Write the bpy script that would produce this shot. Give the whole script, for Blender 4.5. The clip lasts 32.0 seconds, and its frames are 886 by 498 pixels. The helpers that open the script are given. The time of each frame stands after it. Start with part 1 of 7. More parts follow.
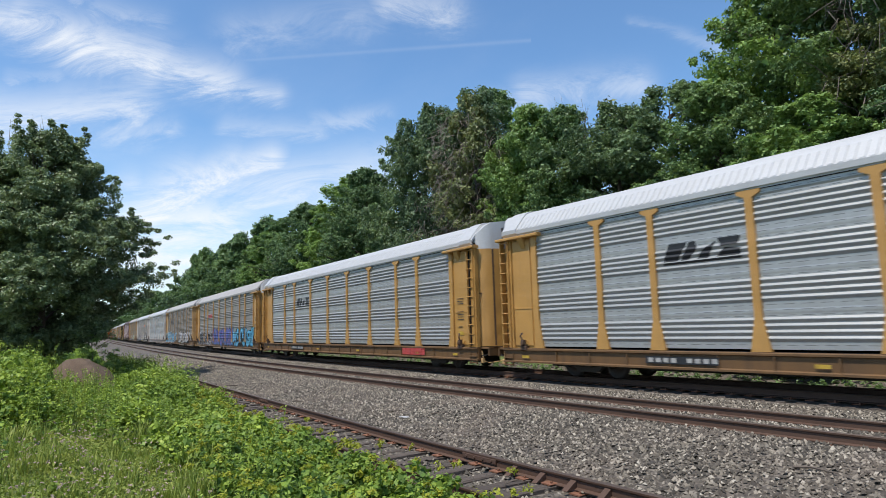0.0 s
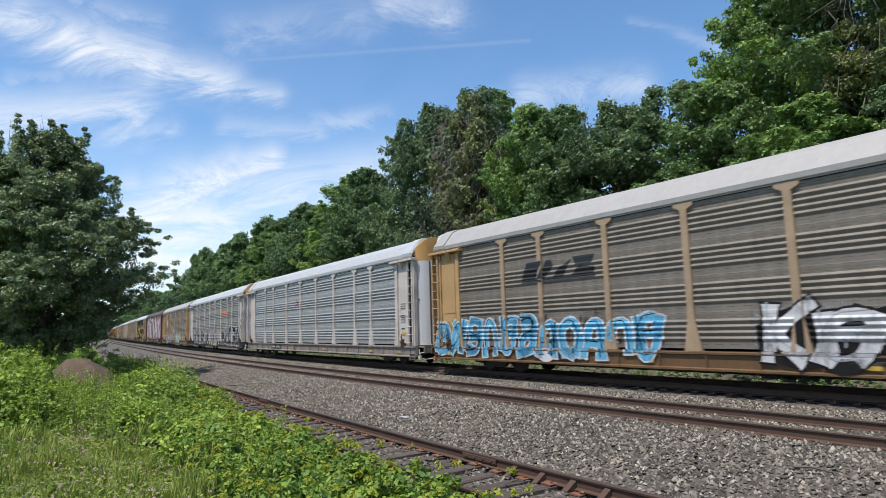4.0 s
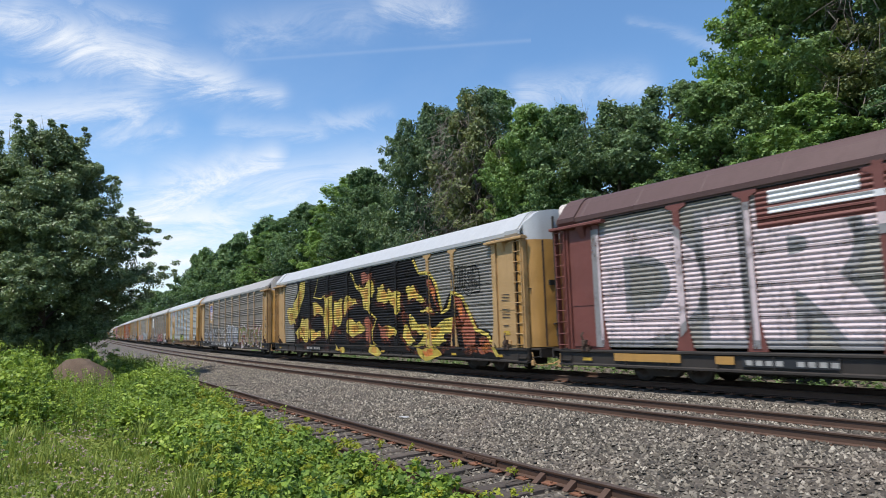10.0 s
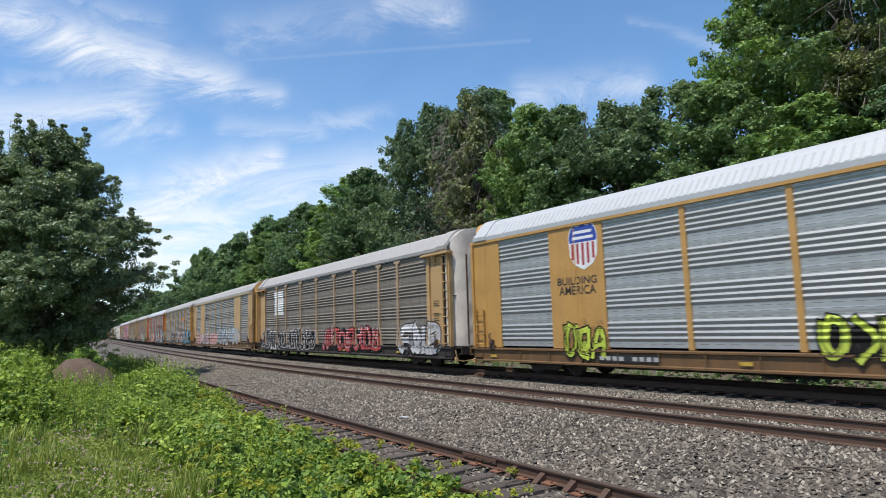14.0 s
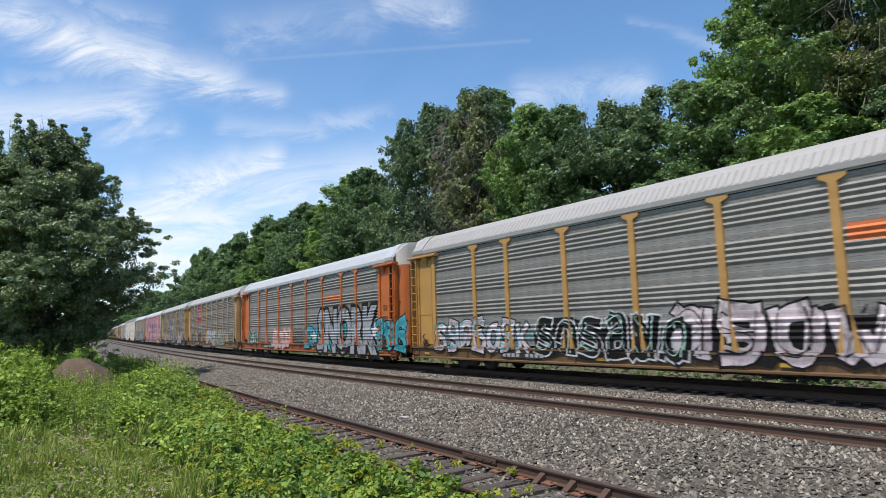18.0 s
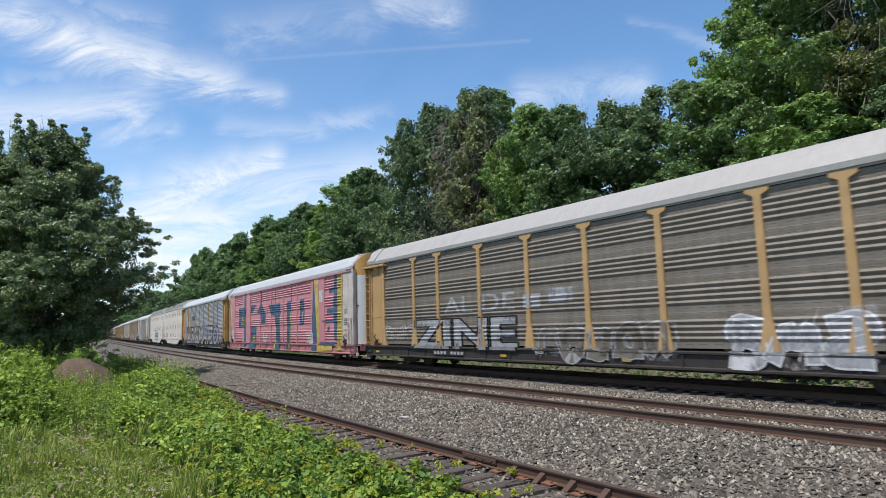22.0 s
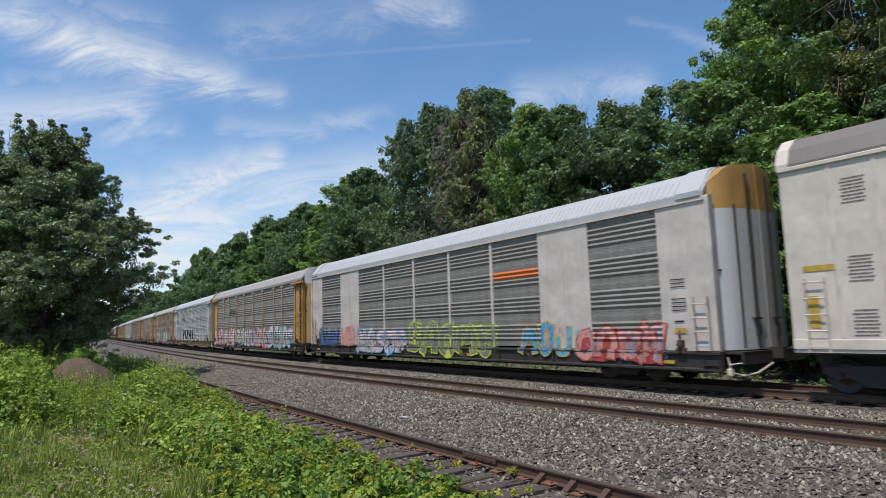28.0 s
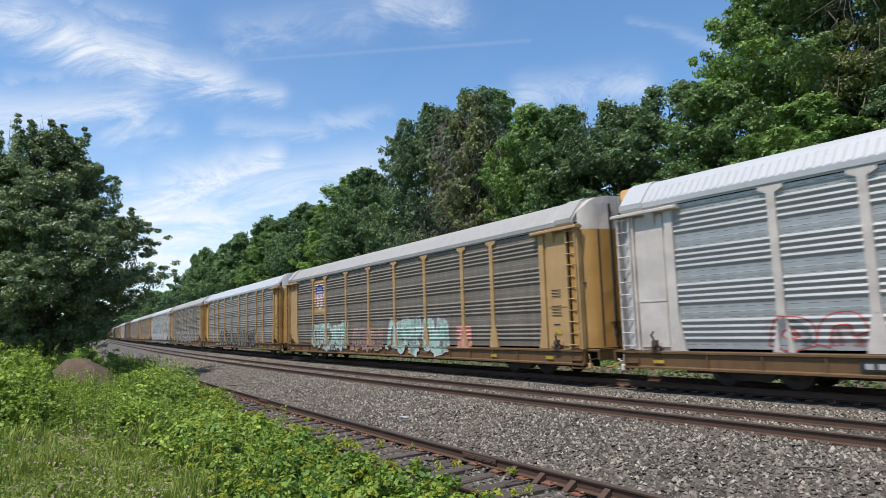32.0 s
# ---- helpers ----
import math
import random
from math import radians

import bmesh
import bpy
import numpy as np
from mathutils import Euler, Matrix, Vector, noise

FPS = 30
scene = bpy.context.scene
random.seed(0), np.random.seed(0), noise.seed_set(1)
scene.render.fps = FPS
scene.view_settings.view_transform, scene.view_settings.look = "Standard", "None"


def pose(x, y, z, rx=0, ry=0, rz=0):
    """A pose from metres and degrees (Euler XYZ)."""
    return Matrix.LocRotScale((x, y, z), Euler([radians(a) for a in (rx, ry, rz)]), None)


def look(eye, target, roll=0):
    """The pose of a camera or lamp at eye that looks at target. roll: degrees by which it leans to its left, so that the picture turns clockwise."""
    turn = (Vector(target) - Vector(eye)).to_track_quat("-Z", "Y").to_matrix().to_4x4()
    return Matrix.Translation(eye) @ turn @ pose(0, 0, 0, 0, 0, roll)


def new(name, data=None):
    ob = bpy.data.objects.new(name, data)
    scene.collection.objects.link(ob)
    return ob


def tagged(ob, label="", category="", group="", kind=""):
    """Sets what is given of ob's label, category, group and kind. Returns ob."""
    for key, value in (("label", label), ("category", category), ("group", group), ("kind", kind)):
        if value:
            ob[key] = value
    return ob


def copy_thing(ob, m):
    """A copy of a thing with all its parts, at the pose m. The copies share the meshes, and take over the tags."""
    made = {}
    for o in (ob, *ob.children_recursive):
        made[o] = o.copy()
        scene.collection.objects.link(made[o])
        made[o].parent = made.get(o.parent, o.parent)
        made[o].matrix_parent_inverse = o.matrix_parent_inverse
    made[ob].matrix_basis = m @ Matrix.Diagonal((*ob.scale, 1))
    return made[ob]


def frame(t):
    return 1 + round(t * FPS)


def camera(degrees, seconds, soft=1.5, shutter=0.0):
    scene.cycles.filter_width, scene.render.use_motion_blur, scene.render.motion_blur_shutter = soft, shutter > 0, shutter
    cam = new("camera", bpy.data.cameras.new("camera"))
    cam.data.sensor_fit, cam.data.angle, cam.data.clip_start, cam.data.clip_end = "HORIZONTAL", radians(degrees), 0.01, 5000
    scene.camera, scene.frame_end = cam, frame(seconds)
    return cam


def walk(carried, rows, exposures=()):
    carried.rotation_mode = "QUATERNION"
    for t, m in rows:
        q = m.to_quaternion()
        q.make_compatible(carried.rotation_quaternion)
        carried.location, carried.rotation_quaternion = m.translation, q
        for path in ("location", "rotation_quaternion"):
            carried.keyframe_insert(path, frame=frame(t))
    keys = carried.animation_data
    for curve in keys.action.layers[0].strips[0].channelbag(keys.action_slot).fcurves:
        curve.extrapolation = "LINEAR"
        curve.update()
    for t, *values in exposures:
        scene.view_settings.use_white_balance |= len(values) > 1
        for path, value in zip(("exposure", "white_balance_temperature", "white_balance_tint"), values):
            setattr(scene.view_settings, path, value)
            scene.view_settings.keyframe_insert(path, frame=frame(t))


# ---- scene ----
from mathutils.geometry import tessellate_polygon

# camera: it stands still beside the line
EYE = Vector((0.0, 0.0, 1.7875))
PITCH = 0.1211
cam = camera(70.2, 32.0, soft=0.5, shutter=0.12)
EXPOSURES = ((0.0, 0.02), (3.0, 0.05), (23.0, 0.05), (25.0, -0.02), (27.2, -0.16), (28.1, -0.22), (28.7, -0.10), (29.5, 0.0), (32.0, 0.02))
CAM_POSE = look(EYE, EYE + Vector((0, math.cos(PITCH), math.sin(PITCH))), -1.70)
walk(cam, [(0.0, CAM_POSE), (32.0, CAM_POSE)], EXPOSURES)

# ---- daylight ----
SUN_DIR = Vector((-0.29, -0.29, 0.91)).normalized()
world = bpy.data.worlds.new("world")
scene.world = world
world.use_nodes = True


def build_world():
    nt = world.node_tree
    nt.nodes.clear()
    N, K = nt.nodes.new, nt.links.new
    out, bg, sky = N("ShaderNodeOutputWorld"), N("ShaderNodeBackground"), N("ShaderNodeTexSky")
    sky.sky_type, sky.sun_disc = "NISHITA", False
    sky.sun_elevation = math.asin(SUN_DIR.z)
    sky.sun_rotation = math.atan2(SUN_DIR.x, SUN_DIR.y)
    sky.air_density, sky.dust_density, sky.ozone_density = 1.0, 0.4, 2.5
    co, sep = N("ShaderNodeTexCoord"), N("ShaderNodeSeparateXYZ")
    K(co.outputs["Generated"], sep.inputs[0])

    def calc(op, a, b=None, c=None):
        m = N("ShaderNodeMath")
        m.operation = op
        for i, v in enumerate((a, b, c)):
            if v is None:
                continue
            if isinstance(v, (int, float)):
                m.inputs[i].default_value = v
            else:
                K(v, m.inputs[i])
        return m.outputs[0]

    # wispy streaks: each a soft band between two directions, frayed by noise
    fwd = calc("MAXIMUM", sep.outputs[1], 0.05)
    p, q = calc("DIVIDE", sep.outputs[0], fwd), calc("DIVIDE", sep.outputs[2], fwd)
    vec = N("ShaderNodeCombineXYZ")
    K(p, vec.inputs[0]), K(q, vec.inputs[1])

    def wisp(scale, detail, rough, warp, stretch, turn):
        mp, n = N("ShaderNodeMapping"), N("ShaderNodeTexNoise")
        mp.inputs["Rotation"].default_value, mp.inputs["Scale"].default_value = (0, 0, radians(turn)), stretch
        K(vec.outputs[0], mp.inputs[0]), K(mp.outputs[0], n.inputs["Vector"])
        n.inputs["Scale"].default_value, n.inputs["Detail"].default_value = scale, detail
        n.inputs["Roughness"].default_value, n.inputs["Distortion"].default_value = rough, warp
        return n.outputs[0]
    fray, soft, veil = wisp(8, 12, 0.72, 1.1, (0.6, 1.5, 1), 16), wisp(3.0, 4, 0.5, 0.4, (1, 1, 1), 0), wisp(2.2, 7, 0.6, 0.6, (0.6, 1.6, 1), -14)
    q0 = q
    # the streaks bend a little
    q = calc("ADD", q, calc("MULTIPLY", calc("SUBTRACT", soft, 0.5), 0.05))
    q = calc("ADD", q, calc("MULTIPLY", calc("SUBTRACT", fray, 0.5), 0.09))
    cover = None
    for pa, qa, pb, qb, w, amount in HIGH_WISPS + LOW_WISPS:
        dx, dy = pb - pa, qb - qa
        n2 = dx * dx + dy * dy
        ap, aq = calc("SUBTRACT", p, pa), calc("SUBTRACT", q, qa)
        t = calc("DIVIDE", calc("ADD", calc("MULTIPLY", ap, dx), calc("MULTIPLY", aq, dy)), n2)
        t = calc("MINIMUM", calc("MAXIMUM", t, 0.0), 1.0)
        ex, ey = calc("SUBTRACT", ap, calc("MULTIPLY", t, dx)), calc("SUBTRACT", aq, calc("MULTIPLY", t, dy))
        d2 = calc("ADD", calc("MULTIPLY", ex, ex), calc("MULTIPLY", ey, ey))
        g = calc("MULTIPLY", calc("POWER", 2.718, calc("DIVIDE", d2, -1.9 * w * w)), amount * 0.92)
        cover = g if cover is None else calc("MAXIMUM", cover, g)
    tear = N("ShaderNodeMapRange")
    tear.interpolation_type = "SMOOTHSTEP"
    tear.inputs[1].default_value, tear.inputs[2].default_value, tear.inputs[3].default_value, tear.inputs[4].default_value = 0.30, 0.68, 0.10, 1.12
    K(fray, tear.inputs[0])
    cover = calc("MULTIPLY", cover, tear.outputs[0])
    # a thin straight contrail
    c0, d0, c1, d1 = CONTRAIL
    line = calc("ADD", calc("MULTIPLY", calc("SUBTRACT", p, c0), (d1 - d0) / (c1 - c0)), d0)
    off = calc("DIVIDE", calc("SUBTRACT", q0, line), 0.0035)
    trail = calc("POWER", 2.718, calc("MULTIPLY", calc("MULTIPLY", off, off), -1.0))
    inside = calc("MULTIPLY", calc("GREATER_THAN", p, c0), calc("LESS_THAN", p, c1))
    cover = calc("MAXIMUM", cover, calc("MULTIPLY", calc("MULTIPLY", trail, inside), calc("MULTIPLY", fray, 0.16)))
    mr = N("ShaderNodeMapRange")
    mr.interpolation_type = "SMOOTHSTEP"
    mr.inputs[1].default_value, mr.inputs[2].default_value = 0.42, 0.85
    K(veil, mr.inputs[0])
    low = calc("MAXIMUM", calc("SUBTRACT", 0.55, calc("MULTIPLY", sep.outputs[2], 1.2)), 0.12)
    cover = calc("ADD", cover, calc("MULTIPLY", mr.outputs[0], low))
    haze = calc("MULTIPLY", calc("MAXIMUM", calc("SUBTRACT", 0.30, sep.outputs[2]), 0.0), 1.5)
    cover = calc("MINIMUM", calc("MULTIPLY", calc("ADD", cover, haze), 0.88), 0.95)
    col = N("ShaderNodeMix")
    col.data_type = "RGBA"
    K(cover, col.inputs[0])
    tint = N("ShaderNodeMix")
    tint.data_type, tint.blend_type = "RGBA", "MULTIPLY"
    tint.inputs[0].default_value, tint.inputs[7].default_value = 1.0, SKY_TINT
    K(sky.outputs[0], tint.inputs[6])
    K(tint.outputs[2], col.inputs[6])
    col.inputs[7].default_value = CLOUD_WHITE
    K(col.outputs[2], bg.inputs[0])
    bg.inputs[1].default_value = SKY_STRENGTH
    K(bg.outputs[0], out.inputs[0])


SKY_STRENGTH = 0.158
CLOUD_WHITE = (6.0, 6.2, 6.45, 1)
SKY_TINT = (0.84, 1.05, 1.17, 1)
HIGH_WISPS = (
    (-0.77, 0.552, -0.674, 0.532, 0.0233, 0.8),
    (-0.703, 0.535, -0.587, 0.487, 0.0269, 1.0),
    (-0.597, 0.49, -0.473, 0.444, 0.0305, 1.0),
    (-0.492, 0.451, -0.35, 0.404, 0.0233, 0.85),
    (-0.369, 0.407, -0.266, 0.388, 0.0126, 0.6),
    (-0.722, 0.364, -0.619, 0.366, 0.0359, 0.75),
    (-0.638, 0.362, -0.508, 0.372, 0.0341, 0.75),
    (-0.563, 0.334, -0.442, 0.336, 0.0143, 0.45),
    (-0.707, 0.432, -0.632, 0.434, 0.0126, 0.35),
    (-0.275, 0.281, -0.349, 0.267, 0.0179, 0.95),
    (-0.339, 0.27, -0.431, 0.237, 0.0233, 1.0),
    (-0.412, 0.241, -0.493, 0.188, 0.0323, 0.95),
    (-0.493, 0.174, -0.348, 0.179, 0.0359, 0.85),
    (-0.348, 0.234, -0.202, 0.239, 0.0305, 0.65),
)
LOW_WISPS = (
    (-0.22, 0.231, -0.082, 0.255, 0.0323, 0.6),
    (-0.492, 0.137, -0.329, 0.142, 0.0359, 0.8),
    (-0.504, 0.239, -0.476, 0.21, 0.0215, 0.6),
    (-0.349, 0.334, -0.201, 0.32, 0.0126, 0.4),
    (-0.201, 0.339, -0.09, 0.345, 0.0108, 0.35),
    (-0.57, 0.541, -0.465, 0.513, 0.0161, 0.4),
    (-0.609, 0.562, -0.513, 0.529, 0.009, 0.3),
    (-0.333, 0.494, -0.125, 0.517, 0.0269, 0.28),
    (-0.077, 0.546, 0.018, 0.529, 0.0233, 0.5),
    (-0.125, 0.487, -0.087, 0.506, 0.0143, 0.2),
    (0.327, 0.483, 0.521, 0.433, 0.0081, 0.25),
    (0.144, 0.381, 0.33, 0.385, 0.0197, 0.5),
    (0.096, 0.363, 0.209, 0.379, 0.0161, 0.3),
)
CONTRAIL = (-0.388, 0.444, 0.157, 0.467)
build_world()
sun = new("sun", bpy.data.lights.new("sun", "SUN"))
sun.data.energy, sun.data.angle, sun.data.color = 4.9, radians(0.53), (1.0, 0.95, 0.88)
sun.matrix_world = look(SUN_DIR * 100, (0, 0, 0))

# ---- the line's course: distance s along the train's track, offset to the camera's side ----
KNOT_S = (-400, -250, -160, -90, -30, 30, 90)
KNOT_K = (-0.00018, 0.00003, 0.00021, -0.0001, 0.0012, 0.00216, 0.0)
S_AX = np.arange(-1600.0, 801.0, 1.0)


def build_course():
    kap = np.interp(S_AX, KNOT_S, KNOT_K)
    i0 = int(np.argmin(np.abs(S_AX)))
    th = np.concatenate([[0], np.cumsum((kap[1:] + kap[:-1]) / 2)])
    th = th - th[i0] - 0.97285
    c, s = np.cos(th), np.sin(th)
    X = np.concatenate([[0], np.cumsum((c[1:] + c[:-1]) / 2)])
    Y = np.concatenate([[0], np.cumsum((s[1:] + s[:-1]) / 2)])
    return X - X[i0] + 5.0, Y - Y[i0] + 21.569, th


CX, CY, CTH = build_course()


def course(s, off=0.0):
    """x, y and heading at distance s, offset off to the camera's side."""
    a = np.interp(s, S_AX, CTH)
    near = np.clip(off, -60, 60)
    rest = off - near
    x = np.interp(s, S_AX, CX) + near * np.sin(a) + rest * math.sin(-0.97)
    y = np.interp(s, S_AX, CY) - near * np.cos(a) - rest * math.cos(-0.97)
    return x, y, a


def siding_offset(s):
    """The weedy side track draws in to the middle one far away."""
    return np.interp(s, (-170, -130, -90, -50, -16, 5, 60), (4.86, 5.6, 7.9, 9.55, 10.1, 10.5, 10.5))


MID = 4.855


def ground_z(s, off):
    z = np.interp(off, (-2500, -300, -60, -25, -12, -8, -5, -3.4, -2.2, 6.9, 8.0, 9.3, 11.7, 13.0, 16.0, 40, 300, 2500),
                  (60, 40, 9, 3.0, 0.6, 0.0, -0.5, -0.55, -0.24, -0.24, -0.38, -0.59, -0.60, -0.45, -0.05, 0.3, 0.0, 0.0))
    return z

# ---- materials ----


def mat_base(name):
    m = bpy.data.materials.new(name)
    m.use_nodes = True
    nt = m.node_tree
    return m, nt, nt.nodes["Principled BSDF"]


def noise_node(nt, scale, detail=4.0, rough=0.55, coord="Object", stretch=(1, 1, 1)):
    tc, mp, n = nt.nodes.new("ShaderNodeTexCoord"), nt.nodes.new("ShaderNodeMapping"), nt.nodes.new("ShaderNodeTexNoise")
    mp.inputs["Scale"].default_value = stretch
    nt.links.new(tc.outputs[coord], mp.inputs[0])
    nt.links.new(mp.outputs[0], n.inputs["Vector"])
    n.inputs["Scale"].default_value, n.inputs["Detail"].default_value, n.inputs["Roughness"].default_value = scale, detail, rough
    return n.outputs[0]


def ramp(nt, fac, stops):
    r = nt.nodes.new("ShaderNodeValToRGB")
    while len(r.color_ramp.elements) < len(stops):
        r.color_ramp.elements.new(0.5)
    for e, (p, c) in zip(r.color_ramp.elements, stops):
        e.position, e.color = p, (*c, 1) if len(c) == 3 else c
    nt.links.new(fac, r.inputs[0])
    return r.outputs[0]


def blend(nt, fac, a, b, mode="MIX"):
    m = nt.nodes.new("ShaderNodeMix")
    m.data_type, m.blend_type = "RGBA", mode
    for sock, v in ((m.inputs[0], fac), (m.inputs[6], a), (m.inputs[7], b)):
        if isinstance(v, (int, float)):
            sock.default_value = v
        elif isinstance(v, tuple):
            sock.default_value = (*v, 1)
        else:
            nt.links.new(v, sock)
    return m.outputs[2]


def bump(nt, bs, height, strength=0.3, dist=0.01):
    b = nt.nodes.new("ShaderNodeBump")
    b.inputs["Strength"].default_value, b.inputs["Distance"].default_value = strength, dist
    nt.links.new(height, b.inputs["Height"])
    nt.links.new(b.outputs[0], bs.inputs["Normal"])


def surface(name, color, dirt=(0.12, 0.09, 0.06), amount=0.35, rough=0.55, metal=0.0, streak=True, grain=30.0, relief=0.15, slots=False, thin=None):
    """Painted or bare sheet metal with stains running down and blotches."""
    m, nt, bs = mat_base(name)
    st = noise_node(nt, 2.2, 5, 0.6, "Object", (1.7, 1.7, 0.30) if streak else (1, 1, 1))
    bl = noise_node(nt, 0.7, 4, 0.6)
    f1 = ramp(nt, st, ((0.42, (0, 0, 0)), (0.80, (amount * 0.6,) * 3)))
    f2 = ramp(nt, bl, ((0.40, (0, 0, 0)), (0.80, (amount * 0.8,) * 3)))
    c = blend(nt, f1, color, dirt)
    c = blend(nt, f2, c, tuple(0.6 * a + 0.4 * b for a, b in zip(color, dirt)))
    gr = noise_node(nt, grain, 3, 0.6)
    c = blend(nt, 0.22, c, ramp(nt, gr, ((0.3, (0.25, 0.25, 0.25)), (0.7, (0.75, 0.75, 0.75)))), "SOFT_LIGHT")
    if slots:
        # rows of small drain slots along the flat bands between the ribs
        tc, sp = nt.nodes.new("ShaderNodeTexCoord"), nt.nodes.new("ShaderNodeSeparateXYZ")
        nt.links.new(tc.outputs["Object"], sp.inputs[0])

        def calc(op, a, b):
            n = nt.nodes.new("ShaderNodeMath")
            n.operation = op
            for sock, v in zip(n.inputs, (a, b)):
                if isinstance(v, (int, float)):
                    sock.default_value = v
                else:
                    nt.links.new(v, sock)
            return n.outputs[0]
        row = calc("FLOORED_MODULO", calc("FLOORED_MODULO", calc("SUBTRACT", sp.outputs[2], 3.70), 0.955), 0.13)
        far = calc("LESS_THAN", calc("FLOORED_MODULO", calc("SUBTRACT", sp.outputs[2], 3.70), 0.955), 0.30)
        dash = calc("MULTIPLY", calc("LESS_THAN", row, 0.016), calc("GREATER_THAN", calc("FLOORED_MODULO", sp.outputs[0], 0.42), 0.16))
        dash = calc("MULTIPLY", calc("MULTIPLY", dash, far), 0.55)
        c = blend(nt, dash, c, (0.02, 0.02, 0.02))
    nt.links.new(c, bs.inputs["Base Color"])
    bs.inputs["Metallic"].default_value = metal
    if thin:
        # worn or misted paint lets the sheet below show through
        wear = blend(nt, 0.45, noise_node(nt, 7.0, 6, 0.7, "Object", (1.0, 1.0, 0.6)), noise_node(nt, 1.3, 3, 0.5))
        mr = nt.nodes.new("ShaderNodeMapRange")
        mr.interpolation_type = "SMOOTHSTEP"
        mr.inputs[1].default_value, mr.inputs[2].default_value, mr.inputs[3].default_value, mr.inputs[4].default_value = thin
        nt.links.new(wear, mr.inputs[0])
        nt.links.new(mr.outputs[0], bs.inputs["Alpha"])
    rr = nt.nodes.new("ShaderNodeMapRange")
    rr.inputs[3].default_value, rr.inputs[4].default_value = rough - 0.12, rough + 0.15
    nt.links.new(st, rr.inputs[0])
    nt.links.new(rr.outputs[0], bs.inputs["Roughness"])
    bump(nt, bs, gr, relief, 0.004)
    return m


def leaf_mat(name, dark, mid, light, shine=0.35):
    m, nt, bs = mat_base(name)
    geo = nt.nodes.new("ShaderNodeNewGeometry")
    big = noise_node(nt, 0.55, 3, 0.5)
    a = ramp(nt, geo.outputs["Random Per Island"], ((0.0, dark), (0.5, mid), (1.0, light)))
    b = ramp(nt, big, ((0.35, dark), (0.65, light)))
    c = blend(nt, 0.4, a, b)
    oi = nt.nodes.new("ShaderNodeObjectInfo")
    c = blend(nt, 0.55, c, ramp(nt, oi.outputs["Random"], ((0.0, (0.42, 0.44, 0.50)), (0.5, (0.52, 0.53, 0.50)), (1.0, (0.64, 0.63, 0.48)))), "OVERLAY")
    nt.links.new(c, bs.inputs["Base Color"])
    bs.inputs["Roughness"].default_value = 0.5
    bs.inputs["Specular IOR Level"].default_value = shine
    tr, mx, out = nt.nodes.new("ShaderNodeBsdfTranslucent"), nt.nodes.new("ShaderNodeMixShader"), nt.nodes["Material Output"]
    warm = blend(nt, 0.5, c, (1.0, 1.0, 0.45), "MULTIPLY")
    nt.links.new(warm, tr.inputs[0])
    mx.inputs[0].default_value = 0.31
    nt.links.new(bs.outputs[0], mx.inputs[1]), nt.links.new(tr.outputs[0], mx.inputs[2])
    nt.links.new(mx.outputs[0], out.inputs[0])
    return m


def ballast_mat():
    m, nt, bs = mat_base("ballast")
    tc, vo = nt.nodes.new("ShaderNodeTexCoord"), nt.nodes.new("ShaderNodeTexVoronoi")
    nt.links.new(tc.outputs["Object"], vo.inputs["Vector"])
    vo.inputs["Scale"].default_value = 17.0
    c = ramp(nt, vo.outputs["Color"], ((0.1, (0.047, 0.038, 0.029)), (0.5, (0.103, 0.085, 0.065)), (0.9, (0.210, 0.178, 0.140))))
    st = ramp(nt, noise_node(nt, 0.5, 4, 0.6), ((0.42, (0, 0, 0)), (0.75, (0.5, 0.5, 0.5))))
    c = blend(nt, st, c, (0.16, 0.125, 0.10))
    # shade in the gaps between stones, put into the colour at the cell rims
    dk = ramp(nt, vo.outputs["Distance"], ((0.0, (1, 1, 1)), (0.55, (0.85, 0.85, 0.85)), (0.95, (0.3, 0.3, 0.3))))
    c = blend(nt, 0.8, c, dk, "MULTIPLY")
    nt.links.new(c, bs.inputs["Base Color"])
    bs.inputs["Roughness"].default_value = 0.9
    inv = nt.nodes.new("ShaderNodeMath")
    inv.operation = "SUBTRACT"
    inv.inputs[0].default_value = 1.0
    nt.links.new(vo.outputs["Distance"], inv.inputs[1])
    bump(nt, bs, inv.outputs[0], 0.6, 0.03)
    return m


def stone_mat():
    m, nt, bs = mat_base("ballast_stone")
    geo = nt.nodes.new("ShaderNodeNewGeometry")
    c = ramp(nt, geo.outputs["Random Per Island"], ((0.0, (0.030, 0.025, 0.019)), (0.45, (0.080, 0.068, 0.052)), (0.75, (0.18, 0.155, 0.120)), (0.95, (0.30, 0.26, 0.205)), (1.0, (0.40, 0.36, 0.29))))
    st = ramp(nt, noise_node(nt, 0.55, 4, 0.6), ((0.45, (0, 0, 0)), (0.75, (0.45, 0.45, 0.45))))
    c = blend(nt, st, c, (0.17, 0.13, 0.10))
    nt.links.new(c, bs.inputs["Base Color"])
    bs.inputs["Roughness"].default_value = 0.9
    return m


def earth_mat(name, a, b, c3, scale=0.8):
    m, nt, bs = mat_base(name)
    n1, n2 = noise_node(nt, scale, 6, 0.62), noise_node(nt, scale * 14, 5, 0.65)
    c = blend(nt, ramp(nt, n1, ((0.35, (0, 0, 0)), (0.65, (1, 1, 1)))), a, b)
    c = blend(nt, ramp(nt, n2, ((0.4, (0, 0, 0)), (0.7, (0.7, 0.7, 0.7)))), c, c3)
    nt.links.new(c, bs.inputs["Base Color"])
    bs.inputs["Roughness"].default_value = 0.95
    bump(nt, bs, n2, 0.8, 0.06)
    return m


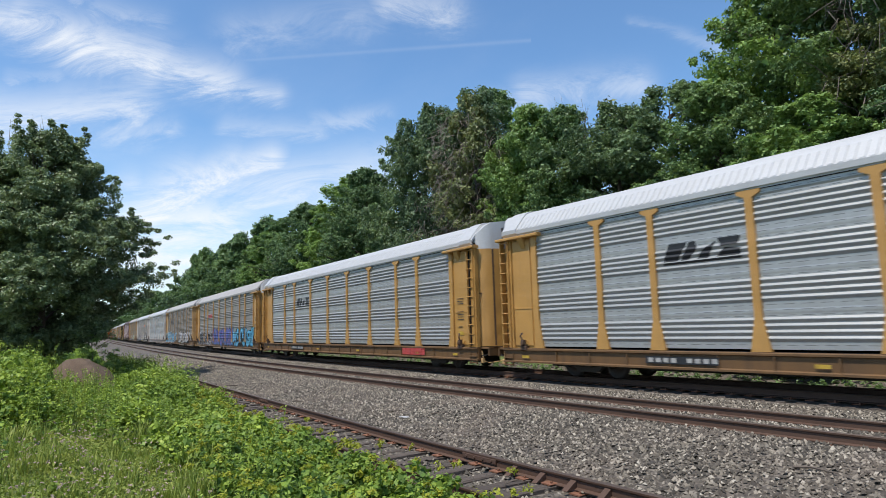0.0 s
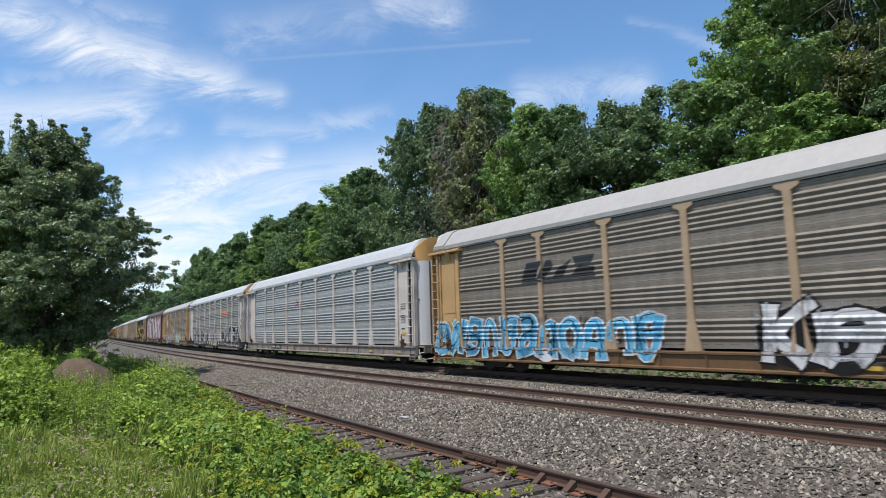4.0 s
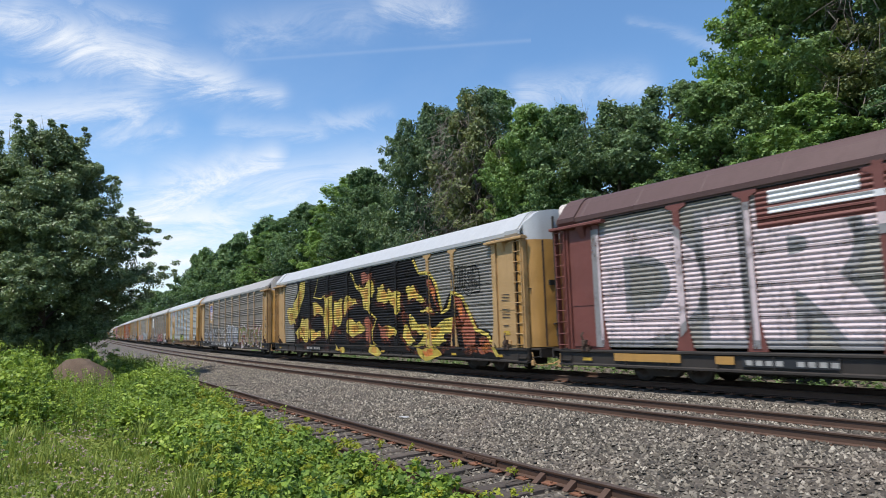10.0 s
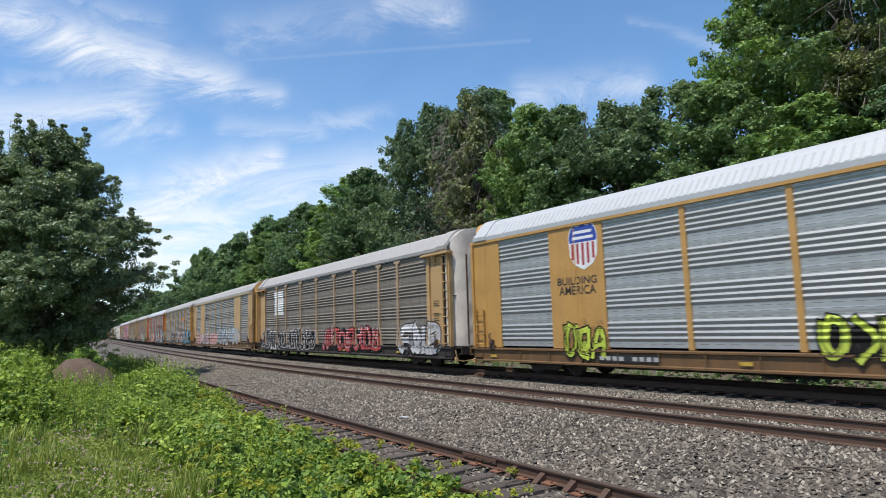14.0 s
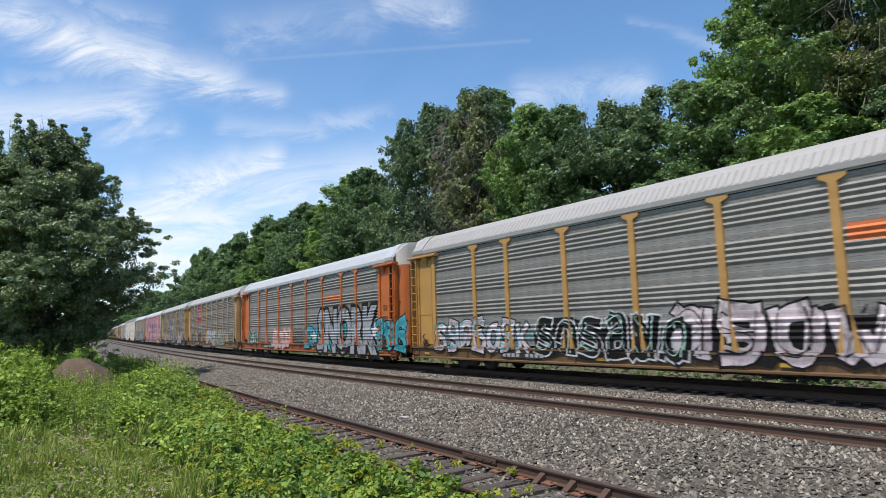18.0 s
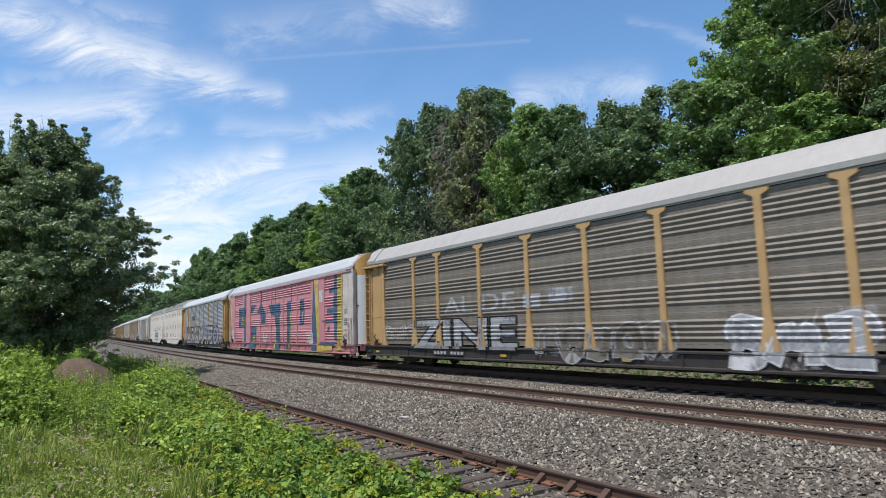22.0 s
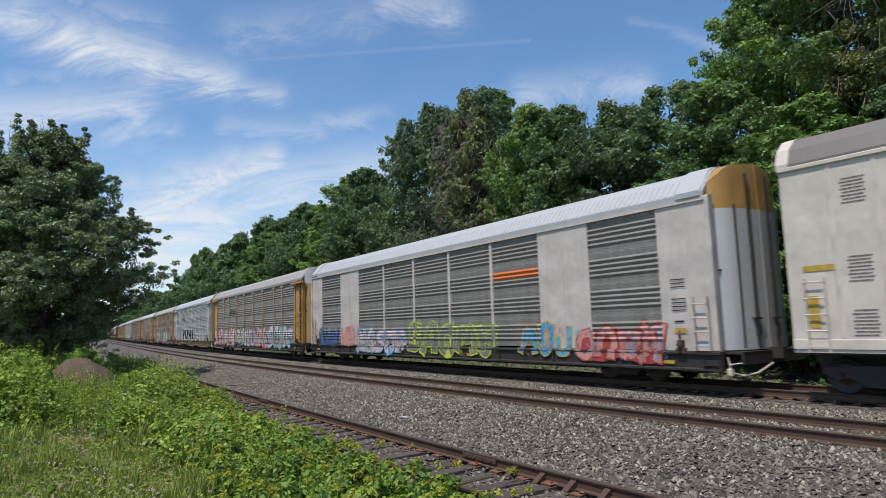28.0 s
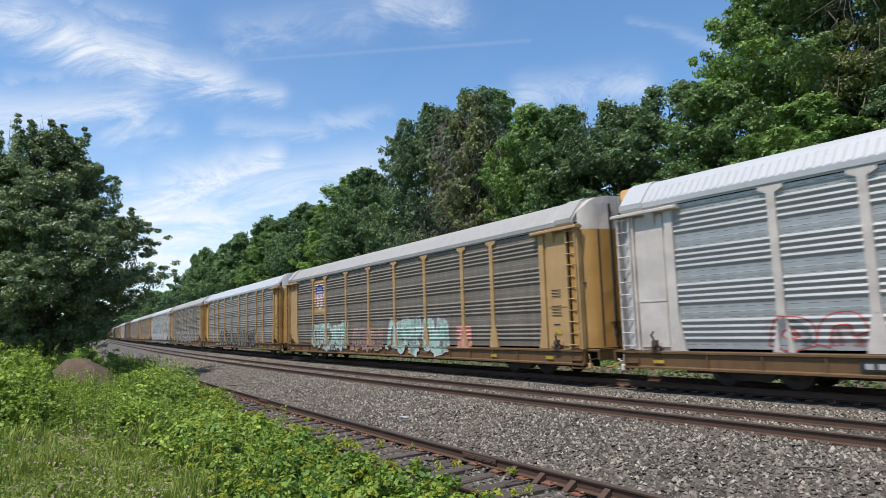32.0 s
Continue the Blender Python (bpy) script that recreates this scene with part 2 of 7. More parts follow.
def wood_mat(name, a, b):
    m, nt, bs = mat_base(name)
    n1 = noise_node(nt, 3.0, 6, 0.65, "Object", (1.2, 9.0, 9.0))
    oi = nt.nodes.new("ShaderNodeObjectInfo")
    c = blend(nt, ramp(nt, n1, ((0.3, (0, 0, 0)), (0.7, (1, 1, 1)))), a, b)
    c = blend(nt, 0.5, c, ramp(nt, oi.outputs["Random"], ((0, (0.3, 0.3, 0.3)), (1, (0.7, 0.7, 0.7)))), "SOFT_LIGHT")
    nt.links.new(c, bs.inputs["Base Color"])
    bs.inputs["Roughness"].default_value = 0.9
    bump(nt, bs, n1, 0.9, 0.02)
    return m


def plain(name, color, rough=0.6, metal=0.0, var=0.18):
    m, nt, bs = mat_base(name)
    n = noise_node(nt, 6.0, 5, 0.6)
    c = blend(nt, ramp(nt, n, ((0.35, (0, 0, 0)), (0.7, (1, 1, 1)))), color, tuple(x * (1 - var) for x in color))
    nt.links.new(c, bs.inputs["Base Color"])
    bs.inputs["Roughness"].default_value, bs.inputs["Metallic"].default_value = rough, metal
    return m


def spray(name, color, rough=0.5, metal=0.0):
    """Sun-bleached spray paint: thin in places, with grime washed down over it."""
    return surface(name, color, tuple(0.35 * c + 0.06 for c in color), 0.55, rough, metal, True, 18, 0.1, thin=(0.36, 0.52, 0.38, 1.0))


HAZE = {}


def haze(key):
    """A soft mist of overspray round the letters."""
    if key not in HAZE:
        c = MIST[key]
        HAZE[key] = surface("overspray_" + key[2:], c, tuple(0.35 * v + 0.06 for v in c), 0.55, 0.55, 0.0, True, 18, 0.1, thin=(0.44, 0.68, 0.0, 0.72))
    return HAZE[key]


M = {
    "ballast": ballast_mat(), "stone": stone_mat(),
    "grass_ground": earth_mat("grassy_soil", (0.075, 0.115, 0.022), (0.12, 0.15, 0.038), (0.17, 0.165, 0.065)),
    "dirt": earth_mat("brown_dirt", (0.11, 0.072, 0.047), (0.16, 0.108, 0.075), (0.07, 0.05, 0.033), 2.0),
    "rail_side": surface("rusty_rail", (0.085, 0.045, 0.028), (0.045, 0.027, 0.019), 0.6, 0.75, 0.1, False, 40),
    "rail_top": surface("worn_rail_head", (0.095, 0.066, 0.050), (0.07, 0.042, 0.028), 0.5, 0.55, 0.35, False, 60),
    "rust_plate": surface("rusty_plate", (0.20, 0.085, 0.045), (0.08, 0.04, 0.025), 0.6, 0.85, 0.0, False, 50),
    "tie_old": wood_mat("weathered_tie", (0.042, 0.031, 0.025), (0.11, 0.085, 0.066)),
    "tie_dark": wood_mat("creosoted_tie", (0.05, 0.038, 0.03), (0.13, 0.10, 0.08)),
    "bark": wood_mat("bark", (0.06, 0.045, 0.035), (0.14, 0.11, 0.085)),
    "dead": wood_mat("dead_twigs", (0.11, 0.085, 0.07), (0.22, 0.18, 0.15)),
    "leaf_dark": leaf_mat("leaf_dark", (0.061, 0.101, 0.056), (0.118, 0.178, 0.090), (0.223, 0.310, 0.148)),
    "leaf_shade": leaf_mat("leaf_shade", (0.075, 0.115, 0.062), (0.155, 0.215, 0.115), (0.30, 0.37, 0.21), 0.6),
    "leaf_mid": leaf_mat("leaf_mid", (0.059, 0.106, 0.047), (0.118, 0.198, 0.082), (0.224, 0.325, 0.134)),
    "leaf_light": leaf_mat("leaf_light", (0.089, 0.157, 0.040), (0.168, 0.269, 0.075), (0.280, 0.404, 0.122)),
    "leaf_olive": leaf_mat("leaf_olive", (0.085, 0.110, 0.052), (0.163, 0.191, 0.079), (0.269, 0.290, 0.114)),
    "weed": leaf_mat("weed_leaf", (0.055, 0.105, 0.018), (0.175, 0.27, 0.042), (0.40, 0.49, 0.09), 0.25),
    "weed_dark": leaf_mat("weed_leaf_deep", (0.05, 0.10, 0.02), (0.14, 0.235, 0.042), (0.31, 0.42, 0.08), 0.25),
    "weed_tip": leaf_mat("weed_tip", (0.20, 0.24, 0.02), (0.32, 0.33, 0.03), (0.42, 0.40, 0.05), 0.2),
    "grass": leaf_mat("grass_blade", (0.10, 0.16, 0.025), (0.22, 0.30, 0.05), (0.42, 0.42, 0.12), 0.2),
    "clover": plain("clover_flower", (0.44, 0.33, 0.26), 0.9),
    # train
    "galv": surface("galvanised_panel", (0.40, 0.395, 0.375), (0.20, 0.20, 0.19), 0.6, 0.42, 0.45, False, 25, slots=True),
    "galv_dull": surface("dull_galvanised_panel", (0.263, 0.242, 0.209), (0.10, 0.088, 0.072), 0.7, 0.54, 0.3, True, 25, slots=True),
    "galv_brown": surface("grimy_galvanised_panel", (0.210, 0.177, 0.140), (0.079, 0.062, 0.045), 0.85, 0.6, 0.2, True, 25, slots=True),
    "yellow": surface("yellow_paint", (0.44, 0.235, 0.06), (0.20, 0.12, 0.06), 0.5, 0.5),
    "yellow_old": surface("faded_yellow_paint", (0.44, 0.27, 0.112), (0.22, 0.14, 0.075), 0.6, 0.6),
    "tan": surface("faded_tan_paint", (0.36, 0.25, 0.15), (0.16, 0.115, 0.08), 0.7, 0.65),
    "yellow_dark": surface("dirty_yellow_sill", (0.135, 0.068, 0.022), (0.045, 0.03, 0.02), 1.0, 0.7),
    "orange": surface("orange_paint", (0.48, 0.12, 0.02), (0.22, 0.08, 0.03), 0.4, 0.5),
    "maroon": surface("oxide_red_paint", (0.16, 0.048, 0.036), (0.08, 0.035, 0.028), 0.5, 0.6),
    "white_paint": surface("dirty_white_paint", (0.54, 0.475, 0.42), (0.25, 0.19, 0.145), 0.55, 0.5),
    "cream": surface("cream_white_paint", (0.58, 0.505, 0.425), (0.34, 0.28, 0.22), 0.4, 0.55),
    "roof_white": surface("white_roof_sheet", (0.47, 0.465, 0.46), (0.30, 0.285, 0.27), 0.4, 0.45, 0.1),
    "roof_grey": surface("weathered_roof_sheet", (0.36, 0.335, 0.31), (0.22, 0.195, 0.17), 0.45, 0.6, 0.1),
    "roof_brown": surface("brown_roof_sheet", (0.085, 0.042, 0.036), (0.05, 0.03, 0.026), 0.4, 0.6),
    "roof_taupe": surface("taupe_roof_sheet", (0.165, 0.142, 0.126), (0.12, 0.10, 0.088), 0.4, 0.6),
    "black_steel": surface("sooty_steel", (0.035, 0.03, 0.027), (0.07, 0.05, 0.035), 0.5, 0.75, 0.1, False),
    "sill_dark": surface("sooty_sill", (0.030, 0.023, 0.018), (0.014, 0.012, 0.010), 0.8, 0.75, 0.0, True, 20), "pink_sill": surface("grimy_pink_sill", (0.40, 0.16, 0.165), (0.09, 0.05, 0.045), 0.9, 0.65),
    "rust_works": surface("rusty_fittings", (0.085, 0.05, 0.032), (0.03, 0.022, 0.018), 0.7, 0.8, 0.1, False, 60), "door_white": surface("bluish_white_door", (0.52, 0.51, 0.50), (0.30, 0.30, 0.32), 0.6, 0.5),
    "sill_white": surface("grimy_white_sill", (0.24, 0.20, 0.17), (0.06, 0.047, 0.038), 1.0, 0.65), "orange_sill": surface("dirty_orange_sill", (0.25, 0.062, 0.014), (0.06, 0.03, 0.018), 1.0, 0.65), "grime_sill": surface("grimy_sill", (0.16, 0.14, 0.125), (0.06, 0.05, 0.045), 0.6, 0.7),
    "pink": surface("pink_paint", (0.50, 0.20, 0.215), (0.37, 0.155, 0.165), 0.4, 0.5),
    "pale_blue": surface("pale_blue_door", (0.36, 0.44, 0.50), (0.25, 0.25, 0.24), 0.4, 0.5),
    "dark_slot": plain("dark_slot", (0.012, 0.012, 0.012), 0.9),
    "wheel": plain("worn_wheel_steel", (0.06, 0.05, 0.045), 0.5, 0.6),
    "hose": plain("black_rubber", (0.02, 0.02, 0.02), 0.7),
    # spray paint
    "s_black": surface("black_spray", (0.011, 0.010, 0.010), (0.03, 0.024, 0.02), 0.5, 0.6, thin=(0.34, 0.48, 0.6, 1.0)), "s_white": spray("white_spray", (0.58, 0.555, 0.545), 0.5),
    "s_silver": spray("silver_spray", (0.37, 0.36, 0.365), 0.45, 0.2), "s_pinkish": spray("pale_pink_spray", (0.60, 0.49, 0.49), 0.5), "s_chalk": spray("chalky_pink_spray", (0.60, 0.48, 0.475), 0.65),
    "s_blue": spray("blue_spray", (0.06, 0.10, 0.36), 0.5), "s_sky": spray("light_blue_spray", (0.10, 0.38, 0.58), 0.5),
    "s_teal": spray("teal_spray", (0.05, 0.36, 0.42), 0.5), "s_mint": spray("mint_spray", (0.38, 0.56, 0.46), 0.5),
    "s_red": spray("red_spray", (0.42, 0.05, 0.045), 0.5), "s_yellow": spray("yellow_spray", (0.55, 0.42, 0.075), 0.5),
    "s_lime": spray("lime_spray", (0.50, 0.58, 0.06), 0.5), "s_orange": spray("orange_spray", (0.58, 0.18, 0.04), 0.5),
    "s_navy": spray("navy_spray", (0.03, 0.085, 0.16), 0.5), "s_purple": spray("purple_spray", (0.16, 0.10, 0.30), 0.5),
    "s_salmon": spray("salmon_spray", (0.62, 0.28, 0.22), 0.5), "s_rust": spray("burnt_orange_spray", (0.30, 0.085, 0.04), 0.5), "s_grey": spray("washed_grey_spray", (0.235, 0.22, 0.215), 0.6), "s_amber": spray("amber_spray", (0.56, 0.29, 0.05), 0.5),
    "s_gold": spray("ochre_spray", (0.45, 0.33, 0.05), 0.5),
    "decal_white": plain("white_lettering", (0.72, 0.70, 0.68), 0.5), "decal_black": plain("black_lettering", (0.02, 0.02, 0.022), 0.5),
    "decal_blue": plain("blue_emblem", (0.03, 0.06, 0.30), 0.5), "decal_red": plain("red_emblem", (0.36, 0.035, 0.035), 0.5),
    "decal_yellow": plain("yellow_placard", (0.50, 0.32, 0.04), 0.6, 0.0, 0.4), "number_white": plain("dull_white_numbers", (0.40, 0.38, 0.35), 0.6, 0.0, 0.3), "decal_orange": plain("orange_band", (0.62, 0.16, 0.04), 0.5),
}
MIST = {"s_black": (0.03, 0.028, 0.027), "s_white": (0.5, 0.48, 0.47), "s_silver": (0.37, 0.36, 0.365), "s_pinkish": (0.56, 0.42, 0.42), "s_blue": (0.06, 0.10, 0.36), "s_sky": (0.10, 0.38, 0.58),
        "s_teal": (0.05, 0.36, 0.42), "s_mint": (0.38, 0.56, 0.46), "s_red": (0.42, 0.09, 0.085), "s_yellow": (0.62, 0.50, 0.07), "s_lime": (0.50, 0.58, 0.06), "s_navy": (0.03, 0.085, 0.16),
        "s_purple": (0.16, 0.10, 0.30), "s_salmon": (0.62, 0.28, 0.22), "s_rust": (0.34, 0.085, 0.03), "s_grey": (0.235, 0.22, 0.215), "s_orange": (0.58, 0.18, 0.04)}
M["s_black"].node_tree.nodes["Principled BSDF"].inputs["Specular IOR Level"].default_value = 0.15


def dented(m, scale, strength):
    """Shallow dents in thin plate."""
    nt = m.node_tree
    fine = next(n for n in nt.nodes if n.type == "BUMP")
    b = nt.nodes.new("ShaderNodeBump")
    b.inputs["Strength"].default_value, b.inputs["Distance"].default_value = strength, 0.16
    nt.links.new(noise_node(nt, scale, 2, 0.4, "Object", (1.0, 1.0, 0.8)), b.inputs["Height"])
    nt.links.new(b.outputs[0], fine.inputs["Normal"])


for key in ("cream", "white_paint", "yellow", "yellow_old", "tan", "pink", "orange", "maroon"):
    dented(M[key], 1.5, 0.55 if key in ("cream", "white_paint") else 0.35)

# ---- mesh helpers ----


def mesh_of(name, verts, faces):
    me = bpy.data.meshes.new(name)
    me.from_pydata([tuple(v) for v in verts], [], [tuple(f) for f in faces])
    me.update()
    return me


def quads_mesh(name, verts, k):
    """A mesh of separate k-gons from an (n*k, 3) array."""
    n = len(verts) // k
    me = bpy.data.meshes.new(name)
    me.vertices.add(n * k)
    me.vertices.foreach_set("co", np.asarray(verts, np.float32).ravel())
    me.loops.add(n * k)
    me.loops.foreach_set("vertex_index", np.arange(n * k, dtype=np.int32))
    me.polygons.add(n)
    me.polygons.foreach_set("loop_start", np.arange(n, dtype=np.int32) * k)
    me.update(calc_edges=True)
    return me


class Shape:
    """Collects boxes, tubes and extrusions into one mesh."""

    def __init__(self):
        self.v, self.f = [], []

    def add(self, verts, faces):
        o = len(self.v)
        self.v += [tuple(p) for p in verts]
        self.f += [tuple(i + o for i in f) for f in faces]
        return self

    def box(self, x0, x1, y0, y1, z0, z1):
        return self.add([(x, y, z) for z in (z0, z1) for y in (y0, y1) for x in (x0, x1)],
                        [(0, 2, 3, 1), (4, 5, 7, 6), (0, 1, 5, 4), (2, 6, 7, 3), (0, 4, 6, 2), (1, 3, 7, 5)])

    def bevel_box(self, x0, x1, y0, y1, z0, z1, b=0.015):
        """A box with its long top and side edges taken off."""
        prof = [(y0 + b, z0), (y1 - b, z0), (y1, z0 + b), (y1, z1 - b), (y1 - b, z1), (y0 + b, z1), (y0, z1 - b), (y0, z0 + b)]
        return self.along(prof, x0, x1)

    def along(self, prof, x0, x1, cap=True):
        n = len(prof)
        vs = [(x0, y, z) for y, z in prof] + [(x1, y, z) for y, z in prof]
        fs = [(i, (i + 1) % n, n + (i + 1) % n, n + i) for i in range(n)]
        if cap:
            fs += [tuple(range(n))[::-1], tuple(range(n, 2 * n))]
        return self.add(vs, fs)

    def tube(self, pts, radii, n=6):
        rings = []
        for i, p in enumerate(pts):
            a, b = Vector(pts[max(i - 1, 0)]), Vector(pts[min(i + 1, len(pts) - 1)])
            d = (b - a).normalized()
            u = d.orthogonal().normalized()
            w = d.cross(u)
            r = radii[i] if hasattr(radii, "__len__") else radii
            rings.append([Vector(p) + (u * math.cos(2 * math.pi * k / n) + w * math.sin(2 * math.pi * k / n)) * r for k in range(n)])
        vs = [q for r in rings for q in r]
        fs = [(i * n + k, i * n + (k + 1) % n, (i + 1) * n + (k + 1) % n, (i + 1) * n + k) for i in range(len(pts) - 1) for k in range(n)]
        fs += [tuple(range(n))[::-1], tuple(range((len(pts) - 1) * n, len(pts) * n))]
        return self.add(vs, fs)

    def lathe(self, c, axis, prof, n=16):
        """prof: (distance along the axis, radius); axis: 'x' or 'y'."""
        vs, m = [], len(prof)
        for k in range(n):
            a = 2 * math.pi * k / n
            for d, r in prof:
                p, q = r * math.cos(a), r * math.sin(a)
                vs.append((c[0] + (d if axis == "x" else p), c[1] + (p if axis == "x" else d), c[2] + q))
        fs = [(k * m + i, k * m + i + 1, ((k + 1) % n) * m + i + 1, ((k + 1) % n) * m + i) for k in range(n) for i in range(m - 1)]
        return self.add(vs, fs)

    def mesh(self, name):
        me = mesh_of(name, self.v, self.f)
        bm = bmesh.new()
        bm.from_mesh(me)
        bmesh.ops.recalc_face_normals(bm, faces=bm.faces[:])
        bm.to_mesh(me)
        bm.free()
        return me


def put(name, me, material, parent=None, m=None):
    """Links a mesh as one object; the material sits on the object, so meshes can be shared."""
    ob = new(name, me)
    if material:
        if not me.materials:
            me.materials.append(material)
        if me.materials[0] is not material:
            ob.material_slots[0].link = "OBJECT"
            ob.material_slots[0].material = material
    if parent:
        ob.parent = parent
    if m is not None:
        ob.matrix_basis = m
    return ob


def part(name, me, material, parent, label="", m=None):
    ob = put(name, me.mesh(name) if isinstance(me, Shape) else me, material, parent, m)
    if label:
        ob["label"] = label
    return ob


def smooth(me):
    me.polygons.foreach_set("use_smooth", [True] * len(me.polygons))
    return me

# ---- ground: one sheet from the trackside to the horizon ----


def build_ground():
    s = np.unique(np.concatenate([np.arange(-30, 26, 0.8), np.arange(-120, -30, 4), np.arange(-600, -120, 20), np.arange(26, 120, 6), np.array([-2500, -1600, -1000, 200, 400, 800, 1500])]))
    o = np.unique(np.concatenate([np.arange(-14, 26, 0.5), np.array([-3.4, -2.2, 6.9]), np.arange(26, 80, 4), np.arange(-70, -14, 4), np.array([-2500, -1200, -600, -300, -150, 150, 300, 600, 1200, 2500])]))
    S, O = np.meshgrid(s, o, indexing="ij")
    sc = np.clip(S, -1600, 800)
    x, y, a = course(sc, O)
    x, y = x + (S - sc) * np.cos(a), y + (S - sc) * np.sin(a)
    z = ground_z(S, O)
    wob = np.sin(S * 1.3 + O * 0.7) * np.cos(O * 1.9 - S * 0.6)
    z = z + np.where((O > 11.7) & (O < 60), 0.05 * wob, 0.0) + np.where((O > -2.2) & (O < 11.7), 0.012 * wob, 0)
    n, k = len(s), len(o)
    verts = np.stack([x, y, z], -1).reshape(-1, 3)
    faces, idx = [], []
    for i in range(n - 1):
        for j in range(k - 1):
            faces.append((i * k + j, (i + 1) * k + j, (i + 1) * k + j + 1, i * k + j + 1))
            mo = (o[j] + o[j + 1]) / 2
            idx.append(0 if -6.2 < mo < 11.9 else 1)
    me = mesh_of("ground", verts, faces)
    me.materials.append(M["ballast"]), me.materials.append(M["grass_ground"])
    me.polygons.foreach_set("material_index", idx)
    tagged(new("ground", smooth(me)), "grey ballast and grassy soil along the railway", "ground", kind="structure")


build_ground()

# ---- tracks ----
RAIL = [(-0.07, 0), (0.07, 0), (0.07, 0.012), (0.012, 0.03), (0.010, 0.125), (0.034, 0.14), (0.037, 0.165), (0.03, 0.175), (-0.03, 0.175), (-0.037, 0.165), (-0.034, 0.14), (-0.010, 0.125), (-0.012, 0.03), (-0.07, 0.012)]


def rail_mesh(offset_at, top, s0, s1):
    ss = np.concatenate([np.arange(s0, -60, 4.0), np.arange(max(s0, -60), s1, 1.0)])
    vs, fs, n = [], [], len(RAIL)
    for s in ss:
        o = float(offset_at(s))
        x, y, a = course(s, o)
        nx, ny = math.sin(a), -math.cos(a)
        vs += [(x + nx * p, y + ny * p, top - 0.175 + q) for p, q in RAIL]
    for i in range(len(ss) - 1):
        fs += [(i * n + k, i * n + (k + 1) % n, (i + 1) * n + (k + 1) % n, (i + 1) * n + k) for k in range(n)]
    me = mesh_of("rail", vs, fs)
    me.materials.append(M["rail_side"]), me.materials.append(M["rail_top"])
    me.polygons.foreach_set("material_index", [1 if (i % n) in (6, 7, 8) else 0 for i in range(len(fs))])
    return me


def tie_mesh(seed, half=1.3):
    r = random.Random(seed)
    sh = Shape()
    w, h = 0.115, 0.17
    xs = (-half, -half * 0.4, half * 0.35, half)
    vs = []
    for x in xs:
        d = r.uniform(-0.012, 0.012)
        vs += [(x, -w + d, -h), (x, w + d, -h), (x, w + d, -0.02 + r.uniform(-0.008, 0.006)), (x, w - 0.025 + d, r.uniform(-0.012, 0)), (x, -w + 0.025 + d, r.uniform(-0.012, 0)), (x, -w + d, -0.02 + r.uniform(-0.008, 0.006))]
    fs = [(i * 6 + k, i * 6 + (k + 1) % 6, (i + 1) * 6 + (k + 1) % 6, (i + 1) * 6 + k) for i in range(3) for k in range(6)] + [(5, 4, 3, 2, 1, 0), (18, 19, 20, 21, 22, 23)]
    return sh.add(vs, fs).mesh("tie")


TIES = [tie_mesh(i) for i in range(5)]
PLATE = Shape().bevel_box(-0.17, 0.17, -0.10, 0.10, 0, 0.02, 0.006).box(-0.12, -0.09, -0.07, -0.04, 0.02, 0.05).box(0.09, 0.12, 0.04, 0.07, 0.02, 0.05).mesh("tie_plate")


def build_track(name, label, offset_at, top, tie_material, step, s_near, sink=0.0, far=-330.0, rough=1.0):
    root = tagged(new(name), label, "railway track", kind="structure")
    for d in (0.7525, -0.7525):
        part("rail", rail_mesh(lambda s: offset_at(s) + d, top, far, 60.0), None, root)
    s, k, far_ties = s_near[0], 0, Shape()
    rr = random.Random(len(name))
    while s < s_near[1]:
        o = float(offset_at(s))
        x, y, a = course(s, o)
        m = pose(x, y, top - 0.178 - sink + rr.uniform(-0.012, 0.008) * rough, 0, 0, math.degrees(a) - 90 + rr.uniform(-1.2, 1.2) * rough)
        if s > -38:
            part("tie", TIES[k % 5], tie_material, root, m=m)
            if s > -24:
                for d in (0.7525, -0.7525):
                    part("tie_plate", PLATE, M["rust_plate"], root, m=m @ pose(-d, 0, 0.004))
        else:
            far_ties.add([m @ Vector(v) for v in ((-1.3, -0.11, -0.1), (1.3, -0.11, -0.1), (1.3, 0.11, -0.1), (-1.3, 0.11, -0.1), (-1.3, -0.11, 0), (1.3, -0.11, 0), (1.3, 0.11, 0), (-1.3, 0.11, 0))],
                         [(4, 5, 6, 7), (0, 1, 5, 4), (2, 3, 7, 6), (1, 2, 6, 5), (3, 0, 4, 7)])
        s += step * rr.uniform(0.97, 1.03)
        k += 1
    part("far_ties", far_ties, tie_material, root)["kind"] = "stuff"
    return root


build_track("track_1", "running track under the train with rusty rails", lambda s: 0.0 * s, 0.0, M["tie_dark"], 0.5, (-90, 16), 0.03)
build_track("track_2", "middle track with rusty rails in grey ballast", lambda s: MID + 0.0 * s, -0.05, M["tie_dark"], 0.5, (-90, 16), 0.05)
build_track("track_3", "weedy side track with rotten wooden ties", siding_offset, -0.35, M["tie_old"], 0.56, (-90, 14), 0.012, -172.0, 2.6)


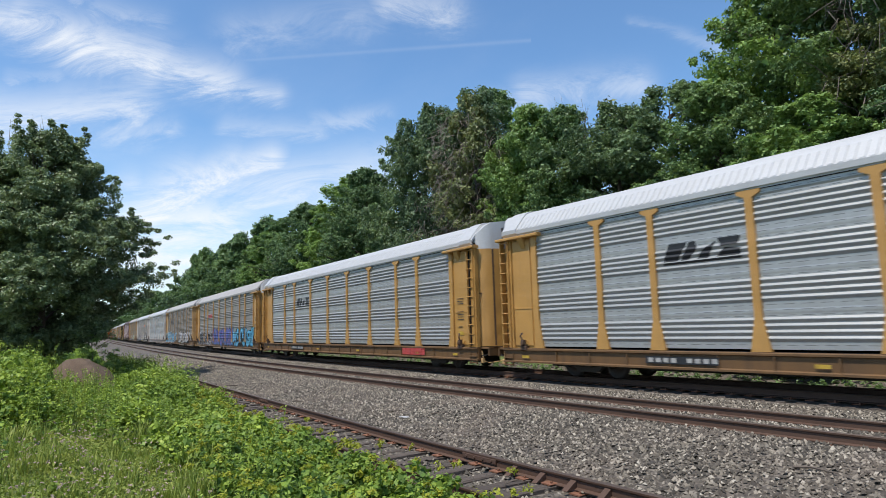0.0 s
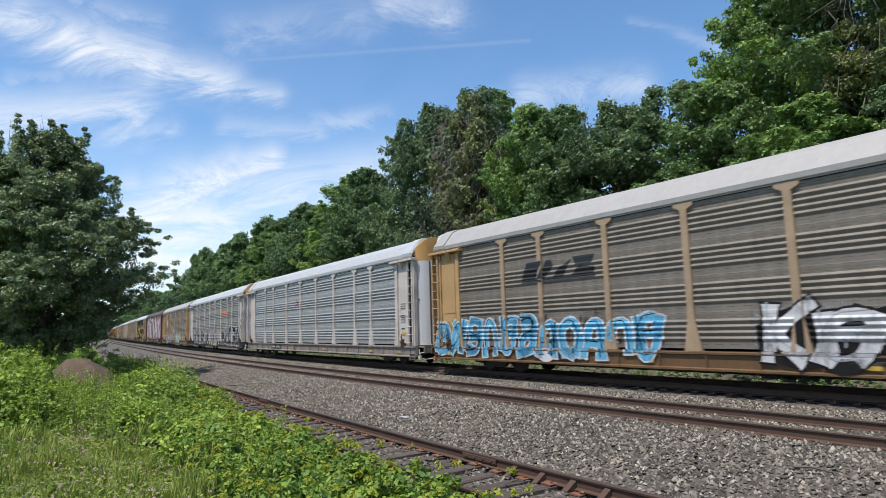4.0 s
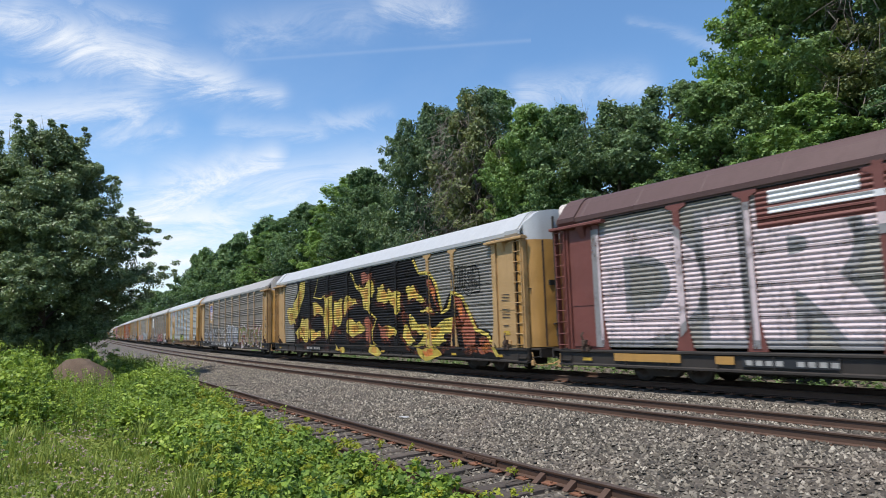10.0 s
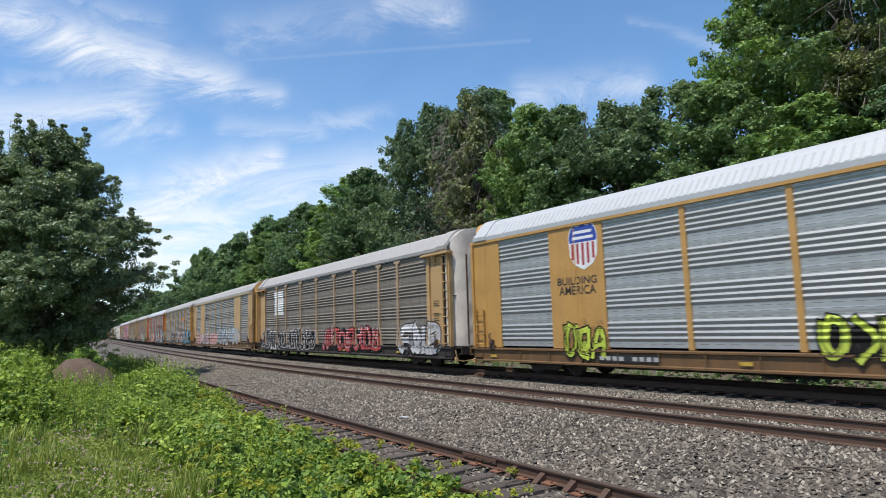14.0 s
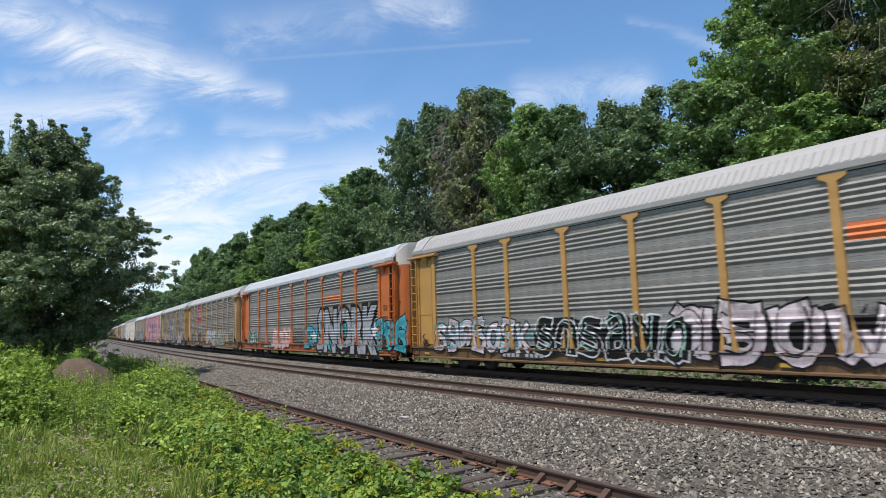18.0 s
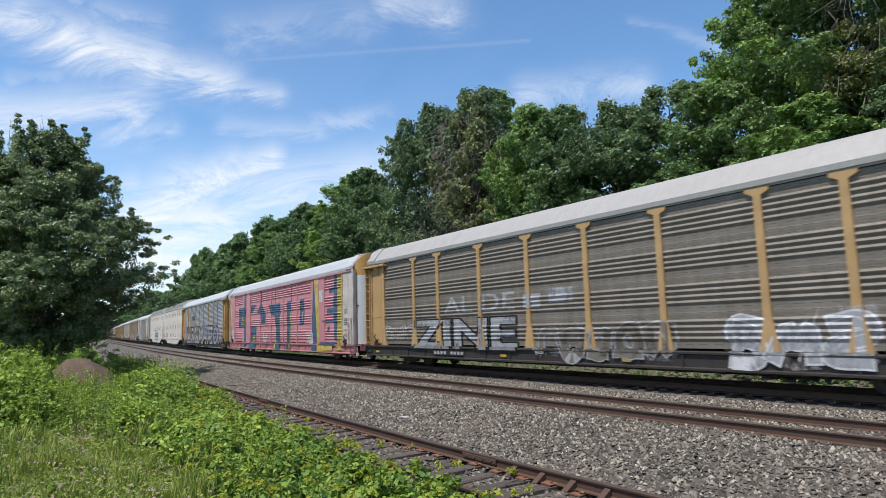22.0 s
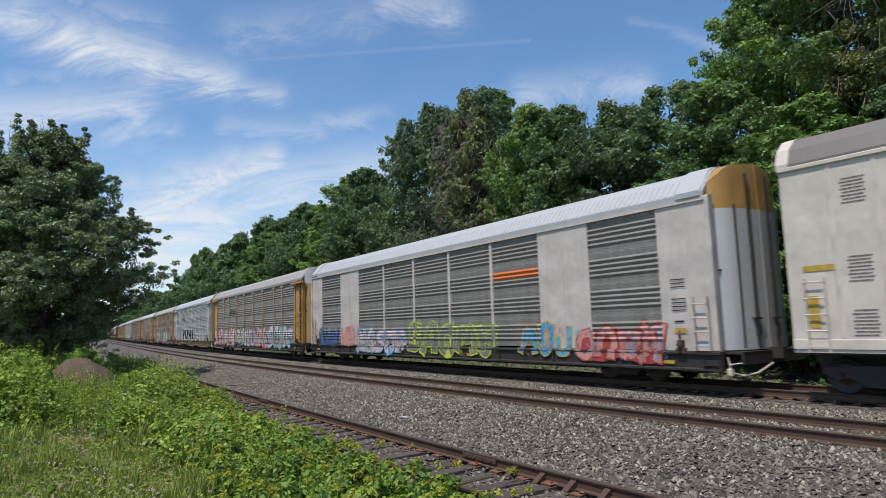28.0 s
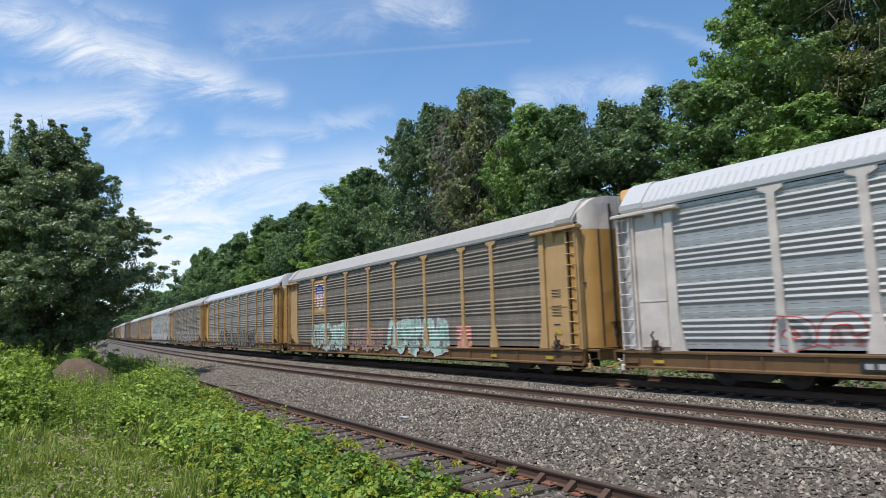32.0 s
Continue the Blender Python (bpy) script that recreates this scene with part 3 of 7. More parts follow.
# loose ballast stones where the camera is near
def build_stones():
    rng = np.random.default_rng(5)
    n = 120000
    s = -52 + 66 * rng.random(n) ** 0.62
    o = np.where(rng.random(n) < 0.90, rng.uniform(1.7, 9.2, n), rng.uniform(9.1, 12.0, n))
    keep = (np.abs(np.abs(o - MID) - 0.7525) > 0.06)
    s, o = s[keep], o[keep]
    n = len(s)
    x, y, a = course(s, o)
    z = ground_z(s, o) + 0.012 * np.sin(s * 1.3 + o * 0.7) * np.cos(o * 1.9 - s * 0.6)
    r = rng.uniform(0.020, 0.046, n) * np.where(s < -28, 1.5, 1.0)
    base = np.array([(1, 0, 0), (0, 1, 0), (-1, 0, 0), (0, -1, 0), (0, 0, 1), (0, 0, -1)], float)
    v = base[None] * (r[:, None, None] * rng.uniform(0.45, 1.35, (n, 6, 1)))
    v[:, :, 2] *= 0.95
    ang = rng.uniform(0, 6.28, n)
    tilt = rng.uniform(-0.6, 0.6, (n, 2))
    v[:, :, 2] += v[:, :, 0] * tilt[:, :1] + v[:, :, 1] * tilt[:, 1:]
    c, sn = np.cos(ang)[:, None], np.sin(ang)[:, None]
    vx, vy = v[:, :, 0] * c - v[:, :, 1] * sn, v[:, :, 0] * sn + v[:, :, 1] * c
    P = np.stack([vx + x[:, None], vy + y[:, None], v[:, :, 2] + (z + r * 0.2 + np.where((o > 9.2) & (rng.random(n) < 0.15), 0.05, 0.0))[:, None]], -1).reshape(-1, 3)
    tri = np.array([(0, 1, 4), (1, 2, 4), (2, 3, 4), (3, 0, 4)])
    F = (tri[None] + 6 * np.arange(n)[:, None, None]).reshape(-1, 3)
    me = bpy.data.meshes.new("ballast_stones")
    me.vertices.add(len(P)), me.vertices.foreach_set("co", P.astype(np.float32).ravel())
    me.loops.add(len(F) * 3), me.loops.foreach_set("vertex_index", F.astype(np.int32).ravel())
    me.polygons.add(len(F)), me.polygons.foreach_set("loop_start", np.arange(len(F), dtype=np.int32) * 3)
    me.update(calc_edges=True)
    me.materials.append(M["stone"])
    tagged(new("ballast_stones", me), "loose grey crushed stone between the tracks", "gravel", kind="stuff")


build_stones()

# ---- trees ----


def leaf_cloud(rng, centres, radii, per, size, droop=0.3, flat=0.6, tri=False, wide=0.42):
    """Leaves as small bent diamonds scattered in clumps."""
    k = len(centres)
    c = np.repeat(centres, per, 0)
    r = np.repeat(radii, per)
    d = rng.normal(size=(k * per, 3))
    d /= np.linalg.norm(d, axis=1)[:, None]
    rad = r * rng.random(k * per) ** 0.45
    p = c + d * rad[:, None] * np.array([1, 1, flat])
    n = d * 0.55 + rng.normal(size=d.shape) * 0.5 + np.array([0, 0, 0.75])
    n /= np.linalg.norm(n, axis=1)[:, None]
    t = np.cross(n, rng.normal(size=d.shape))
    t /= np.linalg.norm(t, axis=1)[:, None] + 1e-9
    b = np.cross(n, t)
    L = size * rng.uniform(0.6, 1.4, k * per)[:, None]
    W = L * (0.75 if tri else wide)
    if tri:
        return np.stack([p - t * L * 0.45 + b * W * 0.4, p + t * L * 0.55, p - t * L * 0.2 - b * W * 0.75], 1).reshape(-1, 3)
    q = np.stack([p - t * L * 0.5, p + b * W * 0.5 - n * L * 0.06, p + t * L * 0.5 - np.array([0, 0, droop]) * L * 0.5, p - b * W * 0.5 - n * L * 0.06], 1)
    return q.reshape(-1, 3)


BROAD = ((0.06, 0.45), (0.16, 0.80), (0.35, 1.0), (0.60, 0.97), (0.80, 0.78), (0.93, 0.45), (1.0, 0.12))
TALL = ((0.10, 0.55), (0.25, 0.75), (0.50, 0.95), (0.75, 1.0), (0.90, 0.70), (1.0, 0.25))


def make_tree(name, label, seed, h, rad, prof, leaf, boughs, per, size, trunk=0.22, twigs=0, rise=0.35, flat=0.6, puff=0.15, limbs=14, shoots=0):
    """A tapered trunk, limbs and a crown of many boughs, each a chain of leaf tufts; prof: (height, reach)."""
    rng, r = np.random.default_rng(seed), random.Random(seed)
    root = tagged(new(name), label, "tree")
    zs, rs = [a for a, b in prof], [b for a, b in prof]
    ph = [r.uniform(0, 6.28) for _ in range(4)]
    lo, hi = zs[0], zs[-1]

    def reach(t, ang):
        lob = 1 + 0.14 * math.sin(3 * ang + ph[0] + 5 * t) + 0.11 * math.sin(5 * ang + ph[1] - 9 * t) + 0.09 * math.sin(2 * ang + ph[2] + 14 * t)
        return rad * float(np.interp(t, zs, rs)) * lob
    line = [Vector((0.12 * math.sin(3 * t + seed) * h / 10, 0.12 * math.sin(4 * t + 2 * seed) * h / 10, t * h * 0.92 - 0.3 * (t == 0))) for t in (0, 0.2, 0.4, 0.6, 0.8, 1)]
    smooth(part("trunk", Shape().tube(line, [trunk * (1.25 - 1.18 * t) for t in (0, 0.2, 0.4, 0.6, 0.8, 1)], 8), M["bark"], root).data)
    cent, rads, core = [], [], []
    for i in range(boughs):
        # more boughs where the crown is wide
        for _ in range(20):
            t = r.uniform(lo, hi)
            if r.random() < 0.3 + 0.7 * float(np.interp(t, zs, rs)):
                break
        ang = i * 2.39996 + r.uniform(-0.4, 0.4)
        q = reach(t, ang) * r.choice((0.55, 0.8, 0.9, 0.98, 1.05, 1.11))
        ca, sa = math.cos(ang), math.sin(ang)
        tip = Vector((q * ca, q * sa, t * h))
        foot = Vector((0, 0, max(0.3, t * h - rise * q - 0.02 * h)))
        if i < limbs:
            part("limb", Shape().tube([foot, (foot + tip) / 2 + Vector((0, 0, 0.05 * q)), tip], [trunk * 0.4, trunk * 0.22, trunk * 0.05], 5), M["bark"], root)
        wide = max(0.16 * rad, 0.26 * q)
        for j in range(9):
            f = 1.0 - 0.42 * (j / 8) ** 1.1 + r.uniform(-0.04, 0.04)
            side = r.gauss(0, 0.55) * wide * (1.15 - 0.35 * f)
            c = foot.lerp(tip, f)
            cent.append((c.x - sa * side, c.y + ca * side, c.z + r.uniform(-0.35, 0.5) * wide * flat - 0.12 * abs(side)))
            rads.append(rad * puff * r.uniform(0.55, 1.15) * (0.62 if f > 0.92 else 1.0))
        core.append(tuple(foot.lerp(tip, 0.62)))
    for i in range(shoots):
        # leafy shoots that stand up out of the upper crown
        t, ang = r.uniform(0.45, 0.97), r.uniform(0, 6.28)
        q = reach(t, ang) * r.uniform(0.55, 0.98)
        x, y, top = q * math.cos(ang), q * math.sin(ang), r.uniform(0.7, 1.9)
        for j in range(7):
            f = j / 6
            cent.append((x * (1 + 0.04 * f) + r.gauss(0, 0.08), y * (1 + 0.04 * f) + r.gauss(0, 0.08), t * h + top * f))
            rads.append(0.42 * (1 - 0.75 * f) + 0.06)
    p = leaf_cloud(rng, np.array(cent), np.array(rads), per, size, flat=flat, tri=True)
    inner = leaf_cloud(rng, np.array(core), np.full(len(core), rad * puff * 1.5), 44, size * 1.7, flat=0.8, tri=True)
    part("crown", quads_mesh("crown", np.concatenate([p, inner]), 3), leaf, root)
    if twigs:
        tw = Shape()
        for i in range(twigs):
            t, ang = r.uniform(lo, 0.92), r.uniform(0, 6.28)
            q = reach(t, ang) * r.uniform(0.7, 1.08)
            p = Vector((q * math.cos(ang), q * math.sin(ang), t * h))
            d = Vector((r.gauss(0, 0.6), r.gauss(0, 0.6), r.gauss(-0.5, 0.7))).normalized() * r.uniform(0.4, 1.1)
            tw.tube([p, p + d * 0.5 + Vector((r.gauss(0, 0.12), r.gauss(0, 0.12), 0)), p + d], [0.014, 0.010, 0.004], 3)
        part("bare_vines", tw, M["dead"], root, "tangle of bare grey-brown vines")["kind"] = "stuff"
    return root


PATTERN = {
    "dark": make_tree("tree", "dense dark green broadleaf tree at the wood's edge", 11, 10, 3.1, BROAD, M["leaf_dark"], 150, 62, 0.105, puff=0.125),
    "mid": make_tree("tree", "full mid-green broadleaf tree at the wood's edge", 23, 10, 3.0, BROAD, M["leaf_mid"], 150, 62, 0.105, puff=0.125),
    "light": make_tree("tree", "bright green tree with long drooping leaflets", 37, 10, 2.9, BROAD, M["leaf_light"], 130, 60, 0.12, rise=0.2, puff=0.13),
    "olive": make_tree("tree", "olive tree half overgrown with bare brown vines", 41, 10, 2.6, BROAD, M["leaf_olive"], 72, 46, 0.135, twigs=1000, puff=0.16),
    "tall": make_tree("tree", "tall airy tree with loose green foliage", 53, 10, 2.5, TALL, M["leaf_light"], 88, 64, 0.11, rise=0.5, puff=0.18),
    "near": make_tree("tree", "tall bright green tree with feathery leaf sprays", 57, 10, 2.5, TALL, M["leaf_mid"], 110, 120, 0.078, rise=0.45, puff=0.15),
    "vine": make_tree("tree", "tall tree half overgrown with bare brown vines", 43, 10, 2.4, TALL, M["leaf_olive"], 80, 80, 0.08, twigs=900, puff=0.15),
    "far": make_tree("tree", "green broadleaf tree far along the line", 61, 10, 3.0, BROAD, M["leaf_mid"], 80, 30, 0.20, limbs=4, puff=0.17),
}


def plant(kind, s, off, h, wide=1.0, turn=0):
    x, y, a = course(s, off)
    g = float(ground_z(s, off))
    f = h / 10.0
    m = Matrix.LocRotScale((x, y, g - 0.1), Euler((0, 0, radians(turn))), (f * wide, f * wide, f))
    t = copy_thing(PATTERN[kind], m)
    t["group"] = "trees along the line"
    return t


WOOD_NEAR = (
    ("vine", 14, -13, 22, 1.1), ("near", 9.5, -10, 15, 1.0), ("near", 7, -15, 21.5, 1.0), ("vine", 7.5, -10.5, 17.0, 0.9), ("near", 3.6, -13, 20.0, 0.85),
    ("tall", 0.6, -12.5, 16.8, 0.85), ("light", 4, -7.5, 9.5, 1.2), ("mid", 0, -8.5, 11.5, 1.0), ("dark", -3.2, -9.5, 12.6, 1.0), ("dark", -7, -10, 12.8, 1.0),
    ("olive", -9, -12, 13.6, 0.8), ("mid", -10.5, -9.5, 13.6, 0.85), ("light", -12.5, -9, 14.2, 0.75), ("light", -14.5, -10, 14.8, 0.7), ("olive", -17, -8, 14.6, 0.75),
    ("olive", -19.5, -9, 17.2, 0.72),
)
WOOD_MIDDLE = (
    ("dark", -20.5, -10.5, 18.2, 0.7), ("dark", -24, -9, 18.0, 0.72), ("dark", -27, -10, 18.6, 0.72), ("mid", -23, -14, 18.6, 0.8), ("mid", -36, -9, 14.0, 0.9),
    ("mid", -41, -11, 16.6, 0.9), ("light", -46, -8.5, 13.0, 0.9), ("tall", -47, -12, 17.0, 1.1), ("mid", -55, -10, 15.6, 1.0), ("mid", -62, -11, 16.0, 1.0),
    ("light", -69, -9, 14.4, 1.0), ("mid", -76, -11, 17.6, 0.95), ("mid", -84, -9, 16.6, 0.9), ("light", -91, -8, 14.4, 1.0), ("mid", -98, -11, 17.6, 0.9),
    ("dark", -108, -10, 17.0, 0.9),
)
WOOD_FAR = (
    ("far", -150, 26, 12, 1.0), ("far", -190, 23, 13, 1.0), ("far", -240, 20, 14, 1.1), ("far", -300, 18, 15, 1.2), ("far", -380, 15, 16, 1.3),
    ("mid", -118, -9, 15.5, 1.0), ("dark", -134, -11, 20.0, 0.7), ("dark", -140, -11, 19.0, 0.7), ("dark", -150, -9, 16.0, 0.9), ("mid", -160, -12, 15.0, 0.9),
    ("mid", -176, -10, 13.5, 1.0), ("light", -192, -9, 12.0, 1.0), ("dark", -210, -12, 15.0, 1.0), ("mid", -235, -11, 16.0, 1.0), ("dark", -262, -12, 18.0, 1.0),
    ("far", -455, 9, 15, 1.3), ("far", -520, 7, 16, 1.4), ("far", -590, 10, 16, 1.4), ("far", -660, 6, 18, 1.5), ("far", -760, 10, 19, 1.6), ("far", -860, 4, 20, 1.7), ("far", -560, -10, 20, 1.4), ("far", -650, -9, 20, 1.4), ("far", -760, -6, 20, 1.5),
    ("dark", -295, -13, 20.0, 1.0), ("mid", -330, -12, 19.0, 1.2), ("dark", -370, -13, 20.0, 1.2), ("mid", -415, -12, 19.0, 1.3), ("dark", -470, -13, 20.0, 1.4),
)
for i, (kind, s, off, h, w) in enumerate(WOOD_NEAR + WOOD_MIDDLE + WOOD_FAR):
    plant(kind if s > -72 else "far", s, off, h * (1.03 if -32 < s < 1 else 1.04), w, 47 * i)
for kind in PATTERN:
    for o in (*PATTERN[kind].children_recursive, PATTERN[kind]):
        bpy.data.objects.remove(o)

# the big shade tree on the camera's side of the line, and its neighbours
SHADE = ((0.11, 0.25), (0.17, 0.50), (0.24, 0.66), (0.34, 0.90), (0.46, 1.02), (0.60, 0.84), (0.72, 0.66), (0.85, 0.44), (0.96, 0.18), (1.0, 0.05))
big = make_tree("tree", "big dark shade tree with drooping boughs beside the line", 71, 12.0, 5.5, SHADE, M["leaf_shade"], 300, 104, 0.112, trunk=0.3, rise=0.2, flat=0.6, puff=0.085, limbs=26, shoots=46)
big.matrix_basis = pose(-20.2, 31.5, 0.0)
side = make_tree("tree", "dark green tree beside the big shade tree", 83, 11.8, 4.2, BROAD, M["leaf_shade"], 130, 70, 0.15, trunk=0.26, puff=0.10, shoots=30)
side.matrix_basis = pose(-26.6, 34.5, 0.1, 0, 0, 80)


def bush(name, label, seed, h, rad, leaf, clumps, per, size, at):
    rng, r = np.random.default_rng(seed), random.Random(seed)
    root = tagged(new(name), label, "bush")
    st = Shape()
    cent, rads = [], []
    for i in range(clumps):
        a, q = r.uniform(0, 6.28), rad * math.sqrt(r.random())
        z = h * (0.15 + 0.75 * r.random()) * (1 - 0.45 * (q / rad) ** 2)
        cent.append((q * math.cos(a), q * math.sin(a), z))
        rads.append(rad * 0.24)
        if i % 6 == 0:
            st.tube([(q * math.cos(a) * 0.3, q * math.sin(a) * 0.3, -0.1), (q * math.cos(a), q * math.sin(a), z)], [0.03, 0.008], 4)
    part("stems", st, M["bark"], root)
    part("foliage", quads_mesh("foliage", leaf_cloud(rng, np.array(cent), np.array(rads), per, size), 4), leaf, root)
    root.matrix_basis = at
    return root


for i, (s, off, h, rad, lf) in enumerate(((-40, 15.6, 3.0, 2.0, "leaf_light"), (-48, 16.2, 2.6, 1.8, "leaf_mid"), (-34, 17.0, 2.0, 2.0, "leaf_mid"), (-27, 18.5, 2.2, 2.2, "leaf_dark"), (-31, 20.5, 3.0, 2.4, "leaf_dark"), (-80, 17.4, 4.2, 3.0, "leaf_mid"), (-110, 18.6, 5.0, 3.5, "leaf_dark"))):
    x, y, a = course(s, off)
    bush("bush", "leafy green bush beside the line", 90 + i, h, rad, M[lf], 70, 50, 0.2, pose(x, y, float(ground_z(s, off))))


bush("bush", "bright leafy bush at the foot of the big tree", 120, 2.9, 0.95, M["leaf_light"], 70, 60, 0.10, pose(-16.9, 31.0, -0.4))

# ---- weeds and grass ----
def weeds_mesh(name, rng, x, y, z, h, leaves, size, tip_name=None):
    """Leafy stalks: each a thin stem and bent leaves all round it."""
    n = len(x)
    lean = rng.normal(0, 0.16, (n, 2))
    k = leaves
    t = np.tile(np.linspace(0.12, 1.0, k), (n, 1)) + rng.uniform(-0.05, 0.05, (n, k))
    ang = rng.uniform(0, 6.28, (n, 1)) + np.arange(k)[None] * 2.4 + rng.normal(0, 0.3, (n, k))
    px = x[:, None] + lean[:, :1] * h[:, None] * t ** 1.5
    py = y[:, None] + lean[:, 1:] * h[:, None] * t ** 1.5
    pz = z[:, None] + h[:, None] * t
    L = size * rng.uniform(0.6, 1.3, (n, k)) * (1.15 - 0.55 * t)
    W = L * rng.uniform(0.45, 0.75, (n, k))
    up = rng.uniform(-0.25, 0.65, (n, k)) + 0.5 * t ** 3
    ca, sa = np.cos(ang), np.sin(ang)
    o = np.stack([px, py, pz], -1)
    d = np.stack([ca * np.cos(up), sa * np.cos(up), np.sin(up)], -1)
    w = np.stack([-sa, ca, rng.normal(0, 0.35, (n, k))], -1)
    L, W = L[..., None], W[..., None]
    dr = np.zeros_like(o)
    dr[..., 2] = -0.28
    q = np.stack([o, o + d * L * 0.5 + w * W * 0.5, o + d * L + dr * L, o + d * L * 0.5 - w * W * 0.5], 2).reshape(-1, 3)
    st = np.zeros((n, 4, 3))
    tx, ty = x + lean[:, 0] * h, y + lean[:, 1] * h
    st[:, 0], st[:, 1] = np.stack([x - 0.006, y, z - 0.03], -1), np.stack([x + 0.006, y, z - 0.03], -1)
    st[:, 2], st[:, 3] = np.stack([tx + 0.003, ty, z + h], -1), np.stack([tx - 0.003, ty, z + h], -1)
    return quads_mesh(name, np.concatenate([q, st.reshape(-1, 3)]), 4)


def patchy(x, y, f, seed=0.0):
    return 0.5 + 0.5 * np.sin(x * f + 1.3 * np.sin(y * f * 0.7 + seed)) * np.cos(y * f * 1.1 + seed * 2 + np.sin(x * f * 0.5))


def build_weeds():
    rng = np.random.default_rng(9)
    # leafy weeds on the bank between the camera and the side track: fine-leaved, broad-leaved and tall stalks
    kinds = ((3600, 26, 0.10, 0.75, 0.0, "weed"), (2400, 20, 0.125, 0.7, 2.1, "weed_dark"), (1300, 30, 0.095, 1.05, 4.4, "weed"))
    for n, leaves, size, tall, ph, mat in kinds:
        s, o = rng.uniform(-34, 12.5, n), 10.9 + 8.3 * rng.random(n) ** 1.2
        o = np.maximum(o, siding_offset(s) + np.where(s < -4, 0.55, 1.05) + 0.4 * np.sin(s * 0.9) * np.sin(s * 0.37 + 1) + rng.uniform(0, 0.4, n))
        x, y, a = course(s, o)
        dist = np.hypot(x, y)
        right = x / np.maximum(y, 0.1)
        clump = patchy(x, y, 0.9, ph) * 0.25 + patchy(x, y, 1.9, ph + 2) * 0.4 + patchy(x, y, 3.7, ph + 1) * 0.35
        clump = np.clip((clump - 0.30) / 0.42, 0, 1) ** 1.3
        keep = (dist > 5.5) & (y > 3.5) & (right < 0.12 + 0.05 * np.sin(s)) & (right > -1.1) & (rng.random(n) < 0.25 + 0.95 * clump)
        lawn = (right < -0.34 - 0.05 * np.sin(3 * y)) & (o > 14.2) & (dist < 13.5)
        keep &= ~lawn | (rng.random(n) < 0.05)
        s, o, x, y, clump = s[keep], o[keep], x[keep], y[keep], clump[keep]
        h = tall * (0.22 + 1.0 * clump) * rng.uniform(0.55, 1.3, len(x)) * np.clip((o - siding_offset(s) - 0.7) / 2.4, np.where(s < -2, 0.55, 0.25), 1.0)
        h = np.minimum(h, np.clip(0.35 + 0.35 * (o - siding_offset(s)), np.where(s < -6, 0.9, 0.5), 1.2) * rng.uniform(0.8, 1.1, len(x)))
        h = h * np.where(x / np.maximum(y, 0.1) < -0.63, 1.7, 1.0)
        # a low gap where the earth heap shows
        gap = np.exp(-((x / np.maximum(y, 0.1) + 0.575) / 0.05) ** 2)
        h = np.minimum(h, 3.0 - 3.0 * gap + gap * np.clip(1.74 - 0.047 * np.hypot(x, y) - ground_z(s, o), 0.10, 2))
        me = weeds_mesh("leafy_weeds", rng, x, y, ground_z(s, o), h, leaves, size)
        me.materials.append(M[mat])
        tagged(new("leafy_weeds", me), "thick green leafy weeds on the bank beside the side track", "weeds", kind="stuff")
    # leafy mounds
    r = random.Random(31)
    cent, rads = [], []
    while len(cent) < 8800:
        s, o = r.uniform(-32, 9), 10.9 + 7.5 * r.random() ** 1.25
        o = max(o, float(siding_offset(s)) + (1.0 if s < -4 else 1.75) + r.uniform(0, 0.5))
        x, y, a = course(s, o)
        d, side = math.hypot(x, y), x / max(y, 0.1)
        if d < 7 or y < 4 or side > 0.06 or side < -1.05 or -0.64 < side < -0.51 or (side < -0.33 and o > 13.8 and d < 14.5):
            continue
        g = float(ground_z(s, o))
        rad, h = r.uniform(0.35, 0.8), r.uniform(0.4, 1.0) * (1.0 if s < -3 else 0.75) * (1.75 if side < -0.64 else 1.0)
        for _ in range(22):
            an, q = r.uniform(0, 6.28), rad * math.sqrt(r.random())
            cent.append((x + q * math.cos(an), y + q * math.sin(an), g + h * (0.25 + 0.75 * r.random()) * (1 - 0.5 * (q / rad) ** 2)))
            rads.append(r.uniform(0.10, 0.2))
    cent, rads = np.array(cent), np.array(rads)
    for k, mat in ((0, "weed"), (1, "weed_dark"), (2, "weed")):
        pick = (np.arange(len(cent)) // 22) % 3 == k
        me = quads_mesh("weed_mounds", leaf_cloud(rng, cent[pick], rads[pick], 34, 0.072 + 0.014 * k, wide=0.72), 4)
        me.materials.append(M[mat])
        tagged(new("leafy_weeds", me), "mounds of lush green weeds on the bank", "weeds", kind="stuff")
    # coarser growth farther down the bank
    n = 2600
    s, o = rng.uniform(-95, -32, n), 11.2 + 6.5 * rng.random(n)
    o = np.maximum(o, siding_offset(s) + 1.5 + rng.uniform(0, 1.2, n))
    x, y, a = course(s, o)
    me = weeds_mesh("far_bank_weeds", rng, x, y, ground_z(s, o), rng.uniform(0.25, 0.75, n) * (0.5 + 0.7 * patchy(x, y, 0.6, 2.0)), 13, 0.26)
    me.materials.append(M["weed_dark"])
    tagged(new("leafy_weeds", me), "low green weeds farther along the bank", "weeds", kind="stuff")
    # a ragged fringe along the side track
    n = 1500
    s = rng.uniform(-34, 4, n)
    o = siding_offset(s) + np.interp(s, (-6, -1), (0.35, 0.95)) + rng.uniform(0, 1.5, n)
    x, y, a = course(s, o)
    h = rng.uniform(0.3, 0.62, n) * (0.5 + 0.9 * patchy(x, y, 1.5, 7.0)) * np.interp(s, (-26, -12, -6, -1), (1.9, 1.8, 1.2, 0.5))
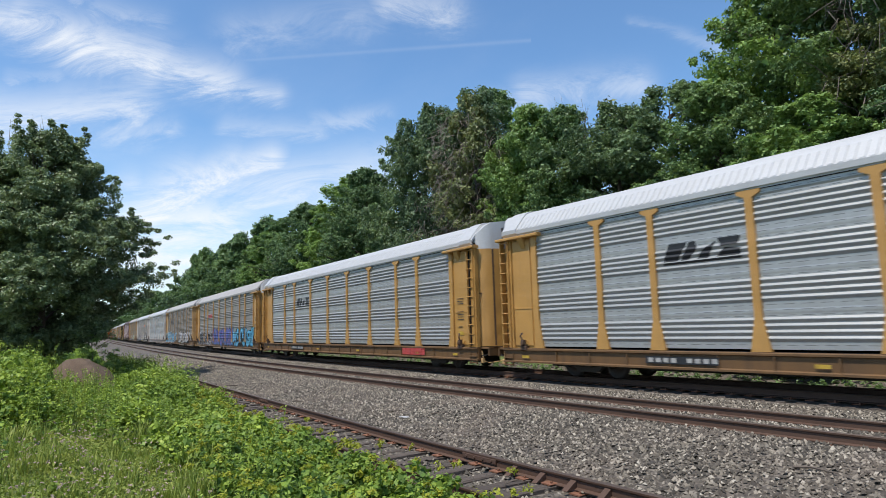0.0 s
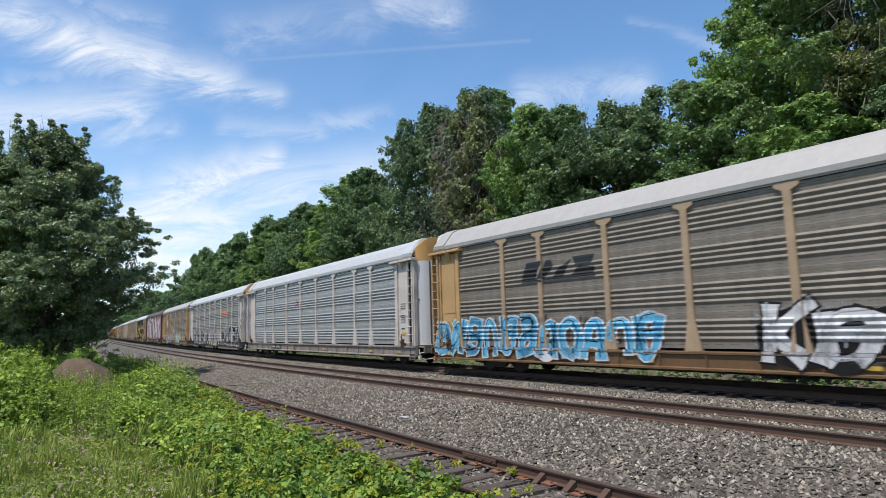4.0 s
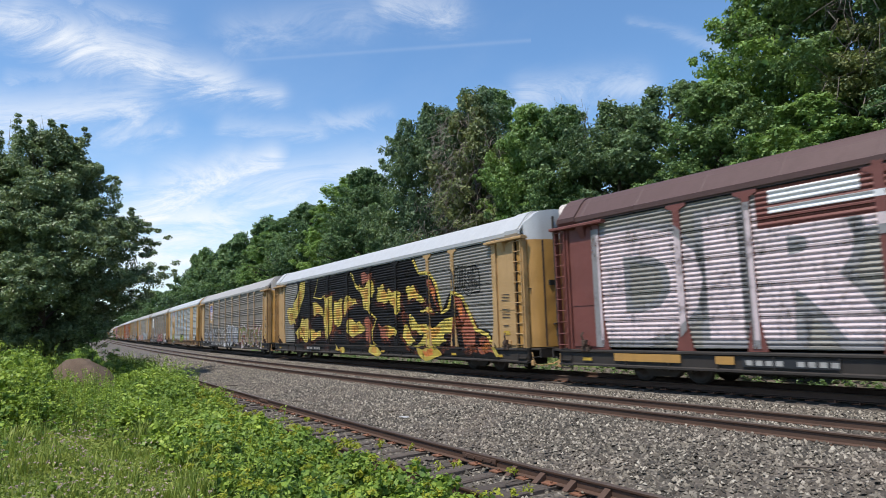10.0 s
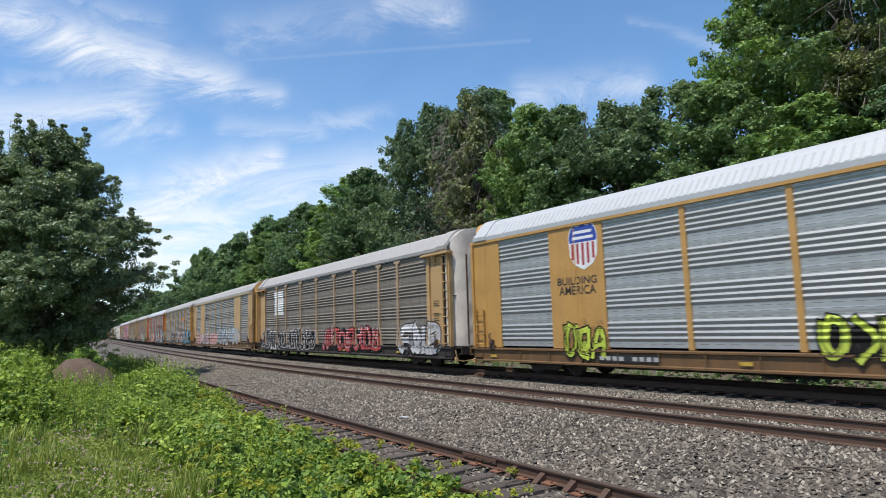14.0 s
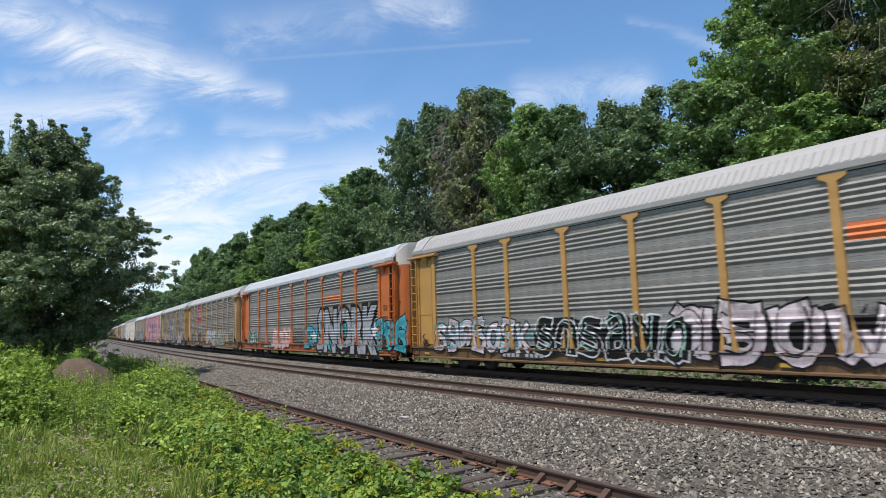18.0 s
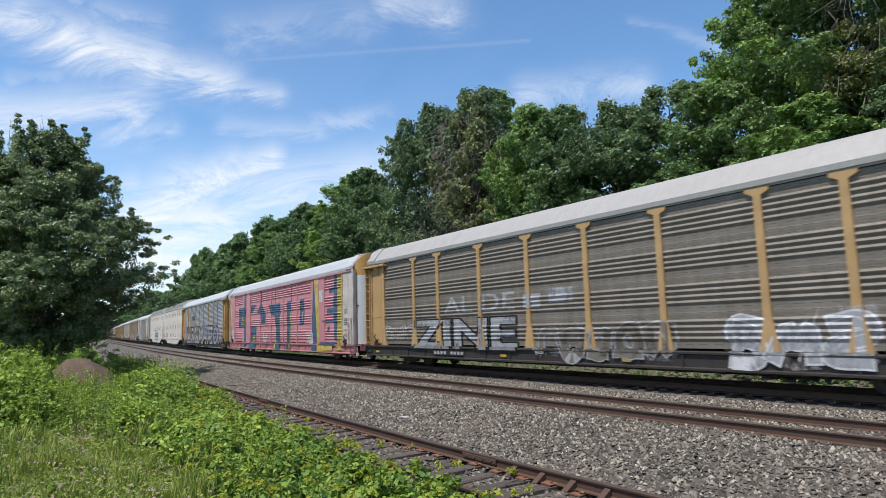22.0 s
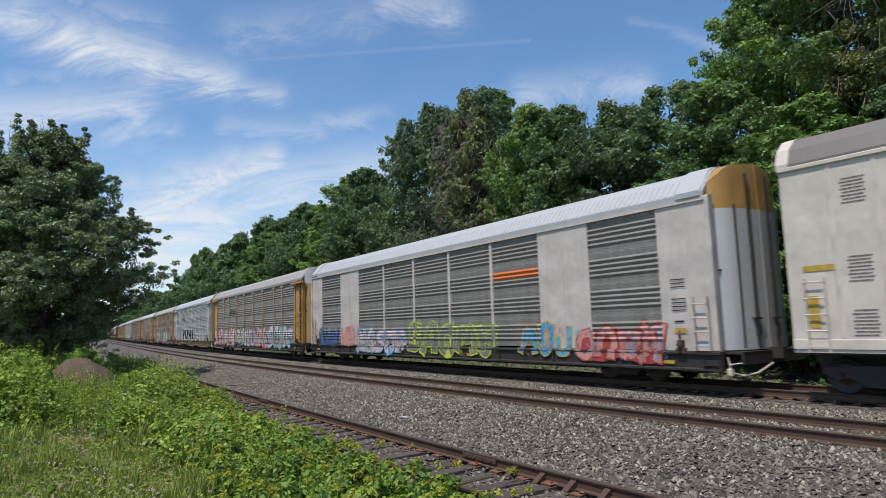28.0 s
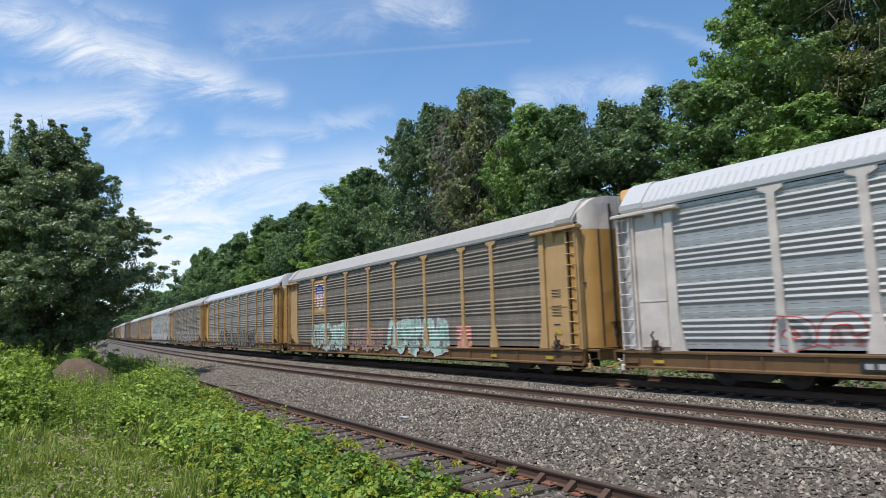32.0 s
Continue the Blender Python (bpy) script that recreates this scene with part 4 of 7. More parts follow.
    me = weeds_mesh("fringe_weeds", rng, x, y, ground_z(s, o), h, 18, 0.16)
    me.materials.append(M["weed"])
    tagged(new("leafy_weeds", me), "ragged green weeds creeping over the side track", "weeds", kind="stuff")
    # the bank again, for the flower heads
    n = 1500
    s, o = rng.uniform(-20, 12, n), rng.uniform(11.6, 16, n)
    x, y, a = course(s, o)
    keep = (y > 5) & (x / np.maximum(y, 0.1) < 0.14) & (x / np.maximum(y, 0.1) > -0.4)
    s, o, x, y = s[keep], o[keep], x[keep], y[keep]
    h = rng.uniform(0.35, 0.8, len(x))
    # yellow-green flowering tips
    k = 420
    i = rng.integers(0, len(x), k)
    tips = leaf_cloud(rng, np.stack([x[i], y[i], ground_z(s[i], o[i]) + h[i] + 0.03], -1), np.full(k, 0.07), 16, 0.05)
    me = quads_mesh("flower_tips", tips, 4)
    me.materials.append(M["weed_tip"])
    tagged(new("weed_flowers", me), "small yellow-green flower heads on the weeds", "flowers", kind="stuff")
    # grass
    n = 90000
    s, o = rng.uniform(-34, 14, n), 12.0 + 14 * rng.random(n)
    x, y, a = course(s, o)
    keep = (y > 3.0) & (x / np.maximum(y, 0.1) < 0.1)
    s, o, x, y = s[keep], o[keep], x[keep], y[keep]
    n = len(x)
    z = ground_z(s, o)
    h = rng.uniform(0.07, 0.22, n) * (0.5 + 0.9 * patchy(x, y, 0.8, 3.0))
    ang, ln = rng.uniform(0, 6.28, n), rng.uniform(0.05, 0.5, n) * h
    w = rng.uniform(0.006, 0.014, n)
    bx, by = np.cos(ang), np.sin(ang)
    q = np.stack([np.stack([x - by * w, y + bx * w, z - 0.02], -1), np.stack([x + by * w, y - bx * w, z - 0.02], -1),
                  np.stack([x + bx * ln * 0.4 + by * w * 0.7, y + by * ln * 0.4 - bx * w * 0.7, z + h * 0.65], -1), np.stack([x + bx * ln, y + by * ln, z + h], -1)], 1).reshape(-1, 3)
    me = quads_mesh("grass", q, 4)
    me.materials.append(M["grass"])
    tagged(new("grass", me), "uneven green and straw-coloured grass", "grass", kind="stuff")
    # tufts of long bending grass
    n = 420
    s, o = rng.uniform(-26, 10, n), rng.uniform(11.6, 19.5, n)
    x, y, a = course(s, o)
    side = x / np.maximum(y, 0.1)
    keep = (np.hypot(x, y) > 5.2) & (y > 3.5) & (((side < -0.30) & (o > 12.6)) | ((side < 0.10) & (np.hypot(x, y) < 8.5)))
    s, o, x, y = s[keep], o[keep], x[keep], y[keep]
    k = 46
    m = len(x) * k
    z = np.repeat(ground_z(s, o), k)
    tall = np.repeat(rng.uniform(0.18, 0.48, len(x)), k) * rng.uniform(0.5, 1.15, m)
    x, y = np.repeat(x, k) + rng.normal(0, 0.09, m), np.repeat(y, k) + rng.normal(0, 0.09, m)
    ang = rng.uniform(0, 6.28, m)
    bx, by = np.cos(ang), np.sin(ang)
    wd, out = rng.uniform(0.004, 0.009, m), tall * rng.uniform(0.15, 0.75, m)

    def ring(f, g, ww):
        px, py, pz = x + bx * out * f, y + by * out * f, z - 0.02 + tall * g
        return np.stack([px - by * ww, py + bx * ww, pz], -1), np.stack([px + by * ww, py - bx * ww, pz], -1)
    a0, b0 = ring(0.0, 0.0, wd)
    a1, b1 = ring(0.22, 0.55, wd * 0.95)
    a2, b2 = ring(0.60, 0.90, wd * 0.7)
    a3, b3 = ring(1.0, 0.92, wd * 0.15)
    q = np.stack([a0, b0, b1, a1, a1, b1, b2, a2, a2, b2, b3, a3], 1).reshape(-1, 3)
    me = quads_mesh("grass_tufts", q, 4)
    me.materials.append(M["grass"])
    tagged(new("grass", me), "tufts of long bending green grass", "grass", kind="stuff")
    # short turf and clover leaves in the mown corner
    n = 60000
    s, o = rng.uniform(-8, 9, n), rng.uniform(13.4, 19.8, n)
    x, y, a = course(s, o)
    keep = (x / np.maximum(y, 0.1) < -0.30) & (np.hypot(x, y) > 4.5) & (y > 2.5)
    s, o, x, y = s[keep], o[keep], x[keep], y[keep]
    turf = leaf_cloud(rng, np.stack([x, y, ground_z(s, o) + rng.uniform(0.02, 0.12, len(x)) * (0.6 + 0.8 * patchy(x, y, 2.2, 1.0))], -1), np.full(len(x), 0.03), 2, 0.055)
    me = quads_mesh("turf", turf, 4)
    me.materials.append(M["grass"])
    tagged(new("turf", me), "short light green clover turf", "grass", kind="stuff")
    # clover heads in the mown corner
    n = 2600
    s, o = rng.uniform(-6, 9, n), rng.uniform(14.0, 19.5, n)
    x, y, a = course(s, o)
    keep = (x / np.maximum(y, 0.1) < -0.36) & (np.hypot(x, y) > 6) & (patchy(x, y, 1.1, 5.0) > 0.35)
    s, o, x, y = s[keep], o[keep], x[keep], y[keep]
    me = quads_mesh("clover", leaf_cloud(rng, np.stack([x, y, ground_z(s, o) + 0.20 * np.ones(len(x))], -1), np.full(len(x), 0.018), 7, 0.034), 4)
    me.materials.append(M["clover"])
    tagged(new("clover_flowers", me), "pale clover flower heads in the grass", "flowers", kind="stuff")
    # low plants on the far side of the line, seen under the cars
    n = 2200
    s, o = rng.uniform(-60, 16, n), -3.6 - 5.0 * rng.random(n) ** 0.7
    x, y, a = course(s, o)
    h = rng.uniform(0.05, 0.16, n) * (1 + 0.4 * (-o - 2.6))
    me = weeds_mesh("far_weeds", rng, x, y, ground_z(s, o), h, 12, 0.16)
    me.materials.append(M["leaf_mid"])
    tagged(new("trackside_weeds", me), "green weeds growing behind the running track", "weeds", kind="stuff")


build_weeds()


HEAP_X, HEAP_Y = -15.2, 26.4


def heap():
    """The brown earth heap under the big tree."""
    vs, fs, n = [(0, 0, 1.25)], [], 14
    r = random.Random(4)
    for ring, (rr, zz) in enumerate(((0.35, 1.16), (0.8, 0.72), (1.4, -0.1))):
        for k in range(n):
            q = rr * r.uniform(0.85, 1.15)
            vs.append((1.5 * q * math.cos(6.2832 * k / n), q * math.sin(6.2832 * k / n), zz + r.uniform(-0.06, 0.06)))
    fs += [(0, 1 + k, 1 + (k + 1) % n) for k in range(n)]
    for ring in range(2):
        fs += [(1 + ring * n + k, 1 + (ring + 1) * n + k, 1 + (ring + 1) * n + (k + 1) % n, 1 + ring * n + (k + 1) % n) for k in range(n)]
    me = smooth(mesh_of("earth_mound", vs, fs))
    ob = put("earth_mound", me, M["dirt"], m=pose(HEAP_X, HEAP_Y, -0.35, 0, 0, -20))
    tagged(ob, "low heap of bare brown earth under the big tree", "earth heap")


heap()


def far_hills():
    """Wooded ridges at the end of the line."""
    vs, fs, n = [], [], 60
    for i in range(n):
        a = radians(70 + 90 * i / (n - 1))
        R = 1500
        h = 38 + 22 * math.sin(i * 0.33) + 9 * math.sin(i * 1.1)
        vs += [(R * math.cos(a), R * math.sin(a), -5), (R * math.cos(a), R * math.sin(a), h), (R * 1.4 * math.cos(a), R * 1.4 * math.sin(a), -5)]
    for i in range(n - 1):
        fs += [(3 * i, 3 * i + 3, 3 * i + 4, 3 * i + 1), (3 * i + 1, 3 * i + 4, 3 * i + 5, 3 * i + 2)]
    # the blue haze of distance is painted into the ridge's colour
    m = plain("hazy_hill", (0.10, 0.15, 0.19), 0.95)
    tagged(put("backdrop_hill", mesh_of("hill", vs, fs), m), "hazy blue-green wooded ridge far away", "hill", kind="structure")


far_hills()


def snags():
    """Bare twigs that stand out of the crowns."""
    r = random.Random(12)
    for x0, y0, z0, n in ((-21.3, 31.0, 11.6, 5), (-20.3, 31.4, 11.9, 6), (8.6, 34.5, 13.2, 6), (7.2, 36.0, 13.8, 4)):
        root = tagged(new("bare_snag"), "thin bare grey twigs above the treetops", "dead branch")
        for i in range(n):
            p = Vector((x0 + r.uniform(-0.5, 0.5), y0 + r.uniform(-0.4, 0.4), z0 - 1.5))
            q = p + Vector((r.uniform(-0.5, 0.5), r.uniform(-0.3, 0.3), r.uniform(1.8, 3.0)))
            part("twig", Shape().tube([p, (p + q) / 2 + Vector((r.uniform(-0.12, 0.12), 0, 0)), q], [0.022, 0.014, 0.004], 4), M["dead"], root)


snags()


def litter():
    """Sticks and scraps on the ballast."""
    r = random.Random(3)
    for s, o, ln, turn in ((-4.5, 8.7, 0.5, 20), (2.0, 7.7, 0.35, 60), (10.4, 7.4, 0.55, 5), (-12, 8.6, 0.9, 40), (-16.5, 8.9, 1.1, -20), (7.4, 10.0, 0.4, 70)):
        x, y, a = course(s, o)
        pts = [(-ln / 2, 0, 0.03), (-ln * 0.1, r.uniform(-0.04, 0.04), 0.055), (ln / 2, r.uniform(-0.05, 0.05), 0.035)]
        ob = put("stick", Shape().tube(pts, [0.022, 0.018, 0.009], 6).mesh("stick"), M["bark"], m=pose(x, y, float(ground_z(s, o)), 0, 0, math.degrees(a) + turn))
        tagged(ob, "dead brown stick lying on the ballast", "stick", "sticks on the ballast")
    x, y, a = course(1.4, 8.3)
    scrap = Shape().add([(-0.16, -0.05, 0.04), (0.16, -0.04, 0.05), (0.17, 0.03, 0.06), (-0.15, 0.05, 0.045), (-0.16, -0.05, 0.028), (0.16, -0.04, 0.035), (0.17, 0.03, 0.045), (-0.15, 0.05, 0.03)], [(0, 1, 2, 3), (7, 6, 5, 4), (0, 4, 5, 1), (1, 5, 6, 2), (2, 6, 7, 3), (3, 7, 4, 0)])
    tagged(put("scrap_board", scrap.mesh("scrap"), M["s_white"], m=pose(x, y, float(ground_z(1.4, 8.3)), 0, 0, math.degrees(a))), "pale flat scrap of board on the ballast", "litter")
    # joint bars and rail braces on the side track
    root = bpy.data.objects["track_3"]
    bar = Shape().bevel_box(-0.45, 0.45, 0.010, 0.040, -0.115, -0.035, 0.008)
    for i in range(4):
        bar.lathe((-0.33 + 0.22 * i, 0.04, -0.075), "y", [(0.0, 0.022), (0.022, 0.022), (0.022, 0.0)], 6)
    bar = bar.mesh("joint_bar")
    brace = Shape().add([(-0.05, 0.02, -0.05), (0.05, 0.02, -0.05), (0.05, 0.22, -0.17), (-0.05, 0.22, -0.17), (-0.05, 0.02, -0.17), (0.05, 0.02, -0.17)], [(0, 1, 2, 3), (0, 4, 5, 1), (0, 3, 4), (1, 5, 2), (3, 2, 5, 4)]).mesh("rail_brace")
    for s in (6.2, -5.2):
        o = float(siding_offset(s)) - 0.7525
        x, y, a = course(s, o)
        part("joint_bar", bar, M["rail_side"], root, m=pose(x, y, -0.35, 0, 0, math.degrees(a) + 180))
    for s in (7.1, 7.7, 8.3, 8.9):
        o = float(siding_offset(s)) - 0.7525
        x, y, a = course(s, o)
        part("rail_brace", brace, M["rail_side"], root, m=pose(x, y, -0.35, 0, 0, math.degrees(a) + 180))


litter()

# ---- the train ----
LEN = 27.1          # side of a car, corner to corner
PITCH_L = 28.6      # coupled length
SPEED = 20.303
S_FIRST = -2.80     # rear corner of the first car at the start
POSTS = (4.55, 6.5, 9.4, 12.17, 14.93, 17.7, 20.6, 22.55)
FLUSH_BAYS = ((1.6, 4.2), (6.5, 9.2), (9.36, 12.06), (12.22, 14.92), (15.08, 17.78), (17.94, 20.5), (22.8, 25.4))
CACHE = {}


def cached(key, make):
    if key not in CACHE:
        CACHE[key] = make()
    return CACHE[key]


def louvre(style):
    """Height and depth breaks of a side panel, from the bottom up."""
    out = [(1.0, 0.0)]
    if style == "bands":
        for k in (3, 2, 1, 0):
            top = 4.57 - 0.955 * k
            if k == 3:
                out += [(1.06, 0.0)]
            else:
                out += [(top - 0.835, 0.0), (top - 0.79, 0.005), (top - 0.735, 0.006), (top - 0.70, 0.0)]
            for j in (3, 2, 1, 0):
                z = top - 0.15 * j
                out += [(z - 0.08, 0.0), (z - 0.035, 0.024), (z - 0.008, 0.039), (z + 0.006, 0.038), (z + 0.056, 0.0)]
        out += [(4.70, 0.0), (4.76, 0.02), (4.86, 0.02)]
    else:
        for k in range(5):
            z0 = 1.02 + 0.77 * k
            out += [(z0, 0.0), (z0 + 0.004, 0.03), (z0 + 0.05, 0.03)]
            for j in range(5):
                z = z0 + 0.14 + 0.125 * j
                out += [(z - 0.062, 0.008), (z - 0.02, 0.042), (z + 0.0, 0.044), (z + 0.055, 0.008)]
            out += [(z0 + 0.735, 0.03), (z0 + 0.745, -0.03), (z0 + 0.765, -0.03)]
    return out


def panel_mesh(w, style):
    def make():
        pr = [(-(1.50 + d), z) for z, d in louvre(style)]
        return Shape().along(pr + [(-1.44, pr[-1][1]), (-1.44, pr[0][1])], 0, w).mesh("side_panel")
    return cached(("panel", round(w, 2), style), make)


def post_mesh():
    ol = [(-0.10, 4.70), (-0.30, 4.80), (-0.30, 4.89), (0.30, 4.89), (0.30, 4.80), (0.10, 4.70), (0.10, 1.75), (0.25, 0.94), (-0.25, 0.94), (-0.10, 1.75)]
    n = len(ol)
    sh = Shape().add([(x, -1.575, z) for x, z in ol] + [(x, -1.47, z) for x, z in ol],
                     [tuple(range(n)), tuple(range(2 * n - 1, n - 1, -1))] + [(i, i + n, (i + 1) % n + n, (i + 1) % n) for i in range(n)])
    sh.box(-0.03, 0.03, -1.583, -1.575, 1.8, 4.7)
    return sh.mesh("side_post")


ROOF = [(-1.60, 4.93), (-1.61, 5.07), (-1.585, 5.09), (-1.25, 5.50), (-1.235, 5.52), (-1.08, 5.67), (-0.90, 5.76), (-0.50, 5.82), (0, 5.85)]
ROOF = ROOF + [(-y, z) for y, z in ROOF[-2::-1]]
RIBBED = (2, 3, len(ROOF) - 4, len(ROOF) - 3)


def roof_mesh(ribs, length=LEN):
    """A folded sheet: short pressed ribs on the lower slopes only, or plain sheets with a seam here and there."""
    def make():
        h = length / 2 - 0.15
        n = 128 if ribs else 13
        w, up = (0.058, 0.024) if ribs else (0.03, 0.010)
        st = [(-h, 0.0)]
        for i in range(n):
            x = -h + (i + 0.5) * 2 * h / n
            st += [(x - w - 0.014, 0.0), (x - w, up), (x + w, up), (x + w + 0.014, 0.0)]
        st += [(h, 0.0)]
        k, vs, fs = len(ROOF), [], []
        for x, d in st:
            for j, (y, z) in enumerate(ROOF):
                e = d if not ribs or j in RIBBED else 0.0
                vs.append((x, y + math.copysign(e * 0.8, y) * (j in RIBBED or abs(y) > 0.01) * (1.0 if ribs else 0.3), z + e * 0.6))
        for i in range(len(st) - 1):
            a, b = i * k, (i + 1) * k
            fs += [(a + j, b + j, b + j + 1, a + j + 1) for j in range(k - 1)]
        # the underside closes the sheet
        o = len(vs)
        vs += [(x, y * 0.97, z - 0.05) for x in (-h, h) for y, z in ROOF]
        fs += [(o + j, o + j + 1, o + k + j + 1, o + k + j) for j in range(k - 1)]
        last = (len(st) - 1) * k
        fs += [(j, j + 1, o + j + 1, o + j) for j in range(k - 1)] + [(last + j, last + j + 1, o + k + j + 1, o + k + j) for j in range(k - 1)]
        return mesh_of("roof", vs, fs)
    return cached(("roof", ribs, length), make)


def roof_hood_mesh():
    """The short overlapping sheet at each end of the roof."""
    def make():
        outer = [(y * 1.02, z + 0.035) for y, z in ROOF]
        return Shape().along(outer + [(y * 0.97, z - 0.06) for y, z in ROOF[::-1]], -0.95, -0.22).mesh("roof_hood")
    return cached("hood", make)


def end_door_mesh(z0, z1, slot, arch=False):
    """One end of the car in plan: folding doors that bulge out. Front end at x = 0, outwards +x."""
    def make():
        half = [(-0.62, -1.50), (-0.42, -1.495), (-0.24, -1.46), (-0.08, -1.385), (0.06, -1.27), (0.17, -1.11), (0.25, -0.90), (0.255, -0.87), (0.315, -0.62), (0.355, -0.34), (0.37, -0.04), (0.345, -0.035)]
        plan = half + [(x, -y) for x, y in half[::-1]]
        sh = Shape()
        n = len(plan)

        def height(y):
            return float(np.interp(abs(y), (0, 0.5, 0.9, 1.08, 1.24, 1.42, 1.6), (5.84, 5.81, 5.75, 5.66, 5.50, 5.30, 5.07))) if arch else z1
        vs = [(x, y, z0) for x, y in plan] + [(x - (0.03 if arch else 0), y, height(y)) for x, y in plan]
        fs = [(i, i + 1, n + i + 1, n + i) for i in range(n - 1)] + [tuple(range(n))]
        if arch:
            vs += [(-0.64, y * 0.985, height(y) - 0.03) for x, y in plan]
            fs += [(n + i, n + i + 1, 2 * n + i + 1, 2 * n + i) for i in range(n - 1)]
        else:
            fs.append(tuple(range(2 * n - 1, n - 1, -1)))
        sh.add(vs, fs)
        me = sh.mesh("end_door")
        bm = bmesh.new()
        bm.from_mesh(me)
        for f in bm.faces:
            f.smooth = True
        for e in bm.edges:
            e.smooth = e.calc_face_angle(0.0) < 0.5
        bm.to_mesh(me)
        bm.free()
        return me
    return cached(("end", z0, z1, slot, arch), make)


def ladder_mesh(z0, z1, w, y=-1.60):
    def make():
        sh = Shape()
        for x in (0.0, w):
            sh.box(x - 0.02, x + 0.02, y, y + 0.07, z0, z1)
        k = int((z1 - z0) / 0.36)
        for i in range(k + 1):
            z = z0 + 0.12 + i * 0.36
            if z < z1:
                sh.tube([(0, y - 0.01, z), (w, y - 0.01, z)], 0.016, 6)
        return sh.mesh("ladder")
    return cached(("ladder", z0, z1, w, y), make)


def corner_meshes():
    """The end section of the side (rear corner at x = 0): plate, leaf, posts, stiffener and box."""
    out = {"end_plate": Shape().box(0.52, 1.80, -1.50, -1.44, 0.94, 4.88).mesh("end_plate"),
           "door_leaf": Shape().bevel_box(0.62, 1.52, -1.535, -1.50, 1.02, 4.70, 0.012).mesh("door_leaf"),
           "corner_post": Shape().bevel_box(0.0, 0.07, -1.60, -1.44, 0.94, 4.88, 0.01).mesh("corner_post"),
           "ladder_post": Shape().bevel_box(0.50, 0.58, -1.58, -1.50, 0.94, 4.80, 0.01).mesh("ladder_post"),
           "stiffener": Shape().box(0.62, 1.52, -1.55, -1.535, 2.28, 2.32).mesh("stiffener"),
           "drip_bracket": Shape().add([(1.05, -1.53, 4.74), (1.35, -1.53, 4.74), (1.35, -1.71, 4.74), (1.05, -1.71, 4.74), (1.12, -1.53, 4.36), (1.28, -1.53, 4.36)], [(0, 1, 2, 3), (4, 5, 1, 0), (0, 3, 4), (1, 5, 2), (3, 2, 5, 4)]).mesh("drip_bracket"),
           "latch_box": Shape().bevel_box(0.9, 1.25, -1.57, -1.535, 1.06, 1.20, 0.01).mesh("latch_box")}
    sh = Shape()
    ol = [(1.62, 4.88), (1.86, 4.88), (1.86, 1.9), (2.02, 0.94), (1.62, 0.94)]
    n = len(ol)
    sh.add([(x, -1.58, z) for x, z in ol] + [(x, -1.47, z) for x, z in ol], [tuple(range(n)), tuple(range(2 * n - 1, n - 1, -1))] + [(i, i + n, (i + 1) % n + n, (i + 1) % n) for i in range(n)])
    out["end_post"] = sh.mesh("end_post")
    return out


def drip_mesh():
    return Shape().bevel_box(-0.08, 2.10, -1.74, -1.44, 4.74, 4.84, 0.02).mesh("drip_rail")


def truck_mesh():
    sh = Shape()
    for y in (-1.03, 1.03):
        ol = [(-1.25, 0.48), (-1.2, 0.60), (-0.5, 0.66), (0.5, 0.66), (1.2, 0.60), (1.25, 0.48), (1.0, 0.36), (0.62, 0.38), (0.38, 0.20), (-0.38, 0.20), (-0.62, 0.38), (-1.0, 0.36)]
        n = len(ol)
        sh.add([(x, y - 0.09, z) for x, z in ol] + [(x, y + 0.09, z) for x, z in ol], [tuple(range(n)), tuple(range(2 * n - 1, n - 1, -1))] + [(i, i + n, (i + 1) % n + n, (i + 1) % n) for i in range(n)])
        for x in (-0.18, 0.0, 0.18):
            sh.lathe((x, y - 0.04, 0.42), "y", [(-0.09, 0.0), (-0.09, 0.07), (0.05, 0.07)], 8)
        for x in (-0.89, 0.89):
            sh.lathe((x, y, 0.42), "y", [(-0.16, 0.0), (-0.16, 0.09), (-0.05, 0.11), (0.1, 0.11)], 10)
    sh.box(-0.2, 0.2, -1.1, 1.1, 0.44, 0.64)
    return sh.mesh("truck")


def wheelset_mesh():
    sh = Shape()
    for y in (-0.7175, 0.7175):
        sg = -1 if y < 0 else 1
        sh.lathe((0, y, 0.4), "y", [(sg * 0.09, 0.0), (sg * 0.09, 0.14), (sg * 0.03, 0.18), (sg * 0.05, 0.33), (sg * 0.07, 0.35), (sg * 0.07, 0.395), (-sg * 0.03, 0.40), (-sg * 0.035, 0.425), (-sg * 0.065, 0.42), (-sg * 0.065, 0.33), (-sg * 0.02, 0.2), (-sg * 0.03, 0.08)], 20)
    sh.lathe((0, 0, 0.4), "y", [(-0.95, 0.075), (0.95, 0.075)], 10)
    return smooth(sh.mesh("wheelset"))


def coupler_mesh():
    sh = Shape().box(-0.35, 0.42, -0.08, 0.08, 0.78, 0.95)
    sh.add([(0.42, -0.14, 0.72), (0.42, 0.14, 0.72), (0.70, 0.16, 0.72), (0.72, -0.02, 0.72), (0.58, -0.14, 0.72)] + [(0.42, -0.14, 1.0), (0.42, 0.14, 1.0), (0.70, 0.16, 1.0), (0.72, -0.02, 1.0), (0.58, -0.14, 1.0)],
           [(4, 3, 2, 1, 0), (5, 6, 7, 8, 9)] + [(i, (i + 1) % 5, 5 + (i + 1) % 5, 5 + i) for i in range(5)])
    sh.tube([(0.1, -0.35, 0.7), (0.35, -0.38, 0.42), (0.6, -0.30, 0.40), (0.68, -0.22, 0.5)], 0.025, 6)
    return sh.mesh("coupler")


